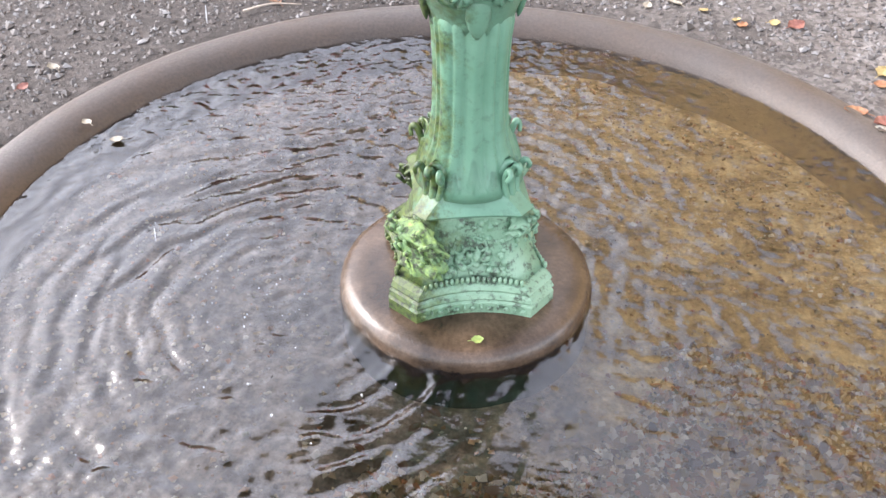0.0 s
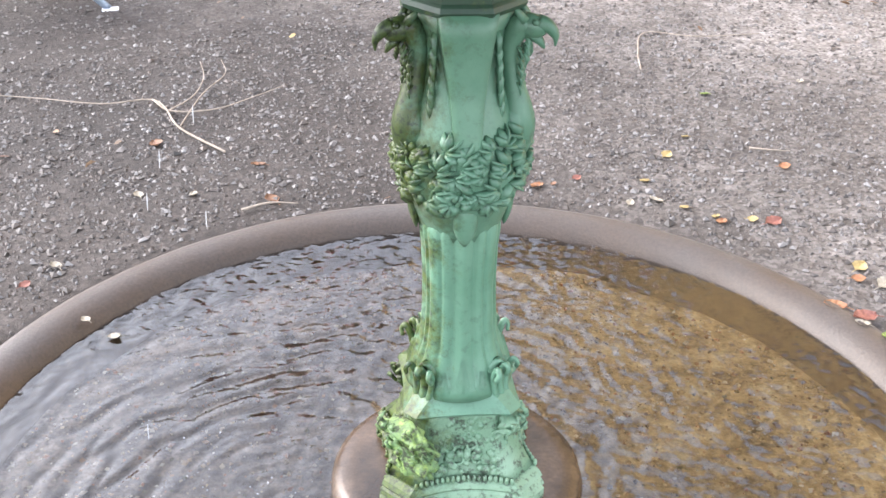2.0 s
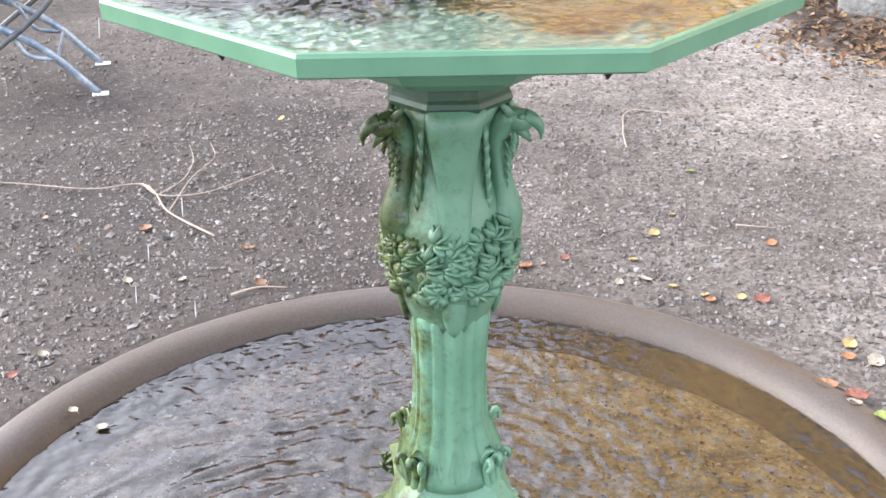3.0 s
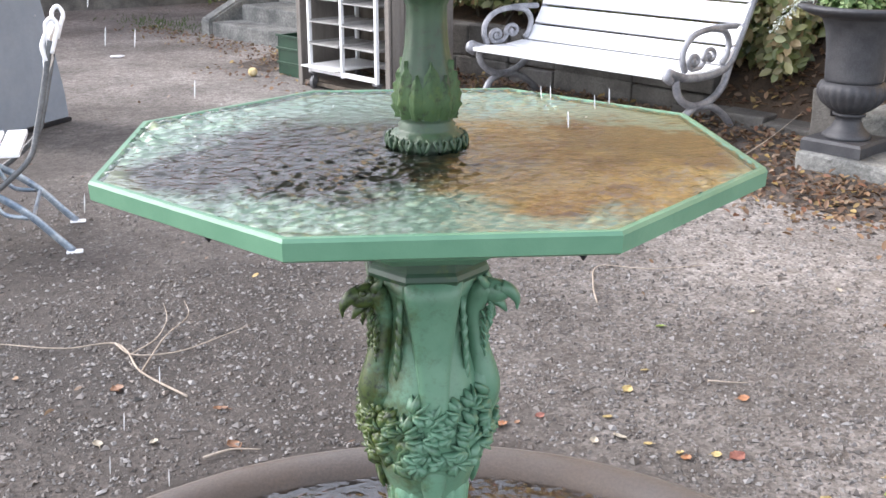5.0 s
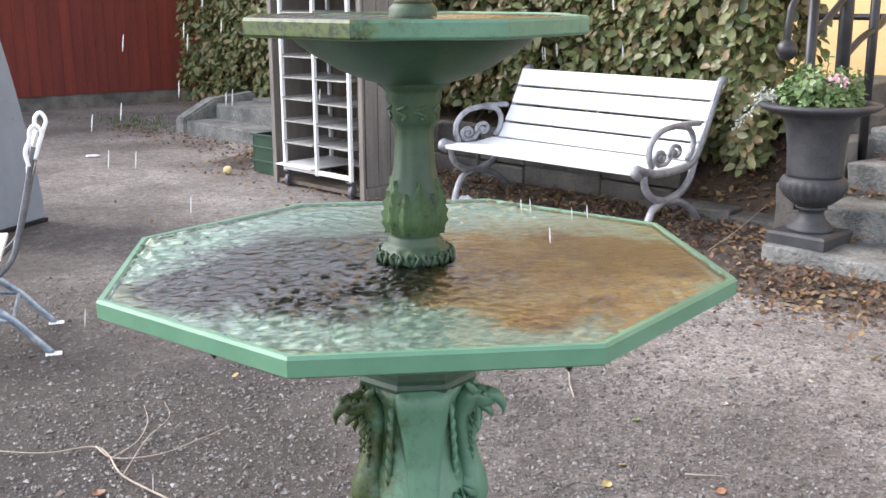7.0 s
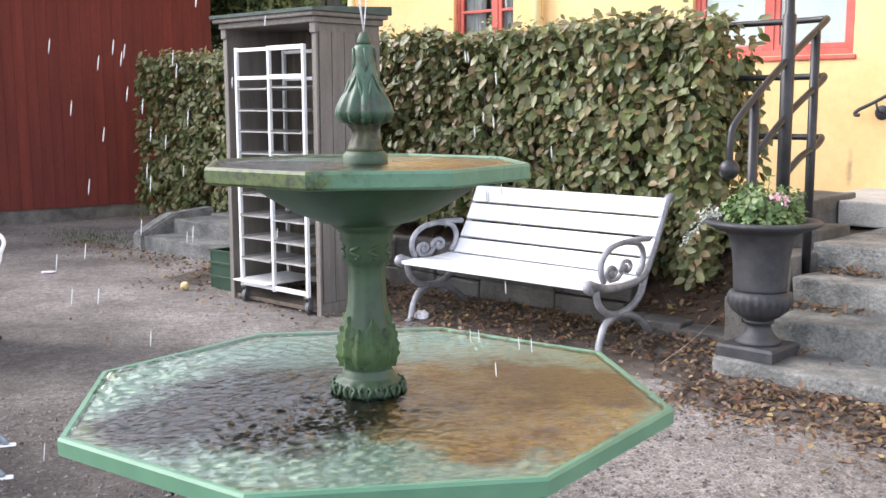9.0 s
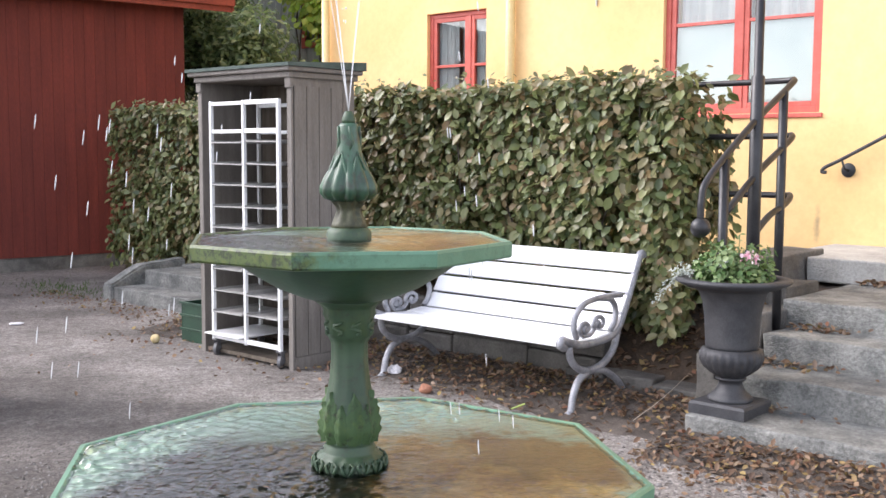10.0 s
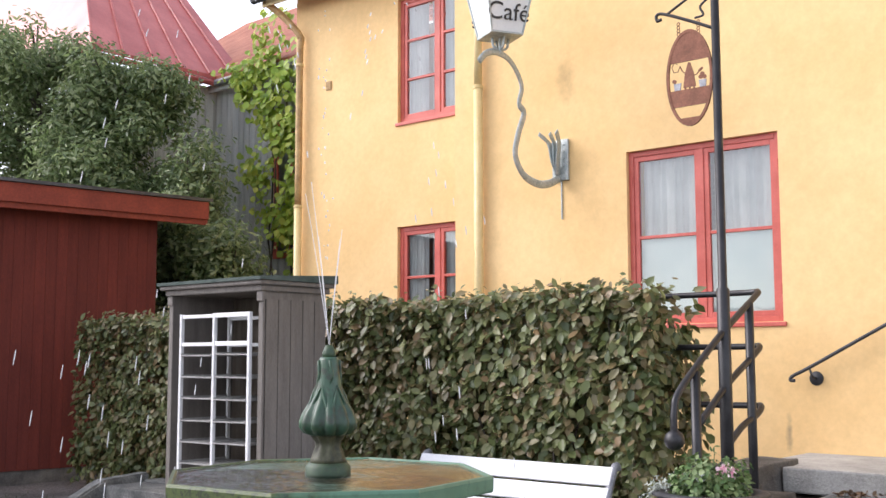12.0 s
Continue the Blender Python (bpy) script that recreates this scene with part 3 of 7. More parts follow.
def build_ground():
    radii = [1.065, 1.10, 1.16] + [1.16 * 1.06 ** i for i in range(1, 50)] + [25, 35, 60, 120, 300, 900, 2500]
    n = 180
    verts, faces = [], []
    for i, r in enumerate(radii):
        for k in range(n):
            a = 2 * math.pi * k / n
            x, y = r * math.cos(a), r * math.sin(a)
            verts.append((x, y, ground_height(x, y) if i else -0.03))
    for i in range(len(radii) - 1):
        for k in range(n):
            a, b = i * n + k, i * n + (k + 1) % n
            faces.append((a, a + n, b + n, b))
    g = mesh_part("ground", verts, faces, M_GRAVEL, None, smooth=True)
    tagged(g, "damp grey-brown gravel yard with scattered stones", "ground", kind="structure")


build_ground()


def stones(name, count, material, rmin, rmax, zf, s0, s1, flat=0.6, sector=None, parent=None, bias=0.5):
    """Many small angular stones as one mesh."""
    base = np.array([(1, 0, 0), (0, 1, 0), (-1, 0, 0), (0, -1, 0), (0, 0, 1), (0, 0, -1)], float)
    tri = np.array([(0, 1, 4), (1, 2, 4), (2, 3, 4), (3, 0, 4), (1, 0, 5), (2, 1, 5), (3, 2, 5), (0, 3, 5)])
    a = rng.uniform(0, 2 * np.pi, count) if sector is None else rng.uniform(sector[0], sector[1], count)
    r = rmin + (rmax - rmin) * rng.uniform(0, 1, count) ** bias
    x, y = r * np.cos(a), r * np.sin(a)
    s = s0 + (s1 - s0) * rng.uniform(0, 1, count) ** 2.5
    v = base[None] * (s[:, None, None] * rng.uniform(0.6, 1.25, (count, 6, 1)))
    v = v + rng.normal(0, 0.16, v.shape) * s[:, None, None]
    th = rng.uniform(0, 6.28, count)
    c, sn = np.cos(th)[:, None], np.sin(th)[:, None]
    vx, vy = v[..., 0] * c - v[..., 1] * sn, v[..., 0] * sn + v[..., 1] * c
    z = np.array([zf(p, q) for p, q in zip(x, y)])
    out = np.stack([vx + x[:, None], vy + y[:, None], v[..., 2] * flat + (z + s * 0.15)[:, None]], 2).reshape(-1, 3)
    faces = (tri[None] + 6 * np.arange(count)[:, None, None]).reshape(-1, 3)
    return mesh_part(name, out.tolist(), faces.tolist(), material, parent, kind="stuff")


tagged(stones("gravel", 12000, M_PEBBLE, 1.12, 4.2, ground_height, 0.006, 0.017, bias=0.75, sector=(radians(-5), radians(185))), "larger loose grey stones among the gravel", "gravel", kind="stuff")
tagged(stones("gravel", 26000, M_PEBBLE, 1.09, 4.6, ground_height, 0.003, 0.011, bias=0.75, sector=(radians(-5), radians(185))), "loose grey and brown gravel stones on the yard", "gravel", kind="stuff")

tagged(stones("gravel", 15000, M_PEBBLE, 1.12, 2.7, ground_height, 0.004, 0.010, flat=0.85, bias=0.85, sector=(radians(-5), radians(185))), "small dark damp stones thick round the pool", "gravel", kind="stuff")

# ---- the round pool in the ground ----
POOL_R, POOL_Z = 0.972, -0.022


def build_pool():
    t = thing("pool_basin", "round brown concrete pool basin sunk in the gravel", "pool", kind="structure")
    prof = [(1.115, -0.10), (1.115, -0.01), (1.10, 0.008), (1.075, 0.018), (1.045, 0.016), (1.015, 0.004), (0.99, -0.018), (0.974, -0.05), (0.965, -0.14)]
    part("rim", lathe(prof, 128, lambda a, z, r: r + 0.003 * noise.noise((8 * math.cos(a), 8 * math.sin(a), z * 9)), cap0=False, cap1=False), M_RIM, t, "worn wet concrete rim", True)
    verts, faces = [(0, 0, -0.115)], []
    n, rings = 72, 26
    for i in range(1, rings + 1):
        r = 0.975 * i / rings
        for k in range(n):
            a = 2 * math.pi * k / n
            x, y = r * math.cos(a), r * math.sin(a)
            verts.append((x, y, -0.115 + 0.012 * noise.noise((x * 5, y * 5, 1)) + 0.006 * noise.noise((x * 17, y * 17, 2))))
    for k in range(n):
        faces.append((0, 1 + k, 1 + (k + 1) % n))
    for i in range(rings - 1):
        for k in range(n):
            a, b = 1 + i * n + k, 1 + i * n + (k + 1) % n
            faces.append((a, a + n, b + n, b))
    mesh_part("pool_floor", verts, faces, M_POOL, t, "silty brown pool floor", True)
    bed = lambda x, y: -0.112 + 0.012 * noise.noise((x * 5, y * 5, 1))
    stones("pool_gravel", 5000, M_POOLSTONE, 0.26, 0.955, bed, 0.003, 0.009, parent=t, bias=0.6)
    stones("pool_pebbles", 9000, M_POOLSTONE, 0.40, 0.955, bed, 0.004, 0.013, flat=0.9, parent=t, bias=0.9, sector=(radians(-112), radians(-8)))


build_pool()


def ripple_sheet(name, inside, size, n, z, sources, material, label, slope=0.1, cell=0.06, seed=1, lively=(0, 0), rings=(), stretch=1.0):
    """A water surface: rings that spread from where the drops fall, over an uneven chop that is livelier towards one side."""
    g = np.random.default_rng(seed)
    xs = np.linspace(-size, size, n)
    X, Y = np.meshgrid(xs, xs)
    calm = sum(np.sin(k * (X * np.cos(t) + Y * np.sin(t)) / size + p) for k, t, p in zip((2.2, 3.1, 4.7, 6.3), (0.4, 2.0, 1.2, 2.7), g.uniform(0, 6, 4))) / 2.2
    calm = np.clip(0.75 + 0.55 * calm + lively[0] * X / size + lively[1] * Y / size, 0.15, 1.9)
    H = np.zeros_like(X)
    for sx, sy, a, k, fall, ph in sources:
        d = np.hypot(X - sx, Y - sy)
        an = np.arctan2(Y - sy, X - sx)
        H += a * (0.55 + 0.45 * np.sin(2 * an + ph)) * np.sin(k * d * (1 + 0.06 * np.sin(3 * an + ph)) - ph) * np.exp(-d / fall)
    for j in range(22):
        lam = cell * np.exp(g.uniform(-0.9, 0.5))
        th, p1, p2 = g.uniform(0, 6.28, 3)
        k = 2 * np.pi / lam
        wx = X + 0.22 * lam * np.sin(0.55 * k * Y + p1) + 0.4 * cell * np.sin(0.21 * k * X + p2)
        wy = stretch * Y + 0.22 * lam * np.sin(0.5 * k * X + p2) + 0.4 * cell * np.sin(0.25 * k * Y + p1)
        H += calm * slope * np.sqrt(2 / 22) / k * np.sin(k * (wx * np.cos(th) + wy * np.sin(th)) + p1)
    for sx, sy, steep, lam, near, far in rings:
        d, an = np.hypot(X - sx, (Y - sy)), np.arctan2(Y - sy, X - sx)
        p1, p2 = g.uniform(0, 6.28, 2)
        k = 2 * np.pi / lam
        warp = 0.8 * np.sin(5 * an + p1) + 0.5 * np.sin(11 * an + p2 + 9 * d) + 0.9 * np.sin(11 * X - 8 * Y + p1) + 0.6 * np.sin(27 * X + 21 * Y + p2) + 0.5 * np.sin(49 * X - 38 * Y + p1)
        gain = np.clip((d - near * 0.4) / (near * 0.6 + 1e-6), 0, 1) * np.exp(-(np.maximum(0, d - near) / far) ** 2)
        patch = np.clip(0.65 + 0.55 * np.sin(4 * an + 9 * d + p2) + 0.5 * np.sin(17 * X + 13 * Y + p1) * np.sin(15 * Y - 19 * X + p2), 0.0, 1.5)
        ph = k * d ** 0.97 + warp
        H += steep / k * gain * patch * (np.sin(ph) + 0.28 * np.sin(2 * ph + 0.6))
    ok = inside(X, Y)
    idx = -np.ones(X.shape, int)
    idx[ok] = np.arange(ok.sum())
    verts = np.stack([X[ok], Y[ok], H[ok] + z], 1)
    a, b, c, d = idx[:-1, :-1], idx[:-1, 1:], idx[1:, 1:], idx[1:, :-1]
    good = (a >= 0) & (b >= 0) & (c >= 0) & (d >= 0)
    faces = np.stack([a[good], b[good], c[good], d[good]], 1)
    ob = mesh_part(name, verts.tolist(), faces.tolist(), material, None, smooth=True)
    return tagged(ob, label, "water", kind="structure")


rp = np.random.default_rng(17)
DROPS = [(x, y, 0.0007 * s, 190 + 140 * s, 0.035, 6 * s) for x, y, s in zip(rp.normal(-0.40, 0.25, 60), rp.normal(-0.08, 0.30, 60), rp.uniform(0.3, 1, 60))]
ripple_sheet("pool_water", lambda x, y: np.hypot(x, y) < 0.985, 0.99, 560, POOL_Z, DROPS, M_WATER, "clear rippling water in the round pool", 0.105, 0.055, 4, (-0.35, 0.45),
             [(-0.36, -0.12, 0.15, 0.085, 0.30, 0.30), (-0.30, -0.05, 0.16, 0.060, 0.30, 0.30), (-0.30, -0.10, 0.09, 0.038, 0.05, 0.38), (-0.48, -0.22, 0.07, 0.027, 0.02, 0.22), (0.38, -0.08, 0.085, 0.060, 0.10, 0.22),
              (0.42, 0.02, 0.05, 0.034, 0.03, 0.26), (0.10, 0.30, 0.14, 0.050, 0.10, 0.30), (0.0, 0.0, 0.07, 0.065, 0.26, 0.25)])

# ---- the fountain ----
FX = 0.004
fountain = thing("fountain", "tiered green cast-iron fountain with two octagonal basins", "fountain", pose(FX, 0, 0))
part("base_disc", lathe([(0.243, -0.12), (0.243, -0.02), (0.244, -0.012), (0.240, 0.002), (0.232, 0.012), (0.220, 0.0175), (0.20, 0.0195), (0.02, 0.02)], 96, lambda a, z, r: r * (1 + 0.006 * noise.noise((3 * math.cos(a), 3 * math.sin(a), z * 20)))), M_DISC, fountain, "wet brown stone base", True)

TURN = -83.0


def plan_ring(ap, hl, inset, z, turn=TURN, n=8):
    """A square with hollow sides and cut corners."""
    pts = []
    for k in range(4):
        a = radians(turn + 90 * k)
        nx, ny = math.cos(a), math.sin(a)
        for i in range(n + 1):
            s = -1 + 2 * i / n
            d = ap - inset * (1 - s * s)
            pts.append((nx * d - ny * hl * s, ny * d + nx * hl * s, z))
    return pts


def loft_plan(rows):
    return loft(bmesh.new(), [plan_ring(*r) for r in rows])


foot = part("foot", loft_plan([(0.152, 0.104, 0.022, 0.018), (0.152, 0.104, 0.022, 0.042), (0.148, 0.101, 0.022, 0.046), (0.152, 0.104, 0.022, 0.052), (0.149, 0.102, 0.022, 0.060),
                               (0.145, 0.099, 0.022, 0.064), (0.148, 0.101, 0.022, 0.070), (0.144, 0.098, 0.022, 0.078), (0.134, 0.09, 0.02, 0.084), (0.05, 0.03, 0, 0.085)]), M_PALE, fountain, "stepped foot with a beaded edge")


def bead_row():
    bm = bmesh.new()
    for k in range(4):
        a = radians(TURN + 90 * k)
        for i in range(19):
            s = -0.92 + 1.84 * i / 18
            d, w = 0.139 - 0.02 * (1 - s * s), 0.094 * s
            blob(bm, ell(math.cos(a) * d - math.sin(a) * w, math.sin(a) * d + math.cos(a) * w, 0.089, 0.0045, 0.0045, 0.008), 6, 5)
        for i in range(13):
            s = -0.9 + 1.8 * i / 12
            d, w = 0.1535 - 0.022 * (1 - s * s), 0.1 * s
            blob(bm, ell(math.cos(a) * d - math.sin(a) * w, math.sin(a) * d + math.cos(a) * w, 0.031 + 0.004 * (i % 2), 0.003, 0.007, 0.006, 0, 0, math.degrees(a) + 90 * (i % 2)), 6, 4)
    return bm


part("bead_moulding", bead_row(), M_PALE, foot, smooth=True, kind="stuff")
pedestal = part("pedestal", loft_plan([(0.134, 0.086, 0.018, 0.083), (0.122, 0.076, 0.016, 0.10), (0.108, 0.066, 0.012, 0.13), (0.098, 0.06, 0.008, 0.165), (0.093, 0.056, 0.006, 0.20), (0.094, 0.058, 0.006, 0.218)]), M_PALE, fountain, "waisted pedestal with grape relief", True)


def grape_relief():
    r = random.Random(4)
    bm = bmesh.new()
    for k in range(4):
        a = radians(TURN + 90 * k)
        for i in range(95):
            z = r.uniform(0.095, 0.205)
            f = (z - 0.09) / 0.12
            d = 0.124 - 0.030 * min(1, f * 1.4) - 0.010
            w = r.uniform(-1, 1) * (0.072 - 0.022 * f)
            s = r.uniform(0.004, 0.009)
            blob(bm, ell(math.cos(a) * d - math.sin(a) * w, math.sin(a) * d + math.cos(a) * w, z, s * r.uniform(0.8, 1.7), s, s * r.uniform(0.7, 1.5), r.uniform(-40, 40), 0, math.degrees(a) + r.uniform(-60, 60)), 6, 5)
        for i in range(7):
            w0, z0 = r.uniform(-0.05, 0.05), r.uniform(0.11, 0.16)
            line = []
            for q in range(12):
                ph = q / 11 * 5.5
                rad = 0.016 * (1 - q / 14)
                w, z = w0 + rad * math.cos(ph + i), z0 + rad * math.sin(ph + i) + 0.01
                d = 0.122 - 0.030 * min(1, (z - 0.09) / 0.12 * 1.4) - 0.006
                line.append((math.cos(a) * d - math.sin(a) * w, math.sin(a) * d + math.cos(a) * w, z))
            tube(bm, line, 0.0033, 6)
    return bm


part("relief", grape_relief(), M_PALE, pedestal, smooth=True, kind="stuff")


def corner_scroll(a, s=1.0, out=0.0):
    """A curled acanthus leaf on a corner of the pedestal, deeply cut into lobes."""
    bm = bmesh.new()
    m = Matrix.Rotation(a, 4, "Z")
    prof = curve_pts([(0.118, 0.080, 0), (0.128, 0.105, 0), (0.120, 0.132, 0), (0.124, 0.158, 0), (0.137, 0.176, 0), (0.147, 0.188, 0), (0.144, 0.203, 0), (0.128, 0.210, 0)], 4)
    rings = []
    for i, q in enumerate(prof):
        f = i / (len(prof) - 1)
        w = (0.030 + 0.012 * math.sin(f * 3.1)) * s
        ring = []
        for k in range(28):
            b = 2 * math.pi * k / 28
            cut = 1 + 0.13 * math.cos(7 * b + 1.5 * f) + 0.16 * math.sin(f * 34 + 2.0 * math.sin(2 * b)) + 0.15 * noise.noise((b * 2.0, f * 11, a))
            cut *= 1 - 0.95 * max(0.0, (f - 0.8) / 0.2) ** 2
            ring.append(m @ Vector((q.x + out + 0.017 * cut * math.cos(b), w * cut * math.sin(b), q.y)))
        rings.append(ring)
    return loft(bm, rings)


def scroll_lobes(a, s=1.0, out=0.0):
    """Crisp curling leaf tips over the scroll."""
    bm = bmesh.new()
    m = Matrix.Rotation(a, 4, "Z")
    rr = random.Random(int(a * 100))
    for i in range(26):
        z = rr.uniform(0.095, 0.205)
        r0 = 0.136 + out + (0.022 if z > 0.168 else 0.0)
        y = rr.uniform(-0.038, 0.038) * s
        dy, dz = rr.uniform(-0.012, 0.012), rr.uniform(0.010, 0.024)
        tube(bm, [m @ Vector(p) for p in ((r0 - 0.008, y, z - 0.006), (r0 + 0.004, y + dy * 0.5, z + dz * 0.4), (r0 + 0.007, y + dy, z + dz * 0.8), (r0 - 0.004, y + dy * 1.4, z + dz))], [0.004, 0.0065, 0.005, 0.002], 6, 0.55)
    return bm


for k in range(4):
    mossy = k == 3
    a, wide, out = radians(TURN + 45 + 90 * k), 1.25 if mossy else 0.7, 0.004 if mossy else -0.022
    sc = part("corner_scroll", corner_scroll(a, wide, out), M_MOSSY if mossy else M_PALE, fountain, "mossy curled leaf scroll" if mossy else "curled leaf scroll", True)
    part("curled_leafage", scroll_lobes(a, wide, out), M_MOSSY if mossy else M_PALE, sc, smooth=True, kind="stuff")

part("ledge", loft_plan([(0.094, 0.070, 0.004, 0.212), (0.103, 0.081, 0.005, 0.2155), (0.106, 0.084, 0.005, 0.221), (0.101, 0.079, 0.005, 0.227), (0.088, 0.064, 0.003, 0.240), (0.08, 0.05, 0.002, 0.252)]), M_GREEN, fountain, "flat square ledge")


def flutes(a, z, r):
    """Square stem with a rib on each face, thin fillets beside it and beads on the corners."""
    f = min(1, max(0, (z - 0.262) / 0.04)) * min(1, max(0, (0.588 - z) / 0.03))
    th = (math.degrees(a) - TURN + 45) % 90 - 45

    def ridge(c, w):
        return math.exp(-((abs(th) - c) / w) ** 2)
    k = min(1.12, 0.97 / math.cos(radians(th))) + 0.10 * ridge(0, 9) - 0.05 * ridge(16, 3) + 0.02 * ridge(24, 5) - 0.06 * ridge(33, 3) + 0.02 * ridge(45, 7)
    return r * (1 + (k - 1) * f)


shaft = part("shaft", lathe([(0.098, 0.245), (0.092, 0.265), (0.078, 0.30), (0.066, 0.335), (0.0615, 0.38), (0.060, 0.45), (0.062, 0.52), (0.066, 0.56), (0.066, 0.60)], 180, flutes), M_GREEN, fountain, "fluted stem with ribbed faces", True)
capital = part("capital", lathe([(0.062, 0.545), (0.070, 0.566), (0.0775, 0.588), (0.087, 0.612), (0.0965, 0.64), (0.101, 0.68), (0.097, 0.72), (0.083, 0.77), (0.070, 0.81), (0.064, 0.85), (0.066, 0.895), (0.084, 0.935)], 64), M_CAPITAL, fountain, "swelling capital with griffins and foliage", True)
for k in range(4):
    part("hanging_leaf", tube(bmesh.new(), [((0.076 + 0.10 * (z - 0.57)) * math.cos(radians(TURN + 90 * k)), (0.076 + 0.10 * (z - 0.57)) * math.sin(radians(TURN + 90 * k)), z) for z in (0.548, 0.556, 0.568, 0.585, 0.61, 0.635)], [0.003, 0.009, 0.015, 0.020, 0.020, 0.004], 14, 0.5), M_CAPITAL, shaft, smooth=True)


def acanthus(bm, a, r0, z0, h, w, curl, lobes=5):
    """An upright leaf with a midrib and a curled tip, against a stem."""
    m = Matrix.Rotation(a, 4, "Z")
    rows = []
    for i in range(9):
        t = i / 8
        ww = w * (math.sin(math.pi * (0.12 + 0.85 * t)) ** 0.8) * (1 + 0.18 * math.cos(t * lobes * 2 * math.pi))
        rr = r0(z0 + h * t) + 0.006 - 0.03 * (1 - t) ** 5 + curl * t ** 4
        row = []
        for k in range(7):
            s = -1 + k / 3
            row.append((rr - 0.006 * abs(s) + 0.003 * math.cos(s * 9), ww * s, z0 + h * t - 0.3 * curl * t ** 6))
        rows.append(row)
    top = [[bm.verts.new(m @ Vector(p)) for p in row] for row in rows]
    low = [[bm.verts.new(m @ Vector((p[0] - 0.012, p[1] * 0.9, p[2]))) for p in row] for row in rows]
    for A, C in ((top, 1), (low, 0)):
        for i in range(8):
            for k in range(6):
                q = (A[i][k], A[i][k + 1], A[i + 1][k + 1], A[i + 1][k])
                bm.faces.new(q if C else q[::-1])
    for i in range(8):
        bm.faces.new((top[i][0], top[i + 1][0], low[i + 1][0], low[i][0]))
        bm.faces.new((top[i + 1][6], top[i][6], low[i][6], low[i + 1][6]))
    bm.faces.new([top[8][k] for k in range(7)] + [low[8][k] for k in range(6, -1, -1)])
    return bm


def stem_r(z):
    rows = [(0.098, 0.245), (0.078, 0.30), (0.066, 0.335), (0.0615, 0.38), (0.060, 0.45), (0.062, 0.52), (0.083, 0.60), (0.101, 0.68), (0.097, 0.72), (0.083, 0.77), (0.070, 0.81), (0.066, 0.885)]
    for (r0, z0), (r1, z1) in zip(rows, rows[1:]):
        if z0 <= z <= z1:
            return r0 + (r1 - r0) * (z - z0) / (z1 - z0)
    return rows[0][0] if z < 0.245 else rows[-1][0]


for k in range(4):
    part("corner_leaf", acanthus(bmesh.new(), radians(TURN + 45 + 90 * k), stem_r, 0.238, 0.086, 0.020, 0.031, 3), M_GREEN, shaft, smooth=True)
    for turn, h, w in ((0, 0.085, 0.015), (-23, 0.062, 0.017), (23, 0.062, 0.017)):
        part("side_leaf", acanthus(bmesh.new(), radians(TURN + 90 * k + turn), lambda z: stem_r(z) - 0.001, 0.236, h, w, 0.002, 2), M_GREEN, shaft, smooth=True)


def belt_leaf(bm, a, z, size, spin):
    """One curling lobed leaf that stands off the swelling of the stem, turned by spin about its own root."""
    for q in (-2, -1, 0, 1, 2):
        t = radians(spin + 34 * q)
        L = size * (1.0 - 0.16 * abs(q))
        line = []
        for i in range(5):
            f = i / 4
            u, v = L * f * math.sin(t), L * f * math.cos(t)
            zz = z + v
            r = stem_r(zz) + 0.002 + 0.010 * math.sin(math.pi * min(1, f * 1.05)) - 0.003 * f
            line.append((r * math.cos(a + u / 0.1), r * math.sin(a + u / 0.1), zz))
        tube(bm, line, [0.003, 0.0085, 0.0095, 0.007, 0.002], 6, 0.36)


def ear_scroll(a):
    """A small leaf that rolls outwards over a corner of the ledge."""
    bm = bmesh.new()
    m = Matrix.Rotation(a, 4, "Z")
    for y, k in ((-0.012, 0.85), (0.0, 1.0), (0.012, 0.85)):
        line = curve_pts([m @ Vector((r, y * (1 + q * 0.3), z)) for q, (r, z) in enumerate(((0.098, 0.238), (0.094, 0.262), (0.096, 0.288), (0.106, 0.308), (0.113, 0.300), (0.108, 0.288)))], 4)
        tube(bm, line, [0.0095 * k * (1 - 0.45 * i / len(line)) for i in range(len(line))], 8, 0.8)
    return bm


for k in range(4):
    part("ear_scroll", ear_scroll(radians(TURN + 45 + 90 * k)), M_GREEN, shaft, smooth=True)


def foliage_belt():
    r = random.Random(9)
    bm = bmesh.new()
    for i in range(90):
        a = 6.283 * i / 90 + r.uniform(-0.06, 0.06)
        belt_leaf(bm, a, 0.642 + 0.020 * (i % 5) + r.uniform(-0.008, 0.008), r.uniform(0.026, 0.046), r.choice((-150, -110, -60, 30, 70, 120, 160)) + r.uniform(-20, 20))
    for k in range(4):
        a = radians(TURN + 90 * k)
        for s in (-1, 1):
            line, rad = [], []
            for q in range(15):
                f = q / 14
                b = a + s * radians(4 + 36 * f)
                z = 0.655 - 0.022 * math.sin(f * 7.5) - 0.014 * f
                line.append(((stem_r(z) + 0.004) * math.cos(b), (stem_r(z) + 0.004) * math.sin(b), z))
                rad.append(0.0085 - 0.003 * f)
            tube(bm, line, rad, 7, 0.6)
    for i in range(70):
        a, z = radians(TURN - 72) + r.gauss(0, 0.22), r.gauss(0.675, 0.022)
        blob(bm, Matrix.Rotation(a, 4, "Z") @ ell(stem_r(z) + 0.004, 0, z, 0.0075, 0.0075, 0.0075), 6, 5)
    return bm


part("foliage_belt", foliage_belt(), M_OLIVEGREEN, capital, "carved belt of leaves", True)


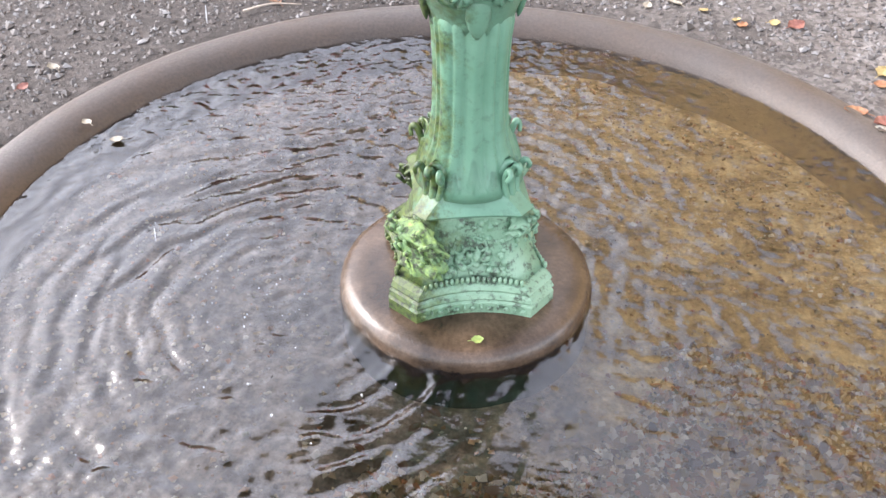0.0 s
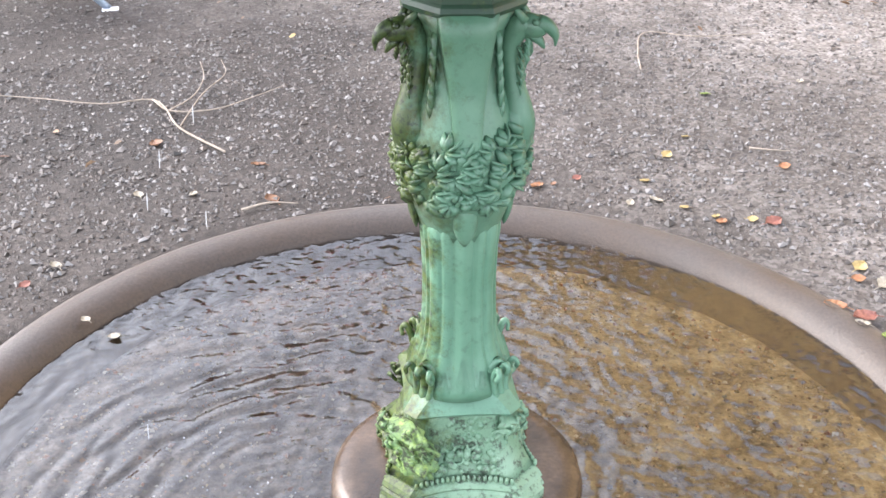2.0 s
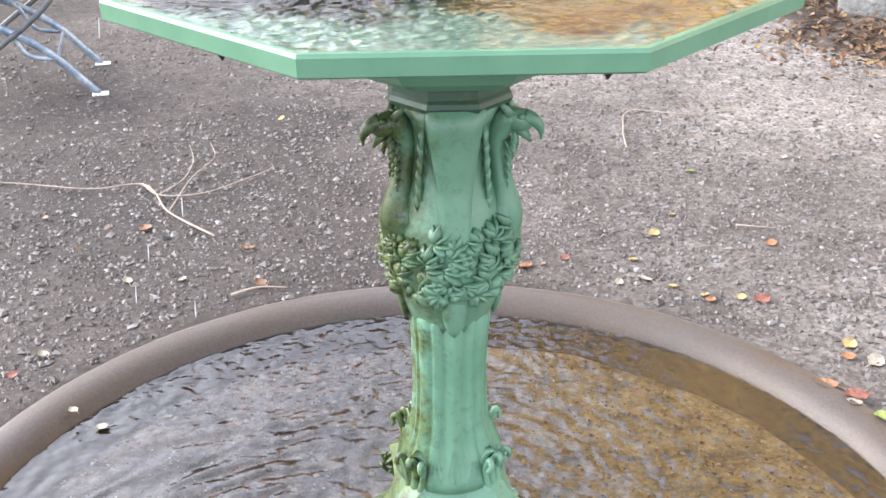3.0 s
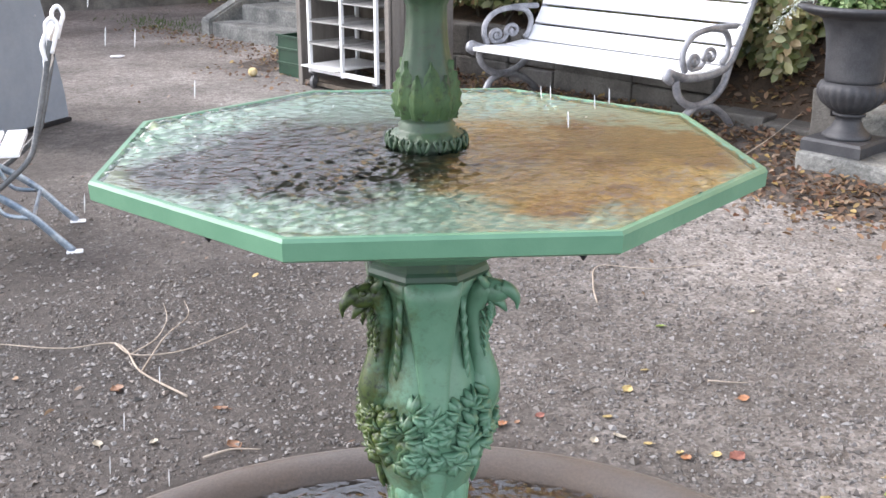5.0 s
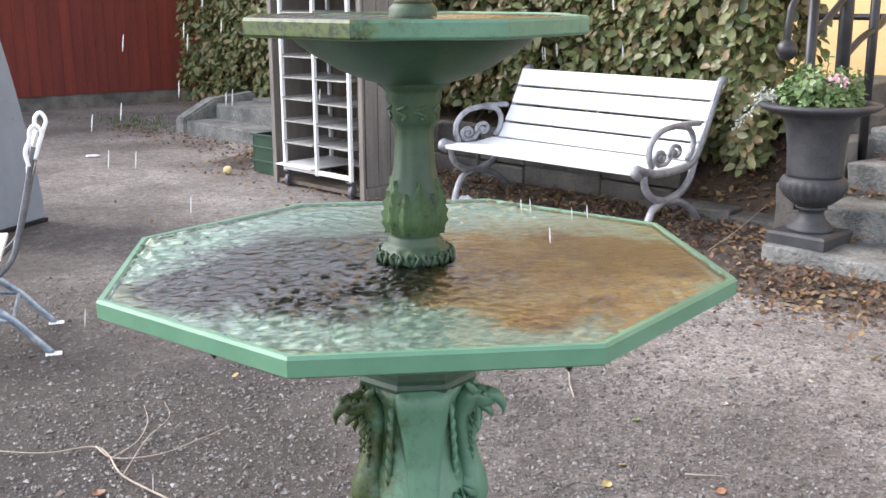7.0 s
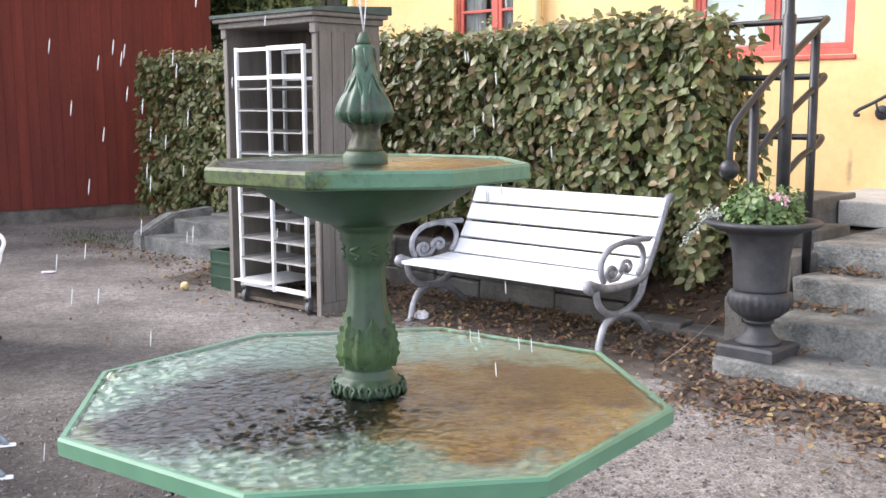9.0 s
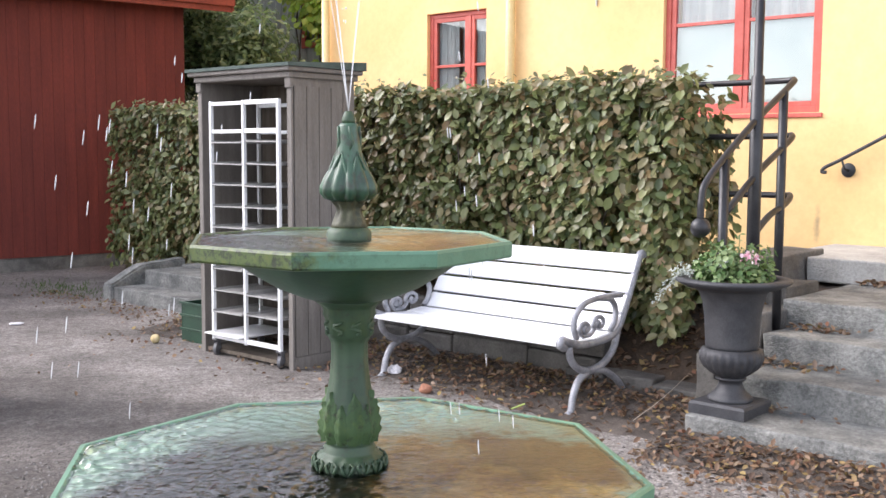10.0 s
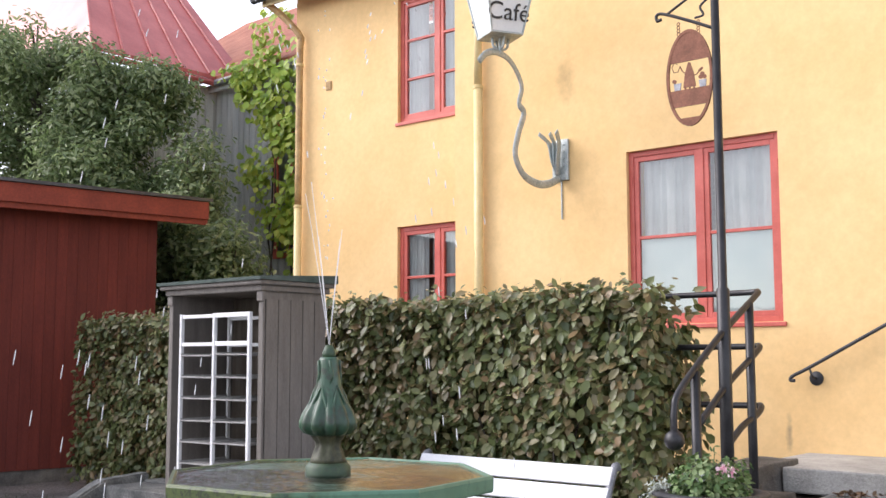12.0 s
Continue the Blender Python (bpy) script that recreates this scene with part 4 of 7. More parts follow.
def griffin(bm, a):
    """A bird-headed bracket: chest, neck, head with a beak, and two folded wings."""
    m = Matrix.Rotation(a, 4, "Z")
    body = [(0.084, 0.69), (0.090, 0.735), (0.088, 0.775), (0.078, 0.825), (0.074, 0.868), (0.086, 0.900), (0.100, 0.908)]
    tube(bm, [m @ Vector((r, 0, z)) for r, z in curve_pts_2(body)], [0.020, 0.024, 0.027, 0.028, 0.028, 0.026, 0.023, 0.020, 0.018, 0.016, 0.015, 0.015, 0.016, 0.017, 0.018, 0.019, 0.019, 0.018, 0.017], 12)
    blob(bm, m @ ell(0.104, 0, 0.902, 0.027, 0.017, 0.019, 0, 12), 12, 9)
    tube(bm, curve_pts([m @ Vector(p) for p in ((0.116, 0, 0.907), (0.131, 0, 0.902), (0.141, 0, 0.889), (0.142, 0, 0.873))], 4), [0.014, 0.0135, 0.013, 0.012, 0.011, 0.010, 0.009, 0.008, 0.0065, 0.005, 0.0035, 0.0025, 0.0015], 8)
    tube(bm, [m @ Vector(p) for p in ((0.106, 0, 0.888), (0.119, 0, 0.879), (0.126, 0, 0.868))], [0.009, 0.007, 0.002], 6)
    for s in (-1, 1):
        blob(bm, m @ ell(0.113, 0.013 * s, 0.911, 0.007, 0.005, 0.005), 6, 5)
        tube(bm, [m @ Vector(p) for p in ((0.096, 0.012 * s, 0.912), (0.087, 0.018 * s, 0.926), (0.080, 0.021 * s, 0.936))], [0.008, 0.006, 0.001], 6)
        for q in range(4):
            tube(bm, [m @ Vector(p) for p in ((0.098, 0.004 * s + 0.004 * q * s, 0.886 - 0.007 * q), (0.104, 0.006 * s + 0.004 * q * s, 0.876 - 0.007 * q), (0.102, 0.007 * s + 0.004 * q * s, 0.864 - 0.006 * q))], [0.004, 0.004, 0.001], 5)
        for q in range(9):
            z = 0.715 + 0.021 * q
            f = q / 8
            tube(bm, [m @ Vector(p) for p in ((0.070 - 0.014 * f, 0.028 * s, z + 0.022), (0.075 - 0.012 * f, 0.037 * s, z + 0.006), (0.074 - 0.010 * f, 0.043 * s, z - 0.014))], [0.005, 0.0065, 0.002], 6, 0.5)
    blob(bm, m @ ell(0.086, 0, 0.742, 0.026, 0.032, 0.042), 14, 10)
    for q in range(5):
        for s in (-1, 0, 1):
            tube(bm, [m @ Vector(p) for p in ((0.088, 0.013 * s, 0.872 - 0.014 * q), (0.096, 0.014 * s, 0.860 - 0.014 * q), (0.094, 0.015 * s, 0.846 - 0.014 * q))], [0.003, 0.005, 0.001], 5, 0.6)
    return bm


def curve_pts_2(rows):
    return [(p.x, p.y) for p in curve_pts([(r, z, 0) for r, z in rows], 3)]


for k in range(3):
    part("griffin", griffin(bmesh.new(), radians(TURN + 72 + 108 * k)), M_CAPITAL, capital, "bird-headed griffin bracket", True)

def panel_strip(a):
    """A smooth slab between two griffins, narrowing towards the belt."""
    m = Matrix.Rotation(a, 4, "Z")
    bm = bmesh.new()
    rings = []
    for z, r, w in ((0.685, 0.106, 0.016), (0.72, 0.104, 0.020), (0.76, 0.098, 0.022), (0.80, 0.090, 0.025), (0.85, 0.085, 0.031), (0.90, 0.087, 0.038), (0.938, 0.092, 0.042)):
        rings.append([m @ Vector(p) for p in ((r - 0.035, -w * 1.15, z), (r - 0.010, -w * 1.06, z), (r - 0.003, -w, z), (r, -w * 0.6, z), (r + 0.001, 0, z), (r, w * 0.6, z), (r - 0.003, w, z), (r - 0.010, w * 1.06, z), (r - 0.035, w * 1.15, z))])
    loft(bm, rings)
    return bm


for a in (TURN, TURN + 126, TURN - 126):
    part("panel_strip", panel_strip(radians(a)), M_CAPITAL, capital, smooth=True)

OCT = -108.31
R1, Z1, R2, Z2 = 0.49, 1.13, 0.264, 1.502


def oct_ring(r, z, sub=6):
    pts = []
    for k in range(8):
        a, b = radians(OCT + 45 * k), radians(OCT + 45 * (k + 1))
        for i in range(sub):
            t = i / sub
            pts.append((r * (math.cos(a) * (1 - t) + math.cos(b) * t), r * (math.sin(a) * (1 - t) + math.sin(b) * t), z))
    return pts


def oct_loft(rows):
    return loft(bmesh.new(), [oct_ring(r, z) for r, z in rows])


# Dark from the basin's shade and grime, both held in the paint colour.
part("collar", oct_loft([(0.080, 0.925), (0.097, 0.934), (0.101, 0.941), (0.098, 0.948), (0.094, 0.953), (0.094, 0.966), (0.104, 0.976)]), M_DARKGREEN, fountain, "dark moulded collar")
lower_basin = part("lower_basin", oct_loft([(0.09, 0.972), (0.15, 0.984), (0.19, 1.004), (0.225, 1.04), (0.255, 1.078), (0.30, 1.090), (0.462, 1.100), (0.484, 1.1015), (0.49, 1.105), (0.491, 1.126), (0.488, 1.1305), (0.480, 1.1305), (0.476, 1.128), (0.472, 1.110), (0.44, 1.098), (0.30, 1.088), (0.05, 1.082)]),
                   M_RIMGREEN, fountain, "wide octagonal lower basin")
part("basin_floor", oct_loft([(0.478, 1.1238), (0.458, 1.1125), (0.42, 1.104), (0.30, 1.095), (0.05, 1.087)]), M_BASIN, lower_basin, "algae-stained basin floor")


def oct_inside(R, z):
    def f(x, y):
        ok = np.ones_like(x, bool)
        for k in range(8):
            a = radians(OCT + 22.5 + 45 * k)
            ok &= (x * math.cos(a) + y * math.sin(a)) < R * math.cos(radians(22.5))
        return ok
    return f


w1 = ripple_sheet("lower_basin_water", oct_inside(0.4815, 0), 0.482, 360, 1.1292, [], M_WATER2, "shallow rippling water in the lower basin", 0.30, 0.034, 5, (-0.35, -0.15),
                  [(-0.27, 0.16, 0.20, 0.034, 0.05, 0.20), (-0.25, 0.12, 0.14, 0.022, 0.02, 0.26), (0.28, 0.20, 0.06, 0.030, 0.03, 0.16), (0.10, 0.34, 0.05, 0.034, 0.05, 0.25)], 1.7)
w1.matrix_world = pose(FX, 0, 0)


def stem_leaf_shape(a, z, r):
    return r * (1 + 0.03 * math.cos(8 * a))


stem_base = part("stem_base", lathe([(0.054, 1.08), (0.056, 1.11), (0.057, 1.124), (0.058, 1.134), (0.0555, 1.144), (0.050, 1.149), (0.045, 1.152), (0.042, 1.155), (0.043, 1.160), (0.039, 1.164), (0.039, 1.169), (0.042, 1.173)], 96,
                                  lambda a, z, r: r * (1 + (0.03 * math.sin(14 * a) + 0.05 * noise.noise((14 * math.cos(a), 14 * math.sin(a), z * 190))) * (1.118 < z < 1.150))), M_STEM, fountain, "grimy ringed stem base", True)
for k in range(14):
    bm = bmesh.new()
    m = Matrix.Rotation(2 * math.pi * (k + 0.3) / 14, 4, "Z")
    for s in (-1, 1):
        tube(bm, [m @ Vector((0.058, 0.001 * s, 1.124)), m @ Vector((0.0605, 0.007 * s, 1.134)), m @ Vector((0.059, 0.010 * s, 1.142)), m @ Vector((0.057, 0.005 * s, 1.146)), m @ Vector((0.058, 0.003 * s, 1.139))], [0.0025, 0.003, 0.003, 0.0025, 0.0015], 5)
    part("base_leaf", bm, M_STEM, stem_base, smooth=True)
upper_stem = part("upper_stem", lathe([(0.036, 1.168), (0.043, 1.180), (0.0455, 1.195), (0.042, 1.222), (0.036, 1.25), (0.0315, 1.275), (0.029, 1.31), (0.029, 1.332), (0.033, 1.341), (0.0385, 1.346), (0.0385, 1.372), (0.042, 1.378), (0.041, 1.388), (0.046, 1.394), (0.054, 1.40), (0.055, 1.407), (0.04, 1.41)], 56,
                              stem_leaf_shape), M_STEM, fountain, "slim leaf-clad upper stem", True)


def cup_r(z):
    rows = [(0.036, 1.165), (0.043, 1.180), (0.0455, 1.195), (0.042, 1.222), (0.036, 1.25), (0.0315, 1.28), (0.029, 1.31)]
    for (r0, z0), (r1, z1) in zip(rows, rows[1:]):
        if z0 <= z <= z1:
            return r0 + (r1 - r0) * (z - z0) / (z1 - z0)
    return 0.036 if z < 1.165 else 0.029


def cup_leaf(a, h, w):
    """A broad pointed leaf lying on the cup, with a raised midrib and slanting side ribs."""
    bm = bmesh.new()
    m = Matrix.Rotation(a, 4, "Z")
    rows = []
    n = 12
    for i in range(n + 1):
        t = i / n
        half = w * (0.35 + 0.65 * math.sin(math.pi * min(1, 0.18 + 0.62 * t))) * (1 - t ** 5) + 0.0008
        z = 1.171 + h * t
        row = []
        for k in range(9):
            s = -1 + k / 4
            lift = 0.0030 + 0.0045 * math.exp(-(s / 0.16) ** 2) + 0.0024 * math.cos(26 * t + 9 * abs(s)) * (1 - abs(s)) - 0.003 * abs(s) ** 3 - 0.002 * t ** 3
            b = half * s * (1 + 0.10 * math.cos(t * 24)) / max(0.02, cup_r(z))
            r = cup_r(z) + lift
            row.append(bm.verts.new(m @ Vector((r * math.cos(b), r * math.sin(b), z))))
        rows.append(row)
    for p, q in zip(rows, rows[1:]):
        for k in range(8):
            bm.faces.new((p[k], p[k + 1], q[k + 1], q[k]))
    return bm


for k in range(6):
    part("stem_leaf", cup_leaf(radians(60 * k + 40), 0.085, 0.0165), M_OLIVE, upper_stem, smooth=True)
    part("stem_leaf", cup_leaf(radians(60 * k + 10), 0.066, 0.0125), M_OLIVE, upper_stem, smooth=True)
for k in range(8):
    bm = bmesh.new()
    m = Matrix.Rotation(radians(45 * k + 15), 4, "Z")
    tube(bm, [m @ Vector((0.0375, 0.008 * math.sin(q * 1.1), 1.349 + 0.003 * q)) for q in range(8)], [0.002, 0.003, 0.0035, 0.003, 0.003, 0.0035, 0.003, 0.002], 6)
    part("neck_leaf", bm, M_STEM, upper_stem, smooth=True)
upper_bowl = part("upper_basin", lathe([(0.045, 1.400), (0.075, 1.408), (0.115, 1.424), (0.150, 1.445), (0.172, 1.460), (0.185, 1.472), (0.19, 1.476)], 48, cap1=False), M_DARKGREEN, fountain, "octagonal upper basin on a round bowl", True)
part("basin_rim", oct_loft([(0.185, 1.4735), (0.252, 1.475), (0.262, 1.477), (0.2645, 1.480), (0.265, 1.498), (0.263, 1.5025), (0.257, 1.5025), (0.254, 1.500), (0.251, 1.488), (0.20, 1.482), (0.04, 1.478)]), M_OLIVEGREEN, upper_bowl, "flat octagonal rim")
part("basin_floor", oct_loft([(0.2545, 1.4968), (0.245, 1.491), (0.20, 1.485), (0.03, 1.482)]), M_BASIN, upper_bowl, "algae-stained basin floor")
w2 = ripple_sheet("upper_basin_water", oct_inside(0.2565, 0), 0.26, 200, 1.5005, [], M_WATER2, "shallow rippling water in the upper basin", 0.07, 0.026, 6, (-0.4, 0),
                  [(-0.12, 0.05, 0.06, 0.026, 0.03, 0.12), (0.1, 0.08, 0.05, 0.022, 0.02, 0.12)], 1.5)
w2.matrix_world = pose(FX, 0, 0)
part("finial_base", lathe([(0.036, 1.478), (0.036, 1.512), (0.033, 1.516), (0.029, 1.520), (0.015, 1.522)], 32), M_STEM, fountain, "round finial base", True)
part("finial_neck", lathe([(0.030, 1.5185), (0.027, 1.526), (0.023, 1.534), (0.019, 1.544), (0.0195, 1.551), (0.026, 1.560), (0.030, 1.566)], 64, lambda a, z, r: r * (1 + 0.09 * math.sin(8 * a) * (1.526 < z))), M_NECK, fountain, "rusty brown neck under the bud", True)


def bulb_shape(a, z, r):
    f = max(0, min(1, (1.635 - z) / 0.04))
    return r * (1 + 0.34 * (abs(math.sin(5.5 * a + 0.5)) ** 0.5 - 0.75) * f)


finial = part("finial", lathe([(0.026, 1.561), (0.037, 1.565), (0.0435, 1.574), (0.0435, 1.584), (0.038, 1.599), (0.030, 1.613), (0.024, 1.625), (0.021, 1.637), (0.0185, 1.655), (0.017, 1.670), (0.0165, 1.680), (0.0135, 1.685)], 70, bulb_shape), M_FINIAL, fountain, "ribbed bud-shaped finial", True)


def bud_ribs():
    bm = bmesh.new()
    for k in range(5):
        a0 = radians(72 * k + 20)
        for s in (-1, 1):
            line = []
            for t in range(13):
                u = t / 12
                z = 1.572 + 0.068 * u
                r = 0.0430 - 0.023 * u ** 0.9 + 0.0005
                a = a0 + s * radians(33) * (1 - u ** 2.2)
                line.append((r * math.cos(a), r * math.sin(a), z))
            tube(bm, line, [0.0012 + 0.0016 * math.sin(math.pi * q / 12) for q in range(13)], 6)
        z0 = [(1.640, 0.0), (1.655, 0.25), (1.668, 0.1), (1.680, 0.0)]
        tube(bm, [((0.0185 - 0.02 * (z - 1.64)) * math.cos(a0 + radians(36) + d), (0.0185 - 0.02 * (z - 1.64)) * math.sin(a0 + radians(36) + d), z) for z, d in z0], [0.002, 0.003, 0.003, 0.002], 6)
    return bm


part("bud_ribs", bud_ribs(), M_FINIAL, finial, smooth=True)
part("nozzle", lathe([(0.0105, 1.684), (0.0115, 1.690), (0.009, 1.697), (0.006, 1.704)], 20), M_STEM, fountain, "small jet nozzle", True)

# drips under the lower rim
for k, (t, side) in enumerate(((0.62, 7), (0.9, 0), (0.4, 2))):
    a, b = radians(OCT + 45 * side), radians(OCT + 45 * (side + 1))
    x, y = 0.478 * (math.cos(a) * (1 - t) + math.cos(b) * t), 0.478 * (math.sin(a) * (1 - t) + math.sin(b) * t)
    part("drip", lathe([(0.001, 1.094), (0.003, 1.097), (0.005, 1.100), (0.006, 1.104)], 10), M_BLACK, lower_basin, "dark dripping bolt end", True).location = (x, y, 0)

# ---- jets and falling drops ----
def jet_path(end, top, n=60):
    """A free throw from the nozzle over a top height to where it lands."""
    g = 9.81
    vz = math.sqrt(2 * g * (top - 1.704))
    T = vz / g + math.sqrt(2 * (top - end[2]) / g)
    return [Vector((FX + (end[0] - FX) * t, end[1] * t, 1.704 + vz * T * t - 0.5 * g * (T * t) ** 2)) for t in (i / n for i in range(n + 1))], T


jets = thing("fountain_jets", "thin white jets and falling drops of water", "water jet", kind="stuff")
ENDS = [((-0.60, 0.12, -0.03), 2.42), ((-0.46, 0.30, -0.03), 2.5), ((-0.27, 0.16, 1.12), 2.3), ((0.30, 0.20, 1.12), 2.35), ((0.24, -0.08, 1.12), 2.28)]
drops = bmesh.new()
rd = random.Random(12)
for end, top in ENDS:
    path, T = jet_path(end, top)
    part("jet", tube(bmesh.new(), path[:5], [0.0009 - 0.0001 * i for i in range(5)], 6), M_DROP, jets, smooth=True)
    for i in range(46 if end[0] < -0.4 else 26):
        f = rd.uniform(0.12, 1.0) if i % 3 else rd.uniform(0.7, 1.0)
        k = min(59, int(f * 60))
        p = path[k].lerp(path[k + 1], f * 60 - k)
        d = (path[k + 1] - path[k]).normalized()
        sp = 0.06 * f * f
        p = p + Vector((rd.gauss(0, sp), rd.gauss(0, sp * 0.7), rd.gauss(0, 0.02)))
        if p.z < 0.0 or (p.z < 1.15 and i % 6) or (p.z < 1.14 and math.hypot(p.x, p.y) < 0.5):
            continue
        L = 0.002 + 0.010 * (path[k + 1] - path[k]).length / 0.045
        q = d.to_track_quat("Z", "Y").to_matrix().to_4x4()
        blob(drops, Matrix.Translation(p) @ q @ Matrix.Diagonal((0.0012, 0.0012, L * 0.75, 1)), 6, 5)
for cx, cy, n in ((-0.27, 0.16, 40), (0.28, 0.2, 20), (0.05, 0.36, 8)):
    for i in range(n):
        s = rd.uniform(0.0004, 0.0012)
        blob(drops, ell(cx + rd.gauss(0, 0.06), cy + rd.gauss(0, 0.05), 1.1315 + abs(rd.gauss(0, 0.009)), s, s, s * rd.uniform(0.8, 1.8)), 5, 4)
rise, _ = jet_path((-0.10, 0.05, 1.12), 2.75)
for i in range(150):
    f = rd.uniform(0.02, 0.52)
    k = int(f * 60)
    p = rise[k].lerp(rise[k + 1], f * 60 - k)
    s = rd.uniform(0.0009, 0.0017)
    blob(drops, ell(p.x + rd.gauss(0, 0.004 + 0.012 * f), p.y + rd.gauss(0, 0.004 + 0.012 * f), p.z, s, s, s * rd.uniform(1, 3)), 5, 4)
for i in range(70):
    s = rd.uniform(0.0008, 0.0022)
    blob(drops, ell(rd.gauss(-0.40, 0.16), rd.gauss(-0.10, 0.16), POOL_Z + 0.002 + abs(rd.gauss(0, 0.004)), s, s, s * rd.uniform(0.6, 1.6)), 5, 4)
part("drops", drops, M_DROP, jets, smooth=True, kind="stuff")

# ---- terrace, steps and house ----
def uneven_block(bm, x0, x1, y0, y1, z0, z1, seed, amp=0.012, cuts=3):
    """A rough-hewn block with slightly wavy faces and worn edges."""
    b2 = bmesh.new()
    box(b2, x0, x1, y0, y1, z0, z1, 0.014)
    bmesh.ops.subdivide_edges(b2, edges=[e for e in b2.edges if e.calc_length() > 0.12], cuts=cuts, use_grid_fill=True)
    for v in b2.verts:
        q = v.co * 5 + Vector((seed, 0, 0))
        v.co += Vector((noise.noise(q), noise.noise(q + Vector((7, 1, 0))), 0.5 * noise.noise(q + Vector((0, 9, 3))))) * amp
    me = bpy.data.meshes.new("tmp")
    b2.to_mesh(me)
    b2.free()
    bm.from_mesh(me)
    bpy.data.meshes.remove(me)
    return bm


STEPS = [(4.12, -1.64, 0.165), (4.60, -1.62, 0.335), (5.06, -1.64, 0.505), (5.50, -1.70, 0.675), (6.72, -2.06, 0.845)]
steps = thing("stone_steps", "broad grey stone garden steps with worn edges", "steps", YARD)
for i, (v, u, z) in enumerate(STEPS):
    nxt = STEPS[i + 1][0] if i + 1 < len(STEPS) else 8.1
    lo = STEPS[i - 1][2] if i else -0.1
    x = u
    r = random.Random(i + 3)
    while x < 3.4:
        w = r.uniform(1.1, 1.7) if i else r.uniform(1.5, 2.1)
        if i < 4:
            part("step_stone", uneven_block(bmesh.new(), x, x + w - 0.006, v + r.uniform(-0.008, 0.008), nxt + 0.10, lo - 0.02, z, i * 7 + x, 0.022, 5), M_STONE, steps, smooth=False)
        else:
            part("step_stone", uneven_block(bmesh.new(), x, x + w - 0.006, v, v + 0.42, lo - 0.02, z, i * 7 + x, 0.022, 5), M_PAVING, steps, smooth=False)
        x += w
cheeks = [(-1.92, -1.63, 4.75, 5.15, 0.05, 0.40, -9), (-1.98, -1.67, 5.12, 5.62, 0.2, 0.62, -8), (-2.2, -1.72, 5.60, 6.15, 0.35, 0.74, -6), (-2.42, -2.08, 6.2, 7.1, 0.4, 0.88, 0)]
for i, (x0, x1, y0, y1, z0, z1, tip) in enumerate(cheeks):
    part("cheek_stone", uneven_block(bmesh.new(), x0, x1, y0, y1, z0, z1, 40 + i, 0.025), M_ROCK, steps)
tag(part("landing", uneven_block(bmesh.new(), -2.4, 3.4, 7.12, 8.105, 0.3, 0.84, 77, 0.006), M_PAVING), "grey paved landing below the house wall", "landing", YARD, kind="structure")


def build_terrace():
    """Raised bed: a bank of soil that climbs from the kerb to the landing."""
    nu, nv = 70, 26
    verts, faces = [], []
    for j in range(nv + 1):
        v = 4.98 + (8.1 - 4.98) * j / nv
        for i in range(nu + 1):
            u = -7.4 + (-1.76 + 7.4) * i / nu
            z = 0.12 + 0.46 * min(1, (v - 4.98) / 0.6) + 0.12 * max(0, (v - 5.58) / 2.6)
            if u < -2.95 and v > 5.05:
                z = max(z, 0.45)
            z += 0.03 * noise.noise((u * 2.5, v * 2.5, 0)) + 0.012 * noise.noise((u * 9, v * 9, 4))
            verts.append((u, v, z))
    n = nu + 1
    for j in range(nv):
        for i in range(nu):
            a = j * n + i
            faces.append((a, a + 1, a + n + 1, a + n))
    ob = mesh_part("soil_bank", verts, faces, M_SOIL, None, smooth=True)
    tag(ob, "dark leafy soil bank under the hedge", "soil", YARD, kind="structure")


build_terrace()
bed_wall = thing("bed_wall", "low dark stone retaining wall behind the bench", "wall", YARD, kind="structure")
r = random.Random(21)
for row, (z0, z1) in enumerate(((-0.05, 0.21), (0.215, 0.47))):
    x = -7.35 + 0.2 * row
    while x < -2.95:
        w = r.uniform(0.38, 0.75)
        part("wall_stone", uneven_block(bmesh.new(), x, x + w - 0.012, 4.96 + r.uniform(-0.012, 0.012), 5.12, z0, z1 + r.uniform(-0.01, 0.01), x * 3 + row, 0.014, 2), M_ROCK, bed_wall)
        x += w
x = -2.95
while x < -1.75:
    w = r.uniform(0.3, 0.55)
    part("kerb_stone", uneven_block(bmesh.new(), x, min(x + w, -1.7) - 0.01, 4.80 + r.uniform(-0.02, 0.02), 5.02, -0.05, 0.14 + r.uniform(-0.03, 0.02), x * 5, 0.02, 2), M_ROCK, bed_wall)
    x += w

left_steps = thing("side_steps", "short flight of worn grey stone steps", "steps", YARD)
for i, (v, z) in enumerate(((4.95, 0.15), (5.32, 0.31))):
    part("step_stone", uneven_block(bmesh.new(), -9.05 + 0.02 * i, -7.40, v, v + 0.48, z - 0.2, z, 60 + i), M_STONE, left_steps)
bm = bmesh.new()
loft(bm, [[(-9.25, 4.93, -0.05), (-9.06, 4.93, -0.05), (-9.06, 4.93, 0.17), (-9.25, 4.93, 0.17)], [(-9.25, 5.32, -0.05), (-9.07, 5.32, -0.05), (-9.07, 5.32, 0.36), (-9.25, 5.32, 0.36)],
          [(-9.25, 5.9, -0.05), (-9.07, 5.9, -0.05), (-9.07, 5.9, 0.40), (-9.25, 5.9, 0.40)]])
bmesh.ops.bevel(bm, geom=list(bm.edges), offset=0.02, segments=2, affect="EDGES")
part("cheek_stone", bm, M_STONE, left_steps)
part("top_slab", uneven_block(bmesh.new(), -9.05, -7.4, 5.82, 6.05, 0.1, 0.33, 71), M_STONE, left_steps)


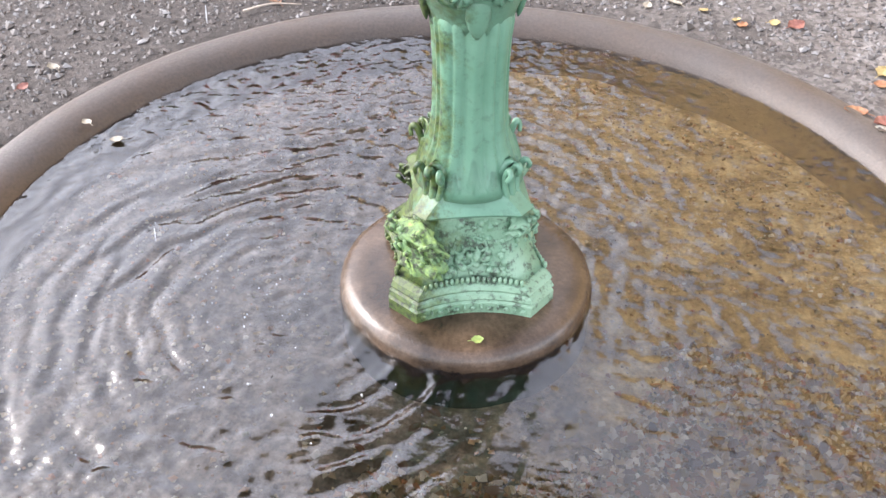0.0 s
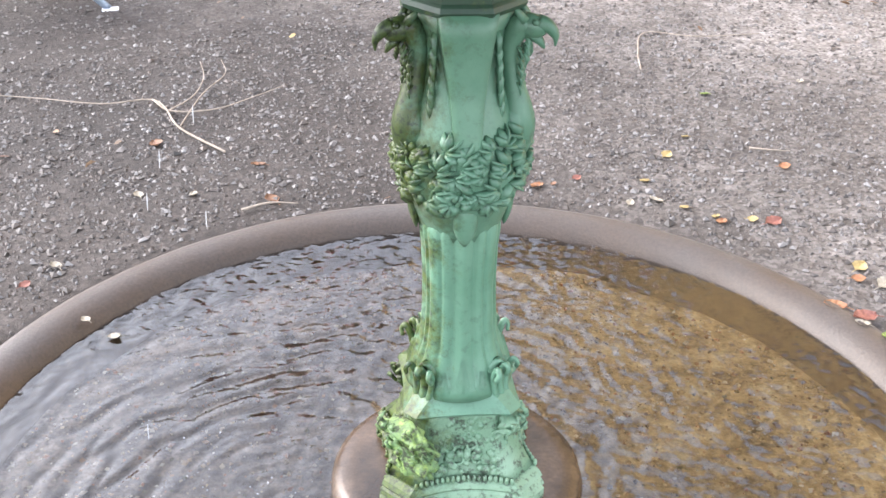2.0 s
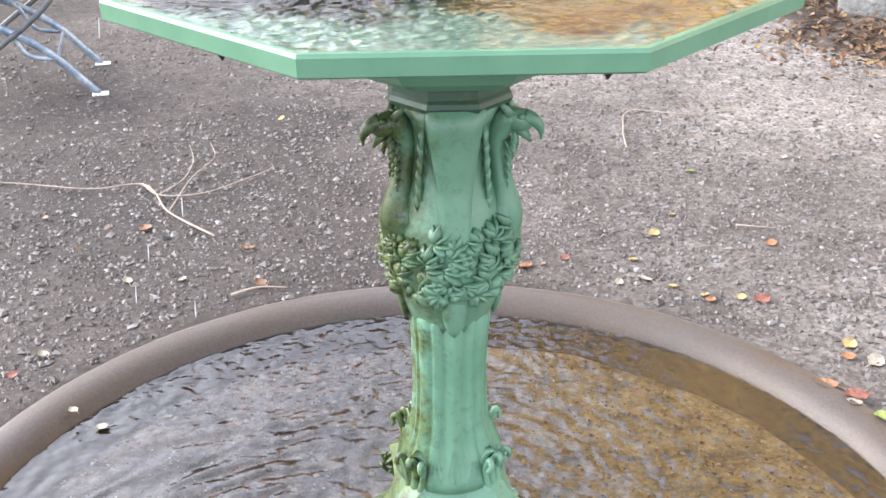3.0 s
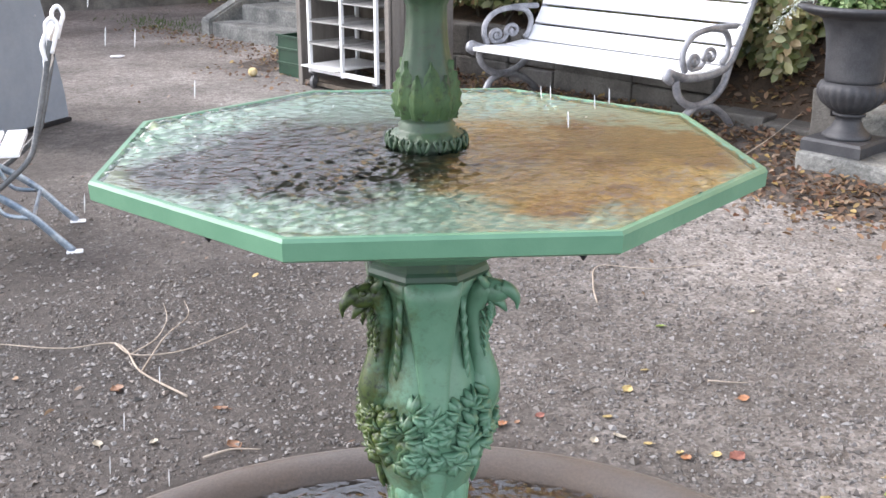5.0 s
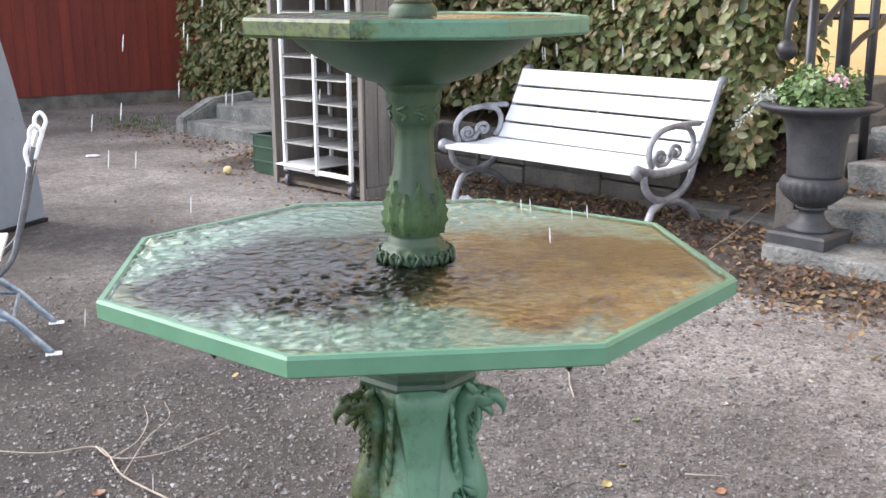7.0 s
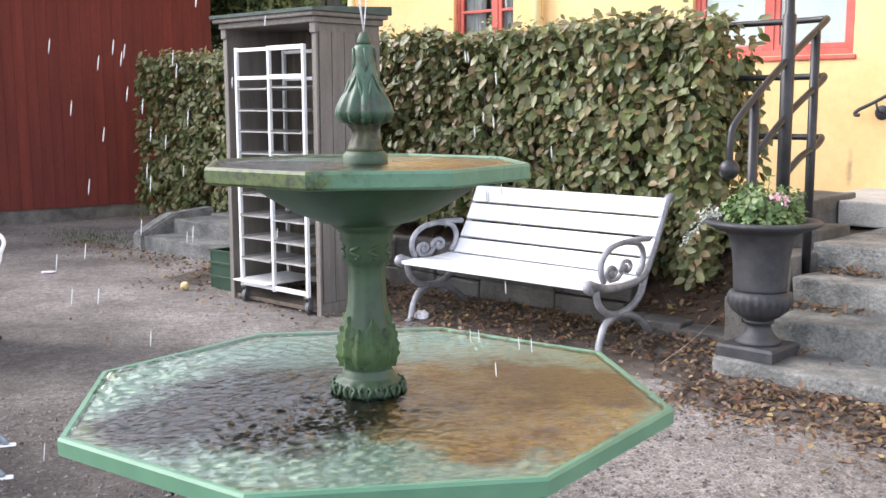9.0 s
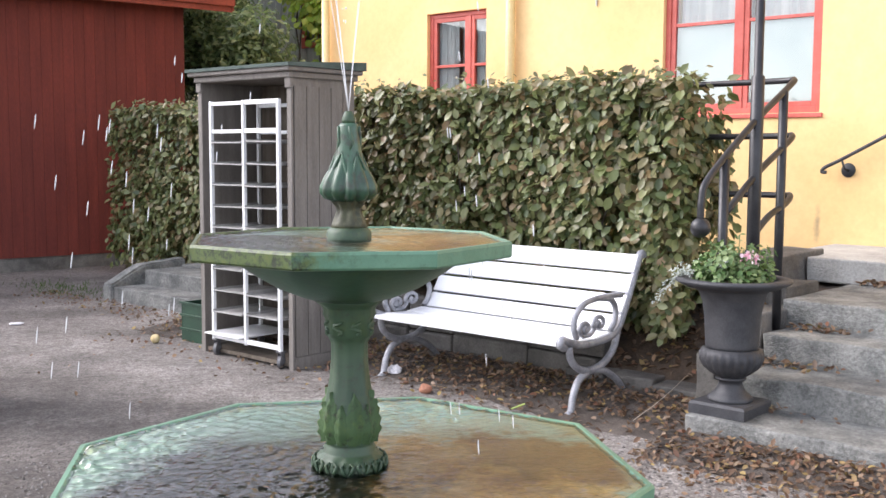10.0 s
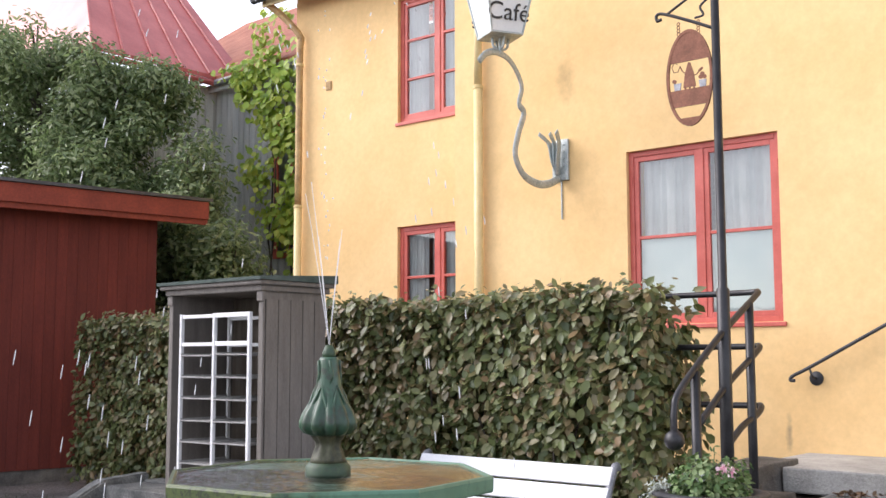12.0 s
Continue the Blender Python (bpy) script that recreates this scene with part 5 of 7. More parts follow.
def wall_grid(name, u0, u1, z0, z1, v0, v1, holes, material, parent):
    """A wall slab with openings that go right through it."""
    us = sorted({u0, u1, *[h[0] for h in holes], *[h[1] for h in holes]})
    zs = sorted({z0, z1, *[h[2] for h in holes], *[h[3] for h in holes]})
    solid = lambda i, j: 0 <= i < len(us) - 1 and 0 <= j < len(zs) - 1 and not any(h[0] <= us[i] < h[1] and h[2] <= zs[j] < h[3] for h in holes)
    bm = bmesh.new()
    cache = {}

    def V(i, j, k):
        key = (i, j, k)
        if key not in cache:
            cache[key] = bm.verts.new((us[i], (v0, v1)[k], zs[j]))
        return cache[key]
    for i in range(len(us) - 1):
        for j in range(len(zs) - 1):
            if not solid(i, j):
                continue
            bm.faces.new((V(i, j, 0), V(i + 1, j, 0), V(i + 1, j + 1, 0), V(i, j + 1, 0)))
            bm.faces.new((V(i, j, 1), V(i, j + 1, 1), V(i + 1, j + 1, 1), V(i + 1, j, 1)))
            if not solid(i - 1, j):
                bm.faces.new((V(i, j, 0), V(i, j + 1, 0), V(i, j + 1, 1), V(i, j, 1)))
            if not solid(i + 1, j):
                bm.faces.new((V(i + 1, j, 0), V(i + 1, j, 1), V(i + 1, j + 1, 1), V(i + 1, j + 1, 0)))
            if not solid(i, j - 1):
                bm.faces.new((V(i, j, 0), V(i, j, 1), V(i + 1, j, 1), V(i + 1, j, 0)))
            if not solid(i, j + 1):
                bm.faces.new((V(i, j + 1, 0), V(i + 1, j + 1, 0), V(i + 1, j + 1, 1), V(i, j + 1, 1)))
    return part(name, bm, material, parent)


WALL_R, WALL_L, CORNER = 8.1, 8.42, -6.42
BIG = (-4.17, -2.58, 2.00, 3.75)
SMALL = (-7.62, -6.36, 2.20, 3.29)
UPPER = (-7.62, -6.36, 4.61, 6.20)
house = thing("house", "yellow limewashed two-storey house with red windows", "house", YARD)
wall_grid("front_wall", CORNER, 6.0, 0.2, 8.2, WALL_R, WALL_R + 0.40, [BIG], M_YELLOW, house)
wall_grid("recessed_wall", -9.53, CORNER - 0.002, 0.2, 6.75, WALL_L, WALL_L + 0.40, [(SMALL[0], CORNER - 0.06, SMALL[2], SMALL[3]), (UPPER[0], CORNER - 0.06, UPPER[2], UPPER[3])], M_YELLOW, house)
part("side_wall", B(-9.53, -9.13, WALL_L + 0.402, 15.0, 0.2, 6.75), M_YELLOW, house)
part("inner_wall", B(-9.1, 6.0, 10.6, 10.7, 0.2, 6.7), M_ROOM, house)
part("inner_floor", B(-9.1, 6.0, 8.9, 10.6, 4.0, 4.25), M_ROOM, house)
bm = bmesh.new()
loft(bm, [[(-9.9, WALL_L - 0.38, 6.62), (-9.9, WALL_L - 0.38, 6.70), (-9.9, 13.0, 10.2), (-9.9, 13.0, 10.1)], [(CORNER, WALL_L - 0.38, 6.62), (CORNER, WALL_L - 0.38, 6.70), (CORNER, 13.0, 10.2), (CORNER, 13.0, 10.1)]])
part("eave_roof", bm, M_TILE, house, "clay-tiled lower roof")
bm = bmesh.new()
loft(bm, [[(CORNER - 0.2, WALL_R - 0.45, 8.1), (CORNER - 0.2, WALL_R - 0.45, 8.2), (CORNER - 0.2, 13.0, 11.3), (CORNER - 0.2, 13.0, 11.2)], [(6.3, WALL_R - 0.45, 8.1), (6.3, WALL_R - 0.45, 8.2), (6.3, 13.0, 11.3), (6.3, 13.0, 11.2)]])
part("main_roof", bm, M_TILE, house, "clay-tiled main roof")
part("roof_fascia", B(-9.85, CORNER, WALL_L - 0.36, WALL_L - 0.33, 6.50, 6.64, bevel=0.005), M_CREAM, house, "brown eave board")
part("gutter", tube(bmesh.new(), [(-9.95, WALL_L - 0.44, 6.60), (CORNER, WALL_L - 0.44, 6.62)], 0.055, 10), M_ROOFMETAL, house)
vent = bmesh.new()
box(vent, -8.92, -8.82, WALL_L - 0.012, WALL_L + 0.02, 5.24, 5.36)
for i in range(4):
    box(vent, -8.91, -8.83, WALL_L - 0.02, WALL_L - 0.008, 5.25 + 0.026 * i, 5.262 + 0.026 * i)
part("wall_vent", vent, M_RUSTPIPE, house, "small slatted wall vent")


def build_window(name, u0, u1, z0, z1, v, rows, frost_row, label):
    """Two casements in a red frame with glazing bars, panes, curtains and a sill."""
    w = thing(name, label, "window", YARD, kind="structure")
    fr = bmesh.new()
    f = 0.055
    box(fr, u0, u0 + f, v, v + 0.10, z0, z1, 0.004)
    box(fr, u1 - f, u1, v, v + 0.10, z0, z1, 0.004)
    box(fr, u0 + f, u1 - f, v, v + 0.10, z1 - f, z1, 0.004)
    box(fr, u0 + f, u1 - f, v, v + 0.10, z0, z0 + f, 0.004)
    mid = (u0 + u1) / 2
    box(fr, mid - 0.025, mid + 0.025, v + 0.002, v + 0.10, z0 + f, z1 - f, 0.004)
    part("window_frame", fr, M_REDWIN, w)
    sill = bmesh.new()
    box(sill, u0 - 0.03, u1 + 0.03, v - 0.07, v + 0.02, z0 - 0.045, z0 - 0.004, 0.006)
    part("window_sill", sill, M_REDWIN, w)
    for a, b in ((u0 + f, mid - 0.025), (mid + 0.025, u1 - f)):
        s = bmesh.new()
        t = 0.05
        box(s, a, a + t, v + 0.012, v + 0.06, z0 + f, z1 - f, 0.004)
        box(s, b - t, b, v + 0.012, v + 0.06, z0 + f, z1 - f, 0.004)
        box(s, a + t, b - t, v + 0.012, v + 0.06, z1 - f - t, z1 - f, 0.004)
        box(s, a + t, b - t, v + 0.012, v + 0.06, z0 + f, z0 + f + t, 0.004)
        for q in rows:
            box(s, a + t, b - t, v + 0.014, v + 0.056, q - 0.016, q + 0.016, 0.003)
        sash = part("sash", s, M_REDWIN, w)
        cuts = [z0 + f + t] + [q for q in rows] + [z1 - f - t]
        for k, (lo, hi) in enumerate(zip(cuts, cuts[1:])):
            mesh_part("pane", [(a + t, v + 0.03, lo), (b - t, v + 0.03, lo), (b - t, v + 0.03, hi), (a + t, v + 0.03, hi)], [(0, 1, 2, 3)], M_GLASS, sash).visible_shadow = False
            if k == 0 and frost_row:
                part("frosted_film", B(a + t, b - t, v + 0.042, v + 0.046, lo, hi), M_FROST, sash, "pale frosted film")
        for sgn, c0, c1 in (((1, a + (b - a) * 0.08, b - 0.02),) if frost_row else ((0, a + 0.02, a + (b - a) * 0.62), (1, b - (b - a) * 0.25, b - 0.02))):
            cv, cf = [], []
            n = 40
            for i in range(n + 1):
                x = c0 + (c1 - c0) * i / n
                yy = v + 0.10 + 0.024 * math.sin(i * 1.25 + sgn) + 0.014 * math.sin(i * 2.9)
                cv += [(x, yy, z0 + 0.05), (x, yy, z1 - 0.02)]
            for i in range(n):
                cf.append((2 * i, 2 * i + 2, 2 * i + 3, 2 * i + 1))
            mesh_part("curtain", cv, cf, M_CURTAIN, w, "gathered white curtain", True)
    hook = bmesh.new()
    for zz in (z0 + 0.3, z1 - 0.3):
        box(hook, u0 + 0.02, u0 + 0.04, v - 0.012, v + 0.002, zz - 0.05, zz + 0.05, 0.003)
        box(hook, u1 - 0.04, u1 - 0.02, v - 0.012, v + 0.002, zz - 0.05, zz + 0.05, 0.003)
    part("hinges", hook, M_REDWIN, w)
    return w


build_window("window_1", BIG[0], BIG[1], BIG[2], BIG[3], WALL_R + 0.05, [2.87], True, "red casement window with frosted lower panes and curtains")
build_window("window_2", SMALL[0], SMALL[1], SMALL[2], SMALL[3], WALL_L + 0.05, [2.66], False, "small red casement window partly behind the wall corner")
build_window("window_3", UPPER[0], UPPER[1], UPPER[2], UPPER[3], WALL_L + 0.05, [5.16, 5.66], False, "tall red upper-floor window with small panes")


def downpipe(u, v, top, bottom, elbow, joint, label):
    t = thing("downpipe", label, "downpipe", YARD, "house downpipes")
    part("pipe", tube(bmesh.new(), [(u, v, bottom), (u, v, joint)], 0.052, 16), M_CREAM, t, smooth=True)
    part("upper_pipe", tube(bmesh.new(), curve_pts([(u, v, joint), (u, v, top - 0.3), (u, v, top), *elbow], 5), 0.047, 16), M_RUSTPIPE if elbow else M_CREAM, t, smooth=True)
    for z in (bottom + 0.9, joint, top - 0.4):
        part("clamp", lathe([(0.056, z - 0.02), (0.06, z - 0.015), (0.06, z + 0.015), (0.056, z + 0.02)], 16), M_CREAM, t).location = (u, v, 0)


downpipe(-9.36, WALL_L - 0.09, 6.05, 0.5, [(-9.62, WALL_L - 0.2, 6.38), (-9.82, WALL_L - 0.34, 6.58)], 3.7, "cream zinc downpipe with a bent swan neck")
downpipe(-6.02, WALL_R - 0.075, 7.9, 0.5, [], 4.72, "cream zinc downpipe down the yellow wall")

# handrail on the house wall
hr = thing("wall_handrail", "thin grey iron handrail bracketed to the wall", "handrail", YARD)
v = WALL_R - 0.09
part("rail", tube(bmesh.new(), curve_pts([(-2.46, v, 1.47), (-2.50, v, 1.475), (-2.47, v, 1.515), (-2.30, v, 1.60), (-1.6, v, 1.98), (-0.4, v, 2.62)], 5), 0.016, 10), M_URN, hr, smooth=True)
for u, z in ((-2.30, 1.49), (-1.62, 1.86)):
    bm = bmesh.new()
    bmesh.ops.create_cone(bm, cap_ends=True, segments=20, radius1=0.064, radius2=0.058, depth=0.012, matrix=pose(u, WALL_R - 0.008, z, 90))
    tube(bm, [(u, WALL_R - 0.01, z), (u, v, z + 0.01), (u - 0.03, v, z + 0.1)], 0.010, 8)
    part("bracket", bm, M_URN, hr, "round wall plate with an arm", True)

# ---- black railing and sign post ----
rail = thing("stair_railing", "black tubular stair railing with a ball end", "railing", YARD)
RU = -1.66
TOPZ, DZ = 2.11, 0.37


def slope_rail(v0, z0, zt, end=None):
    pts = ([end[0], end[1]] if end else []) + [(RU, v0, z0), (RU, v0 + (5.38 - v0) * 0.5, z0 + (zt - z0) * 0.5), (RU, 5.38, zt - 0.05), (RU - 0.02, 5.50, zt), (RU - 0.10, 5.54, zt), (RU - 0.4, 5.545, zt - 0.002), (RU - 2.0, 5.55, zt - 0.01)]
    return tube(bmesh.new(), curve_pts(pts, 6), 0.021, 10)


part("top_rail", slope_rail(4.36, 1.50, TOPZ, ((RU, 4.27, 1.24), (RU, 4.275, 1.38))), M_BLACK, rail, smooth=True)
part("middle_rail", slope_rail(4.56, 1.28, TOPZ - DZ + 0.01), M_BLACK, rail, smooth=True)
part("lower_rail", slope_rail(4.93, 1.13, TOPZ - 2 * DZ - 0.01), M_BLACK, rail, smooth=True)
bm = bmesh.new()
blob(bm, ell(RU, 4.27, 1.215, 0.058, 0.058, 0.058), 20, 14)
part("ball", bm, M_BLACK, rail, "round ball end", True)
for v, z0, z1 in ((4.54, 0.30, 1.60), (5.31, 0.48, 2.03)):
    part("post", tube(bmesh.new(), [(RU, v, z0), (RU, v, z1)], 0.029, 12), M_BLACK, rail, smooth=True)
post = thing("sign_post", "tall black iron post with a scrolled hanging bracket", "post", YARD)
part("pole", tube(bmesh.new(), [(RU, 4.94, 0.3), (RU, 4.94, 2.1), (RU, 4.94, 2.11), (RU, 4.94, 4.6)], [0.040, 0.040, 0.028, 0.026], 14), M_BLACK, post, smooth=True)
for z in (1.02,):
    part("collar", lathe([(0.042, z - 0.025), (0.047, z - 0.02), (0.047, z + 0.02), (0.042, z + 0.025)], 16), M_BLACK, post).location = (RU, 4.94, 0)
bm = bmesh.new()
tube(bm, curve_pts([(RU - 0.01, 4.94, 3.765), (-1.86, 4.94, 3.86), (-2.03, 4.94, 3.935), (-2.075, 4.94, 3.93), (-2.07, 4.94, 3.895), (-2.04, 4.94, 3.90)], 6), 0.011, 8)
tube(bm, [(RU, 4.94, 4.10), (-1.85, 4.94, 4.0), (-2.0, 4.94, 3.925)], 0.009, 8)
tube(bm, curve_pts([(RU - 0.01, 4.94, 3.99), (-1.76, 4.94, 3.93), (-1.74, 4.94, 3.87), (-1.80, 4.94, 3.86)], 6), 0.008, 8)
part("bracket", bm, M_BLACK, post, "scrolled bracket arm", True)

sign = thing("hanging_sign", "oval rusty-brown metal sign with cut-out shapes", "sign", YARD @ pose(-1.848, 4.94, 3.475))


def oval(bm, a, b, y0, y1, cz=0.0, n=40, hole=None):
    rings = []
    outer = [(a * math.cos(2 * math.pi * i / n), cz + b * math.sin(2 * math.pi * i / n)) for i in range(n)]
    if hole:
        inner = [(hole[0] * math.cos(2 * math.pi * i / n), cz + hole[1] * math.sin(2 * math.pi * i / n)) for i in range(n)]
        rings = [[(x, y0, z) for x, z in outer], [(x, y1, z) for x, z in outer], [(x, y1, z) for x, z in inner], [(x, y0, z) for x, z in inner], [(x, y0, z) for x, z in outer]]
        return loft(bm, rings, True, False, False)
    return loft(bm, [[(x, y0, z) for x, z in outer], [(x, y1, z) for x, z in outer]])


part("ring", oval(bmesh.new(), 0.163, 0.318, -0.008, 0.008, hole=(0.145, 0.298)), M_SIGN, sign)


def oval_band(z0, z1, a=0.150, b=0.303, n=14):
    f = lambda z: a * math.sqrt(max(0, 1 - (z / b) ** 2))
    zs = [z0 + (z1 - z0) * i / n for i in range(n + 1)]
    edge = [(f(z), z) for z in zs] + [(-f(z), z) for z in reversed(zs)]
    bm = bmesh.new()
    return loft(bm, [[(x, -0.005, z) for x, z in edge], [(x, 0.005, z) for x, z in edge]])


part("top_band", oval_band(0.11, 0.30), M_SIGN, sign)
part("lower_band", oval_band(-0.185, -0.075), M_SIGN, sign)
part("bottom_edge", oval_band(-0.30, -0.262), M_SIGN, sign)
bm = bmesh.new()
loft(bm, [[(-0.044, y, -0.062), (0.044, y, -0.062), (0.030, y, 0.03), (0.006, y, 0.10), (-0.006, y, 0.10), (-0.030, y, 0.03)] for y in (-0.005, 0.003)])
part("cone_shape", bm, M_SIGN, sign)
for x0, x1 in ((-0.036, -0.026), (-0.004, 0.004), (0.026, 0.036)):
    part("short_bar", B(x0, x1, -0.005, 0.003, -0.08, -0.058), M_SIGN, sign)
for line, w in (([(-0.028, 0.03), (-0.05, 0.05), (-0.065, 0.085)], 0.006), ([(0.028, 0.01), (0.05, 0.012), (0.066, 0.03)], 0.006), ([(-0.065, 0.085), (-0.08, 0.05), (-0.11, 0.05), (-0.125, 0.085), (-0.105, 0.115), (-0.085, 0.10)], 0.004)):
    part("thin_strip", tube(bmesh.new(), [(x, 0, z) for x, z in line], w, 6, 0.6), M_SIGN, sign)
bm = bmesh.new()
blob(bm, ell(0.078, 0, 0.04, 0.022, 0.004, 0.010, 0, -35), 10, 6)
part("paddle_shape", bm, M_SIGN, sign)
for x in (-0.085, 0.092):
    bm = bmesh.new()
    loft(bm, [[(x - 0.020, y, -0.074), (x + 0.020, y, -0.074), (x + 0.026, y, -0.028), (x - 0.026, y, -0.028)] for y in (-0.006, 0.004)])
    part("pail_shape", bm, M_SILVER, sign, "grey painted pail shape")
for x, z in ((0.078, -0.008), (0.104, -0.010), (0.09, 0.010), (-0.108, -0.012)):
    part("disc_shape", oval(bmesh.new(), 0.014, 0.014, -0.005, 0.003, 0, 14), M_SIGN, sign).location = (x, 0, z)
for x, z in ((-0.07, 0.30), (0.07, 0.29)):
    for q in range(4):
        part("chain_link", tube(bmesh.new(), [(x + 0.01 * math.cos(6.283 * i / 8), (0.004 if q % 2 else 0.0) * math.sin(6.283 * i / 8), z + 0.022 * q + 0.014 * math.sin(6.283 * i / 8)) for i in range(9)], 0.003, 5), M_SIGN, sign)

# ---- cafe lantern on its wall arm ----
LU = -4.95
lamp = thing("wall_lantern", "white square cafe lantern on a curved zinc arm", "lantern", YARD)
arm = [(LU, 8.06, 3.57), (LU, 7.85, 3.48), (LU, 7.635, 3.455), (LU, 7.40, 3.52), (LU, 7.267, 3.70), (LU, 7.32, 3.92), (LU, 7.42, 4.15), (LU, 7.34, 4.24), (LU, 7.385, 4.44), (LU, 7.21, 4.64), (LU, 6.98, 4.69), (LU, 6.80, 4.64), (LU, 6.69, 4.54)]
part("arm", tube(bmesh.new(), curve_pts(arm, 5), [0.042] * 35 + [0.034] * 26, 8, 0.4, (1, 0, 0)), M_COPPER, lamp, "curved strap arm", True)
bm = bmesh.new()
box(bm, LU - 0.10, LU + 0.10, 8.065, 8.098, 3.54, 3.98, 0.006)
for s in (-1, 0, 1):
    tube(bm, curve_pts([(LU, 8.03, 3.60), (LU + 0.03 * s, 7.98, 3.74), (LU + 0.06 * s, 7.96, 3.92), (LU + 0.11 * s, 7.88 - 0.04 * abs(s), 4.02)], 5), [0.050] * 6 + [0.048] * 5 + [0.034] * 5, 8, 0.22, (1, 0, 0))
for i in range(5):
    blob(bm, ell(LU + 0.05, 8.06, 3.62 + 0.075 * i, 0.012, 0.01, 0.012), 6, 5)
part("wall_bracket", bm, M_COPPER, lamp, "fan-shaped riveted bracket", True)
part("conduit", tube(bmesh.new(), [(LU, 8.09, 3.54), (LU, 8.09, 3.13)], 0.009, 6), M_COPPER, lamp)
LANTERN = pose(LU, 7.03, 4.87, 0, 0, -28)
SQ = ((-1, -1), (1, -1), (1, 1), (-1, 1))
bm = bmesh.new()
loft(bm, [[(sx * w, sy * w, z) for sx, sy in SQ] for w, z in ((0.165, 0.0), (0.26, 0.52))])
part("lantern_box", bm, M_LANTERN, lamp, "white tapering lantern panes").matrix_local = LANTERN
bm = bmesh.new()
for sx, sy in SQ:
    tube(bm, [(sx * 0.167, sy * 0.167, -0.005), (sx * 0.263, sy * 0.263, 0.52)], 0.011, 6)
box(bm, -0.175, 0.175, -0.175, 0.175, -0.025, -0.002, 0.006)
box(bm, -0.275, 0.275, -0.275, 0.275, 0.52, 0.545, 0.006)
tube(bm, [(0, 0, -0.19), (0, 0, -0.02)], 0.022, 8)
for s in (-1, 1):
    tube(bm, curve_pts([(0, 0, -0.15), (0.07 * s, 0, -0.12), (0.09 * s, 0, -0.03)], 4), 0.014, 6)
    tube(bm, curve_pts([(0, 0, -0.15), (0, 0.07 * s, -0.12), (0, 0.09 * s, -0.03)], 4), 0.014, 6)
loft(bm, [[(sx * w, sy * w, z) for sx, sy in SQ] for w, z in ((0.28, 0.545), (0.08, 0.75))])
part("lantern_frame", bm, M_COPPER, lamp).matrix_local = LANTERN
txt = bpy.data.curves.new("lettering", "FONT")
txt.body = "Caf\u00e9"
txt.size, txt.align_x, txt.extrude = 0.245, "CENTER", 0.002
tob = new("lettering", txt)
dg = bpy.context.evaluated_depsgraph_get()
tme = bpy.data.meshes.new_from_object(tob.evaluated_get(dg))
bpy.data.objects.remove(tob)
tme.materials.clear()
tme.materials.append(M_TEXT)
for rot in (90, 270):
    o = new("lettering", tme)
    o.parent = lamp
    o["label"] = "black word Café"
    o.matrix_local = LANTERN @ pose(0, 0, 0, 0, 0, rot) @ pose(0, -0.192, 0.105, 90, 0, 0) @ pose(0, 0, 0, 10.3, 0, 0)

# ---- red shed ----
shed = thing("red_shed", "long red timber outbuilding with a low dark roof", "shed", pose(-3.8, 13.1, 0, 0, 0, 33))
part("foundation", B(-8.0, 2.02, 0.02, 5.0, -0.1, 0.20, bevel=0.01), M_ROCK, shed, "low stone footing")
part("wall", B(-8.0, 1.98, 0.03, 4.9, 0.19, 3.92), M_SHED, shed, "red board wall")
for i in range(68):
    x = -8.0 + 0.147 * i
    part("board", B(x, x + 0.144, 0.0, 0.03, 0.19, 3.70), M_SHED, shed)
part("fascia", B(-8.4, 2.62, -0.40, -0.36, 3.72, 3.98, bevel=0.006), M_SHEDTRIM, shed, "orange-red fascia board")
part("lower_fascia", B(-8.4, 2.60, -0.352, -0.32, 3.64, 3.80, bevel=0.006), M_SHEDTRIM, shed)
part("soffit", B(-8.4, 2.58, -0.32, 0.0, 3.72, 3.75), M_SHED, shed)
bm = bmesh.new()
loft(bm, [[(x, -0.44, 3.985), (x, -0.44, 4.03), (x, 5.2, 4.75), (x, 5.2, 4.70)] for x in (-8.4, 2.66)])
part("roof", bm, M_ROOFMETAL, shed, "dark sheet-metal roof")
bm = bmesh.new()
loft(bm, [[(x, -0.36, 3.66), (x, -0.36, 3.98), (x, 5.1, 4.69), (x, 5.1, 4.36)] for x in (2.58, 2.62)])
part("gable_board", bm, M_SHEDTRIM, shed)

# ---- grey boarded wing behind ----
GV, GU = 12.5, -16.6
wing = thing("grey_wing", "weathered grey boarded building with red roofs", "house", YARD)
part("wall", B(GU, -9.6, GV, GV + 0.2, 0, 7.35), M_GREYWOOD, wing, "grey vertical boarding")
part("side_wall", B(GU - 0.2, GU, 9.6, GV, 0, 7.35), M_GREYWOOD, wing)
for i in range(38):
    x = GU + 0.03 + 0.185 * i
    part("board", B(x, x + 0.172, GV - 0.03, GV, 0.1, 7.3), M_GREYWOOD, wing)
for i in range(14):
    y = 9.6 + 0.2 * i
    part("board", B(GU, GU + 0.03, y, y + 0.186, 0.1, 7.3), M_GREYWOOD, wing)
part("eave_board", B(GU + 0.0, -9.6, GV - 0.25, GV - 0.22, 7.2, 7.36), M_GREYWOOD, wing)
part("gutter", tube(bmesh.new(), [(GU + 0.3, GV - 0.32, 7.36), (-9.6, GV - 0.32, 7.36)], 0.07, 8), M_SILVER, wing)
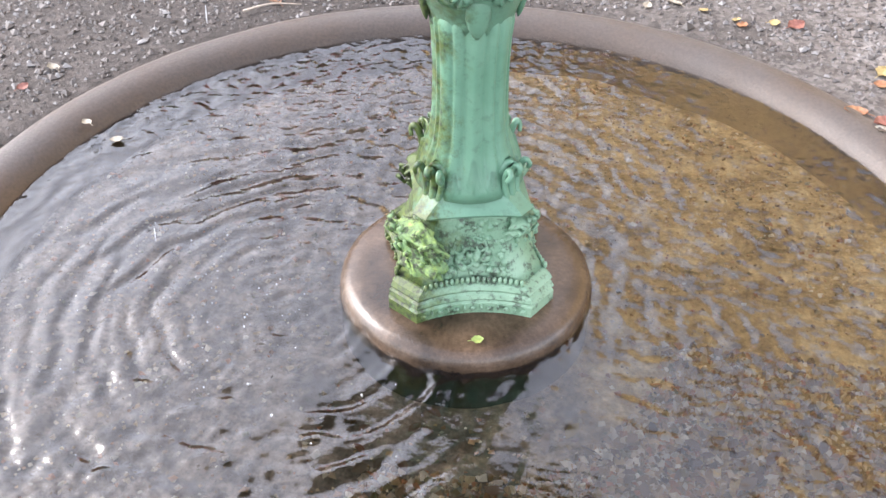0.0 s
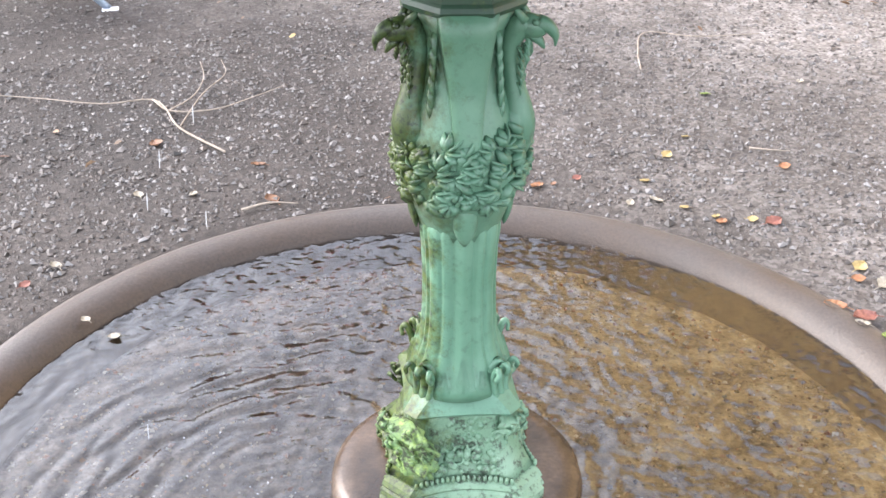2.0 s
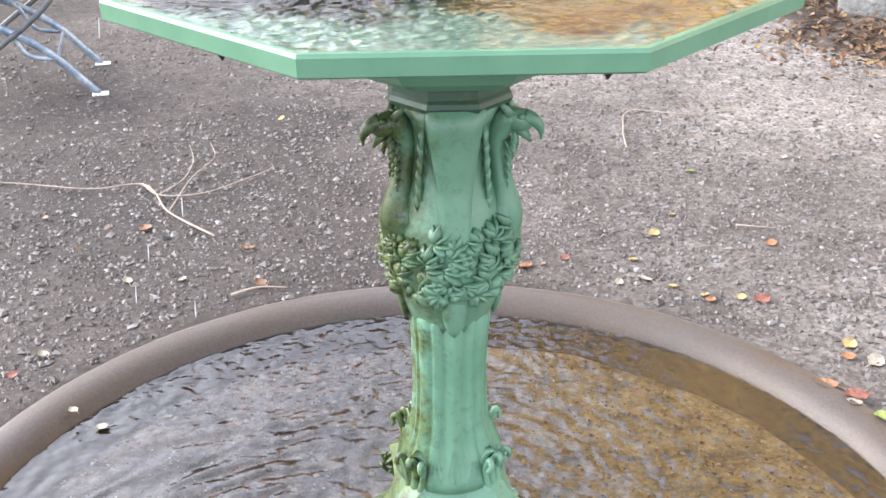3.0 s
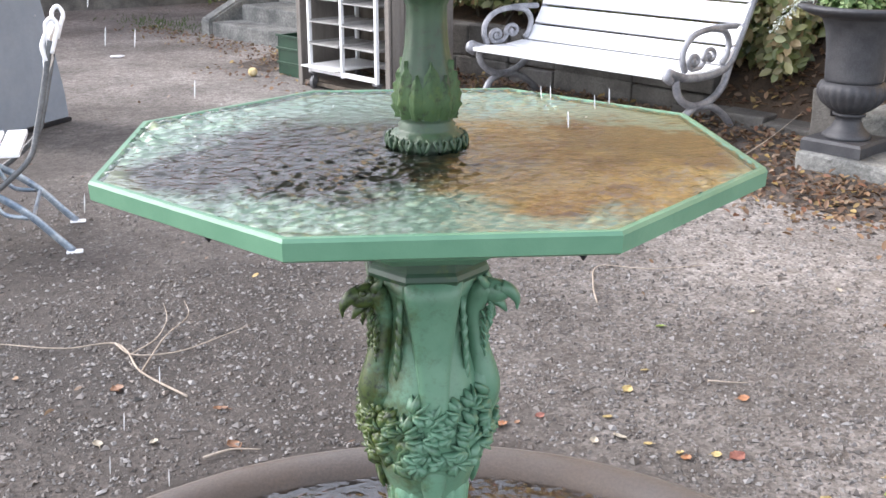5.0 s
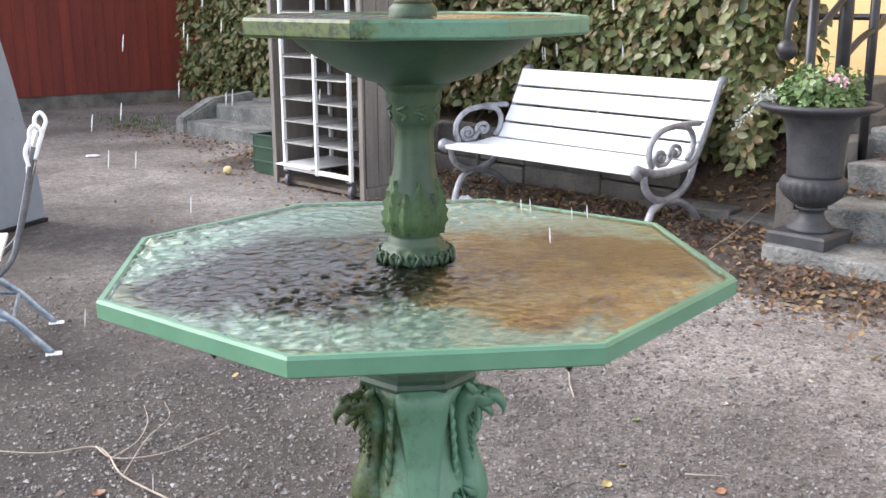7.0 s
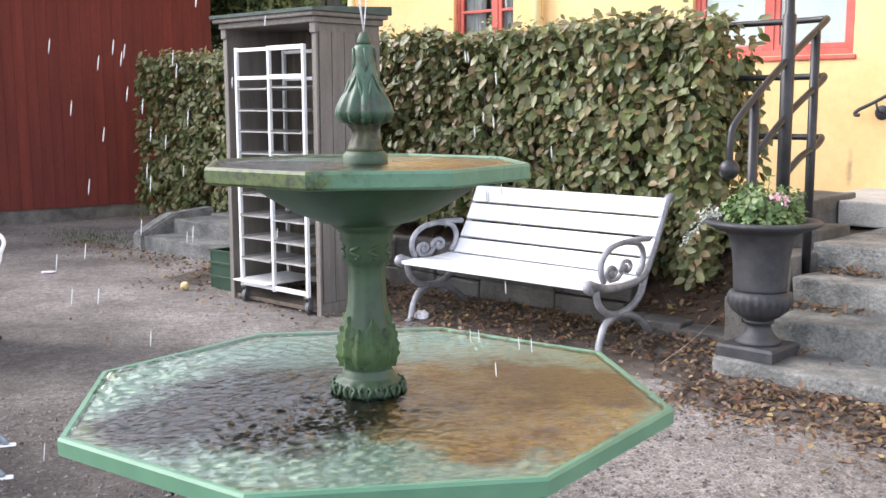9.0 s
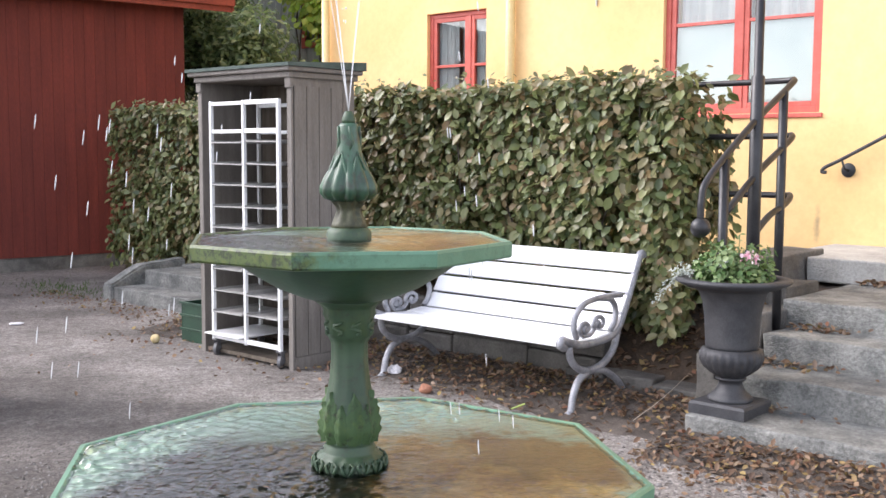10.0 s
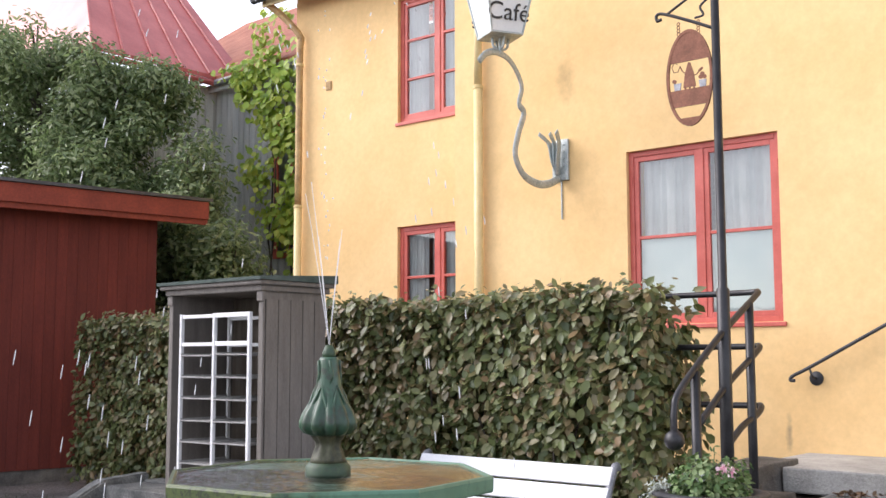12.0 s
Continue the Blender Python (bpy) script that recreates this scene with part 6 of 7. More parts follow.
part("side_gutter", tube(bmesh.new(), [(GU + 0.32, 9.4, 7.36), (GU + 0.32, GV - 0.32, 7.36)], 0.07, 8), M_REDROOF, wing, "dark red gutter")
bm = bmesh.new()
loft(bm, [[(x, GV - 0.35, 7.40), (x, GV - 0.35, 7.48), (x, GV + 4, 10.6), (x, GV + 4, 10.5)] for x in (GU - 4.0, -9.0)])
part("tile_roof", bm, M_TILE, wing, "clay tile roof")
bm = bmesh.new()
for i in range(13):
    for j in range(7):
        x, f = -9.3 - 0.32 * i, j / 13
        tube(bm, [(x, GV - 0.36 + 4.36 * f, 7.50 + 3.1 * f), (x, GV - 0.36 + 4.36 * (f + 0.077), 7.50 + 3.1 * (f + 0.07))], 0.07, 6, 0.5)
part("roof_tiles", bm, M_TILE, wing, kind="stuff")
bm = bmesh.new()
loft(bm, [[(GU + 0.38, y, 7.42), (GU + 0.38, y, 7.50), (GU - 3.8, yy, 11.6), (GU - 3.8, yy, 11.5)] for y, yy in ((9.3, 11.4), (GV + 0.6, GV + 0.8))])
part("sheet_roof", bm, M_REDROOF, wing, "red seamed sheet-metal roof")
for k in range(6):
    f = k / 5
    y0, y1 = 9.3 + (GV - 9.1) * f, 11.4 + (GV + 0.6 - 11.4) * f
    part("seam", tube(bmesh.new(), [(GU + 0.38, y0, 7.52), (GU - 3.8, y1, 11.62)], 0.03, 6), M_REDROOF, wing)
bm = bmesh.new()
loft(bm, [[(GU + 0.38, 9.3, 7.42), (GU + 0.38, 9.3, 7.5), (GU - 3.8, 11.4, 11.6)], [(GU - 8.0, 9.3, 7.42), (GU - 8.0, 9.3, 7.5), (GU - 4.8, 11.4, 11.6)]])
part("hip_roof", bm, M_REDROOF, wing, "red sheet-metal hip")
bm = bmesh.new()
for x0, x1 in ((GU + 2.0, GU + 2.9),):
    for a in (x0, x1):
        box(bm, a - 0.05, a + 0.05, GV - 0.07, GV - 0.03, 3.6, 6.4, 0.004)
    box(bm, x0 + 0.05, x1 - 0.05, GV - 0.07, GV - 0.03, 6.3, 6.4, 0.004)
    box(bm, x0 + 0.05, x1 - 0.05, GV - 0.07, GV - 0.03, 3.6, 3.7, 0.004)
    box(bm, (x0 + x1) / 2 - 0.03, (x0 + x1) / 2 + 0.03, GV - 0.065, GV - 0.03, 3.7, 6.3, 0.004)
part("window_frame", bm, M_REDWIN, wing, "dull red window frame")
mesh_part("window_pane", [(GU + 2.05, GV - 0.04, 3.7), (GU + 2.85, GV - 0.04, 3.7), (GU + 2.85, GV - 0.04, 6.3), (GU + 2.05, GV - 0.04, 6.3)], [(0, 1, 2, 3)], M_GLASS, wing)
tag(part("far_wall", B(-40, 40, 26, 26.4, -0.2, 5.0), M_GREYWOOD), "plain grey wall closing the yard far behind", "wall", YARD, kind="structure")

# ---- white bench ----
bench = thing("park_bench", "white slatted park bench with silver cast-iron ends", "bench", YARD @ pose(-4.18, 4.11, 0))
BL = 1.72
SLATS = [(0.075, 0.455, 0, 0.175), (0.262, 0.446, -2, 0.165), (0.44, 0.452, 5, 0.165), (0.610, 0.515, 48, 0.128), (0.695, 0.635, 57, 0.128), (0.765, 0.765, 61, 0.128), (0.828, 0.895, 65, 0.127)]
for y, z, ang, w in SLATS:
    bm = bmesh.new()
    box(bm, 0.02, BL - 0.02, -w / 2, w / 2, -0.014, 0.014, 0.006)
    part("slat", bm, M_WHITE, bench).matrix_local = pose(0, y, z, ang, 0, 0)


def bench_end():
    out = []
    seat = [(-0.005, 0.405), (-0.035, 0.43), (-0.02, 0.455), (0.02, 0.435), (0.10, 0.408), (0.22, 0.400), (0.33, 0.412), (0.405, 0.455), (0.455, 0.56), (0.500, 0.68), (0.545, 0.80), (0.575, 0.885), (0.60, 0.90), (0.605, 0.875)]
    out.append(("side_rail", [seat], 0.027))
    arm = [(0.43, 0.66), (0.36, 0.665), (0.25, 0.665), (0.14, 0.645), (0.075, 0.585), (0.062, 0.51), (0.085, 0.445)]
    inner = [(0.25, 0.665), (0.345, 0.64), (0.385, 0.575), (0.375, 0.50), (0.345, 0.455)]
    out.append(("armrest", [arm, inner], 0.020))
    s1 = spiral(0.145, 0.495, 0.045, 0.008, 250, -260)
    s2 = spiral(0.255, 0.510, 0.050, 0.010, 200, -250)
    out.append(("scroll", [s1, s2, [(0.13, 0.45), (0.19, 0.455), (0.225, 0.50)]], 0.015))
    out.append(("front_leg", [[(0.03, 0.405), (0.045, 0.33), (0.10, 0.265), (0.19, 0.235), (0.30, 0.262), (0.37, 0.33), (0.405, 0.44)], [(0.19, 0.235), (0.10, 0.195), (0.045, 0.11), (0.012, 0.02), (-0.015, 0.0)]], 0.024))
    out.append(("back_leg", [[(0.19, 0.235), (0.29, 0.212), (0.37, 0.14), (0.41, 0.05), (0.42, 0.0)]], 0.024))
    return out


for x in (0.03, BL - 0.03):
    for nm, lines, rad in bench_end():
        bm = bmesh.new()
        for ln in lines:
            pts = [(x, 0.03 + a * 1.47 + (0.06 * (0.236 - b) / 0.236 * (1 if a < 0.19 else 1.6) if b < 0.236 and nm.endswith("leg") else 0), b * 1.065) for a, b in ln]
            tube(bm, curve_pts(pts, 5) if len(pts) < 20 else pts, rad, 8, 1.0)
        if nm == "scroll":
            blob(bm, ell(x, 0.243, 0.527, 0.014, 0.016, 0.016), 8, 6)
            blob(bm, ell(x, 0.405, 0.543, 0.014, 0.017, 0.017), 8, 6)
        if nm == "front_leg":
            blob(bm, ell(x, 0.309, 0.251, 0.026, 0.045, 0.024), 8, 6)
            blob(bm, ell(x, 0.09, 0.012, 0.026, 0.035, 0.014), 8, 6)
        if nm == "back_leg":
            blob(bm, ell(x, 0.745, 0.018, 0.03, 0.04, 0.02), 8, 6)
        part(nm, bm, M_SILVER, bench, smooth=True)

# ---- grey cabinet and tray rack ----
CW, CD, CH = 1.12, 0.62, 2.20
cab = thing("cupboard", "tall grey-brown board cupboard with an open front", "cupboard", YARD @ pose(-5.90, 3.90, 0))
for x0, x1 in ((0, 0.03), (CW - 0.03, CW)):
    part("side_panel", B(x0, x1, 0.0, CD, 0.02, CH), M_CABINET, cab)
    for i in range(5):
        y = 0.012 + i * 0.121
        s = 1 if x1 == CW else -1
        xo = CW if s > 0 else 0
        part("board", B(min(xo, xo + 0.014 * s), max(xo, xo + 0.014 * s), y, y + 0.114, 0.10, CH - 0.09), M_CABINET, cab)
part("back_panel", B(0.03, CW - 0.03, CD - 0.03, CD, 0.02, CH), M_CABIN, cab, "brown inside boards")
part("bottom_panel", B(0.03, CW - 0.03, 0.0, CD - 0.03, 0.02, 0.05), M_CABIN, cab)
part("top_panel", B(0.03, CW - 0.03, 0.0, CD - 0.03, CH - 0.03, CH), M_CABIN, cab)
for x in (-0.015, CW - 0.035):
    part("corner_post", B(x, x + 0.05, -0.02, 0.0, 0.0, CH - 0.10, bevel=0.004), M_CABINET, cab)
    part("capital", B(x - 0.008, x + 0.058, -0.035, -0.002, CH - 0.105, CH - 0.03, bevel=0.006), M_CABINET, cab)
part("skirting", B(CW, CW + 0.022, 0.0, CD, 0.0, 0.095, bevel=0.004), M_CABINET, cab)
bm = bmesh.new()
box(bm, -0.03, CW + 0.03, -0.05, CD + 0.02, CH - 0.03, CH + 0.015, 0.008)
box(bm, -0.065, CW + 0.065, -0.085, CD + 0.04, CH + 0.015, CH + 0.05, 0.01)
part("cornice", bm, M_CABINET, cab, "stepped cornice")
bm = bmesh.new()
loft(bm, [[(x, -0.10, CH + 0.05), (x, -0.10, CH + 0.075), (x, CD + 0.06, CH + 0.115), (x, CD + 0.06, CH + 0.05)] for x in (-0.08, CW + 0.08)])
part("roof", bm, M_FELT, cab, "dark green felt roof")

rack = thing("tray_rack", "white steel tray rack on casters", "rack", YARD @ pose(-5.735, 3.85, 0))
RW, RD = 0.86, 0.50
for x in (0.0, RW / 2 - 0.016, RW - 0.032):
    for y in (0.0, RD - 0.032):
        part("upright", B(x + 0.003, x + 0.029, y, y + 0.029, 0.13, 2.02, bevel=0.003), M_RACK, rack)
for z in (0.14, 1.77, 1.985):
    for y in (0.003, RD - 0.029):
        part("crossbar", B(0.032, RW / 2 - 0.016, y, y + 0.026, z, z + 0.028, bevel=0.003), M_RACK, rack)
        part("crossbar", B(RW / 2 + 0.016, RW - 0.032, y, y + 0.026, z, z + 0.035, bevel=0.003), M_RACK, rack)
part("bottom_tray", B(-0.03, RW / 2 - 0.02, -0.05, RD, 0.178, 0.19, bevel=0.003), M_RACK, rack)
rr = random.Random(31)
for side in (0, 1):
    for i in range(9):
        z = 0.36 + 0.167 * i
        x0 = 0.034 if side == 0 else RW / 2 + 0.018
        x1 = x0 + RW / 2 - 0.052
        y0 = rr.uniform(-0.012, 0.01)
        bm = bmesh.new()
        box(bm, x0, x1, y0, y0 + RD - 0.05, z, z + 0.006, 0.001)
        box(bm, x0, x1, y0, y0 + 0.008, z, z + 0.011, 0.001)
        box(bm, x0, x0 + 0.008, y0, y0 + RD - 0.05, z, z + 0.022, 0.001)
        box(bm, x1 - 0.008, x1, y0, y0 + RD - 0.05, z, z + 0.022, 0.001)
        part("tray", bm, M_TRAY, rack).matrix_local = pose(0, 0, rr.uniform(-0.008, 0.008), 0, rr.uniform(-0.6, 0.6), 0)
for x in (0.03, RW - 0.03):
    for y in (0.03, RD - 0.03):
        bm = bmesh.new()
        bmesh.ops.create_cone(bm, cap_ends=True, segments=18, radius1=0.05, radius2=0.05, depth=0.026, matrix=pose(x, y, 0.05, 0, 90, 25))
        c = part("caster", bm, M_RUBBER, rack)
        bm = bmesh.new()
        for s in (-1, 1):
            box(bm, x + 0.02 * s - 0.002, x + 0.02 * s + 0.002, y - 0.018, y + 0.018, 0.04, 0.13)
        box(bm, x - 0.03, x + 0.03, y - 0.03, y + 0.03, 0.122, 0.135)
        part("fork", bm, M_RUBBER, c)

crate = thing("crate", "dark green plastic box on the gravel", "box", YARD @ pose(-6.45, 4.05, 0))
for a in ((0, 0.02, 0, 0.4), (0.40, 0.42, 0, 0.4), (0.021, 0.399, 0, 0.02), (0.021, 0.399, 0.38, 0.40)):
    part("side_wall", B(*a, 0.0, 0.34, bevel=0.004), M_BIN, crate)
part("floor_plate", B(0.02, 0.40, 0.02, 0.38, 0.0, 0.015), M_BIN, crate)
for z in (0.10, 0.22, 0.325):
    part("rib", B(-0.012, 0.432, -0.012, -0.001, z, z + 0.02, bevel=0.003), M_BIN, crate)
bm = bmesh.new()
bmesh.ops.create_uvsphere(bm, u_segments=18, v_segments=12, radius=0.040)
for v in bm.verts:
    rr_ = math.hypot(v.co.x, v.co.y)
    v.co.z -= 0.014 * math.exp(-(rr_ / 0.014) ** 2) * (1 if v.co.z > 0 else -1)
apple = part("apple", bm, M_APPLE, None, smooth=True)
tag(apple, "yellow windfall apple lying on the gravel", "apple", pose(-1.512, 7.39, 0.039, 25, 0, 0))

# ---- urn with flowers ----
urn = thing("garden_urn", "charcoal cast-iron urn planted with flowers", "urn", pose(2.235, 4.01, 0.168, 0, 0, -48))
part("plinth", lathe([(0.24, 0.0), (0.24, 0.055), (0.225, 0.07)], 4, lambda a, z, r: r), M_URN, urn, "square iron plinth").matrix_local = pose(0, 0, 0, 0, 0, 45)
part("foot", lathe([(0.125, 0.068), (0.128, 0.085), (0.112, 0.10), (0.085, 0.125), (0.068, 0.16), (0.066, 0.185), (0.085, 0.19), (0.086, 0.203), (0.07, 0.21)], 32), M_URN, urn, smooth=True)
part("lobed_bowl", lathe([(0.07, 0.205), (0.11, 0.225), (0.15, 0.262), (0.172, 0.305), (0.176, 0.34), (0.165, 0.365), (0.15, 0.372)], 96, lambda a, z, r: r * (1 + 0.085 * (abs(math.sin(12 * a)) ** 0.8 - 0.4) * math.sin(max(0, min(1, (z - 0.21) / 0.155)) * math.pi))), M_URN, urn, "gadrooned bowl", True)
part("body", lathe([(0.146, 0.37), (0.147, 0.39), (0.150, 0.45), (0.155, 0.54), (0.168, 0.63), (0.19, 0.69), (0.225, 0.715)], 48, cap1=False), M_URN, urn, "tall flared body", True)
part("lip", lathe([(0.20, 0.705), (0.255, 0.718), (0.295, 0.735), (0.322, 0.752), (0.320, 0.766), (0.298, 0.772), (0.25, 0.768), (0.235, 0.75), (0.20, 0.745)], 72, lambda a, z, r: r * (1 + 0.008 * math.sin(36 * a) * (0.73 < z < 0.77)), cap0=False), M_URN, urn, "wide beaded lip", True)
part("soil", lathe([(0.24, 0.742), (0.15, 0.75), (0.01, 0.755)], 24, cap0=False), M_SOIL, urn)

# ---- leaves: many small folded blades as one mesh ----
def leaf_cloud(name, pos, normal, size, material, parent=None, label="", droop=0.3, seed=1, slim=0.55, kind="stuff"):
    """Pointed leaves, each folded along its midrib, lying roughly across the given normals."""
    g = np.random.default_rng(seed)
    n = len(pos)
    nrm = normal + g.normal(0, 0.45, (n, 3))
    nrm /= np.linalg.norm(nrm, axis=1)[:, None]
    ref = g.normal(0, 1, (n, 3)) + np.array([0, 0, -droop * 3])
    d = ref - nrm * (ref * nrm).sum(1)[:, None]
    d /= np.linalg.norm(d, axis=1)[:, None] + 1e-9
    w = np.cross(nrm, d)
    L = (size * g.uniform(0.7, 1.3, n))[:, None]
    W = L * slim
    cup = nrm * L * g.uniform(0.04, 0.16, n)[:, None]
    curl = nrm * L * g.normal(0, 0.10, n)[:, None]
    m1, m2, tip = pos + d * L * 0.28, pos + d * L * 0.64 + curl * 0.4, pos + d * L + curl
    rows = [pos, m1 + w * W * 0.40 + cup, m1 - w * W * 0.40 + cup, m2 + w * W * 0.43 + cup, m2 - w * W * 0.43 + cup, tip, m1, m2]
    v = np.stack(rows, 1).reshape(-1, 3)
    k = 8 * np.arange(n)[:, None]
    f = np.concatenate([k + np.array([q]) for q in ((0, 1, 6), (0, 6, 2), (6, 1, 3), (6, 3, 7), (6, 7, 4), (6, 4, 2), (7, 3, 5), (7, 5, 4))], 0)
    return mesh_part(name, v.tolist(), f.tolist(), material, parent, label, smooth=True, kind=kind)


def bumpy(p, k=1.6, seed=0.0):
    return np.array([noise.noise((q[0] * k + seed, q[1] * k, q[2] * k)) for q in p])


def build_hedge(label, u0, u1, v0, v1, z0, z1, count, seed, overhang=0.0):
    """A clipped hedge: leaves dense on the outside, thinner inside, on a frame of twigs."""
    g = np.random.default_rng(seed)
    h = thing("hedge", label, "hedge", YARD, "clipped hedges")
    areas = np.array([(u1 - u0) * (z1 - z0) * 1.6, (u1 - u0) * (v1 - v0) * 1.2, (v1 - v0) * (z1 - z0) * 1.6, (v1 - v0) * (z1 - z0) * 1.2, (u1 - u0) * (z1 - z0) * 0.35])
    face = g.choice(5, count, p=areas / areas.sum())
    s, t = g.uniform(0, 1, count), g.uniform(0, 1, count)
    depth = np.abs(g.normal(0, 0.10, count))
    U, V, Z = u0 + (u1 - u0) * s, v0 + (v1 - v0) * t, z0 + (z1 - z0) * t
    P = np.zeros((count, 3))
    N = np.zeros((count, 3))
    for k, (fu, fv, fz, nn) in enumerate([(U, v0 + depth, Z, (0, -1, 0.45)), (U, V, z1 - depth, (0, -0.2, 1)), (u1 - depth, v0 + (v1 - v0) * s, Z, (1, -0.2, 0.4)), (u0 + depth, v0 + (v1 - v0) * s, Z, (-1, -0.2, 0.4)), (U, v1 - depth, Z, (0, 1, 0.4))]):
        m = face == k
        P[m] = np.stack([fu, fv, fz], 1)[m]
        N[m] = nn
    out = bumpy(P, 1.5, seed) * 0.10 + bumpy(P, 5, seed + 3) * 0.05
    P += N / np.linalg.norm(N, axis=1)[:, None] * out[:, None]
    if overhang:
        low = np.clip((z0 + 0.9 - P[:, 2]) / 0.9, 0, 1)
        P[:, 0] -= overhang * low * (P[:, 0] - u0) / (u1 - u0)
    keep = g.uniform(0, 1, count) < np.clip(0.80 + 1.3 * bumpy(P, 2.3, seed + 9) + 0.5 * bumpy(P, 6.0, seed + 4), 0.12, 1)
    leaf_cloud("leaves", P[keep], N[keep], 0.086, M_HEDGE, h, seed=seed, slim=0.66, droop=0.35)
    n2 = int(count * 0.45)
    core = np.stack([g.uniform(u0 + 0.12, u1 - 0.12, n2), g.uniform(v0 + 0.14, v1 - 0.12, n2), g.uniform(z0, z1 - 0.12, n2)], 1)
    leaf_cloud("inner_leaves", core, np.tile([0, -1, 0.3], (n2, 1)).astype(float), 0.085, M_HEDGE, h, seed=seed + 1, slim=0.7)
    r = random.Random(seed)
    bm = bmesh.new()
    for i in range(int((u1 - u0) * 11)):
        x, y = r.uniform(u0 + 0.1, u1 - 0.1), r.uniform(v0 + 0.15, v1 - 0.1)
        pts = [(x, y, z0 - 0.35)]
        for k in range(5):
            pts.append((pts[-1][0] + r.gauss(0, 0.08), min(v1, max(v0 + 0.04, pts[-1][1] + r.gauss(-0.02, 0.06))), pts[-1][2] + (z1 - z0 + 0.2) / 5))
        tube(bm, pts, [0.016, 0.013, 0.010, 0.008, 0.005, 0.003], 5)
    part("branchwork", bm, M_BARK, h, kind="stuff")
    shoots = []
    for i in range(int((u1 - u0) * 12)):
        x, y = r.uniform(u0, u1), r.uniform(v0, v1)
        for k in range(4):
            shoots.append((x + r.gauss(0, 0.02), y + r.gauss(0, 0.02), z1 + 0.03 * k + r.uniform(-0.03, 0.03)))
    leaf_cloud("shoot_tuft", np.array(shoots), np.tile([0.2, -0.6, 0.8], (len(shoots), 1)), 0.055, M_HEDGE, h, seed=seed + 2)


build_hedge("clipped green hornbeam hedge with some brown leaves", -6.4, -2.27, 5.14, 5.85, 0.62, 2.15, 19000, 5, 0.0)
build_hedge("clipped green hornbeam hedge beside the side steps", -11.0, -8.0, 6.08, 6.8, 0.12, 2.16, 12000, 8, 0.0)
g = np.random.default_rng(77)
n = 1500
P = np.stack([g.uniform(-3.1, -2.25, n), g.uniform(5.10, 5.4, n), g.uniform(0.42, 0.9, n)], 1)
P[:, 1] += 0.12 * np.sin(P[:, 0] * 9)
sk = thing("hedge_skirt", "low hanging hedge shoots over the soil bank", "hedge shoots", YARD)
leaf_cloud("leaves", P, np.tile([0.3, -1, 0.3], (n, 1)), 0.085, M_HEDGE, sk, seed=78, slim=0.6)


def build_tree(label, x, y, h, spread, leaves, seed, low=0.3, size=0.12):
    """A leafy tree: tapered trunk, forking limbs, and clumps of small leaves round the twigs."""
    r = random.Random(seed)
    t = thing("tree", label, "tree", pose(x, y, 0), "trees behind the shed")
    trunk = [(0, 0, -0.1)]
    for k in range(6):
        trunk.append((trunk[-1][0] + r.gauss(0, 0.12), trunk[-1][1] + r.gauss(0, 0.12), h * 0.85 * (k + 1) / 6))
    bm = bmesh.new()
    tube(bm, trunk, [0.17, 0.15, 0.13, 0.10, 0.07, 0.045, 0.02], 9)
    tips = []
    for i in range(46):
        f = r.uniform(low, 1.0)
        k = min(5, int(f * 6))
        a = Vector(trunk[k]).lerp(Vector(trunk[k + 1]), f * 6 - k)
        ang = r.uniform(0, 6.283)
        reach = spread * (0.5 + 0.5 * math.sin(math.pi * min(1, 0.25 + f * 0.7))) * r.uniform(0.6, 1.05)
        b = a + Vector((math.cos(ang) * reach * 0.5, math.sin(ang) * reach * 0.5, r.uniform(0.2, 0.7)))
        c = a + Vector((math.cos(ang) * reach, math.sin(ang) * reach, r.uniform(0.1, 1.0)))
        tube(bm, curve_pts([a, b, c], 4), [0.035 - 0.0035 * q for q in range(9)], 5)
        tips += [b.lerp(c, q) for q in (0.1, 0.45, 0.8, 1.0)] + [a.lerp(b, 0.7)]
    part("trunk", bm, M_BARK, t, "bark-covered trunk and limbs")
    g = np.random.default_rng(seed)
    tips = np.array([tuple(p) for p in tips])
    pick = g.integers(0, len(tips), leaves)
    off = g.normal(0, 1, (leaves, 3))
    off *= (g.uniform(0, 1, leaves) ** 0.5 * 0.52 / (np.linalg.norm(off, axis=1) + 1e-6))[:, None]
    P = tips[pick] + off * np.array([1, 1, 0.75])
    N = off / (np.linalg.norm(off, axis=1)[:, None] + 1e-6) + np.array([0, 0, 0.6])
    leaf_cloud("crown", P, N, size, M_TREELEAF, t, "dense crown of narrow leaves", seed=seed, slim=0.42, droop=0.2)


def yard_xy(u, v):
    p = YARD @ Vector((u, v, 0))
    return p.x, p.y


for u, v, h, s, n, seed in ((-15.3, 9.2, 7.6, 1.5, 32000, 3), (-17.2, 9.0, 8.6, 1.8, 34000, 14), (-13.75, 9.5, 5.3, 0.95, 16000, 25), (-12.7, 9.4, 3.5, 0.6, 7000, 91), (-19.5, 8.6, 9.4, 2.0, 26000, 36), (-18.0, 9.9, 9.8, 1.5, 8000, 81)):
    build_tree("dark green bushy tree behind the shed roof", *yard_xy(u, v), h, s, n, seed)
for u, v, h, s, n, seed in ((-24, -6, 6.5, 2.6, 6000, 47), (-20, -14, 7, 3.0, 6000, 58)):
    build_tree("tall leafy tree at the edge of the yard", *yard_xy(u, v), h, s, n, seed, 0.3, 0.22)

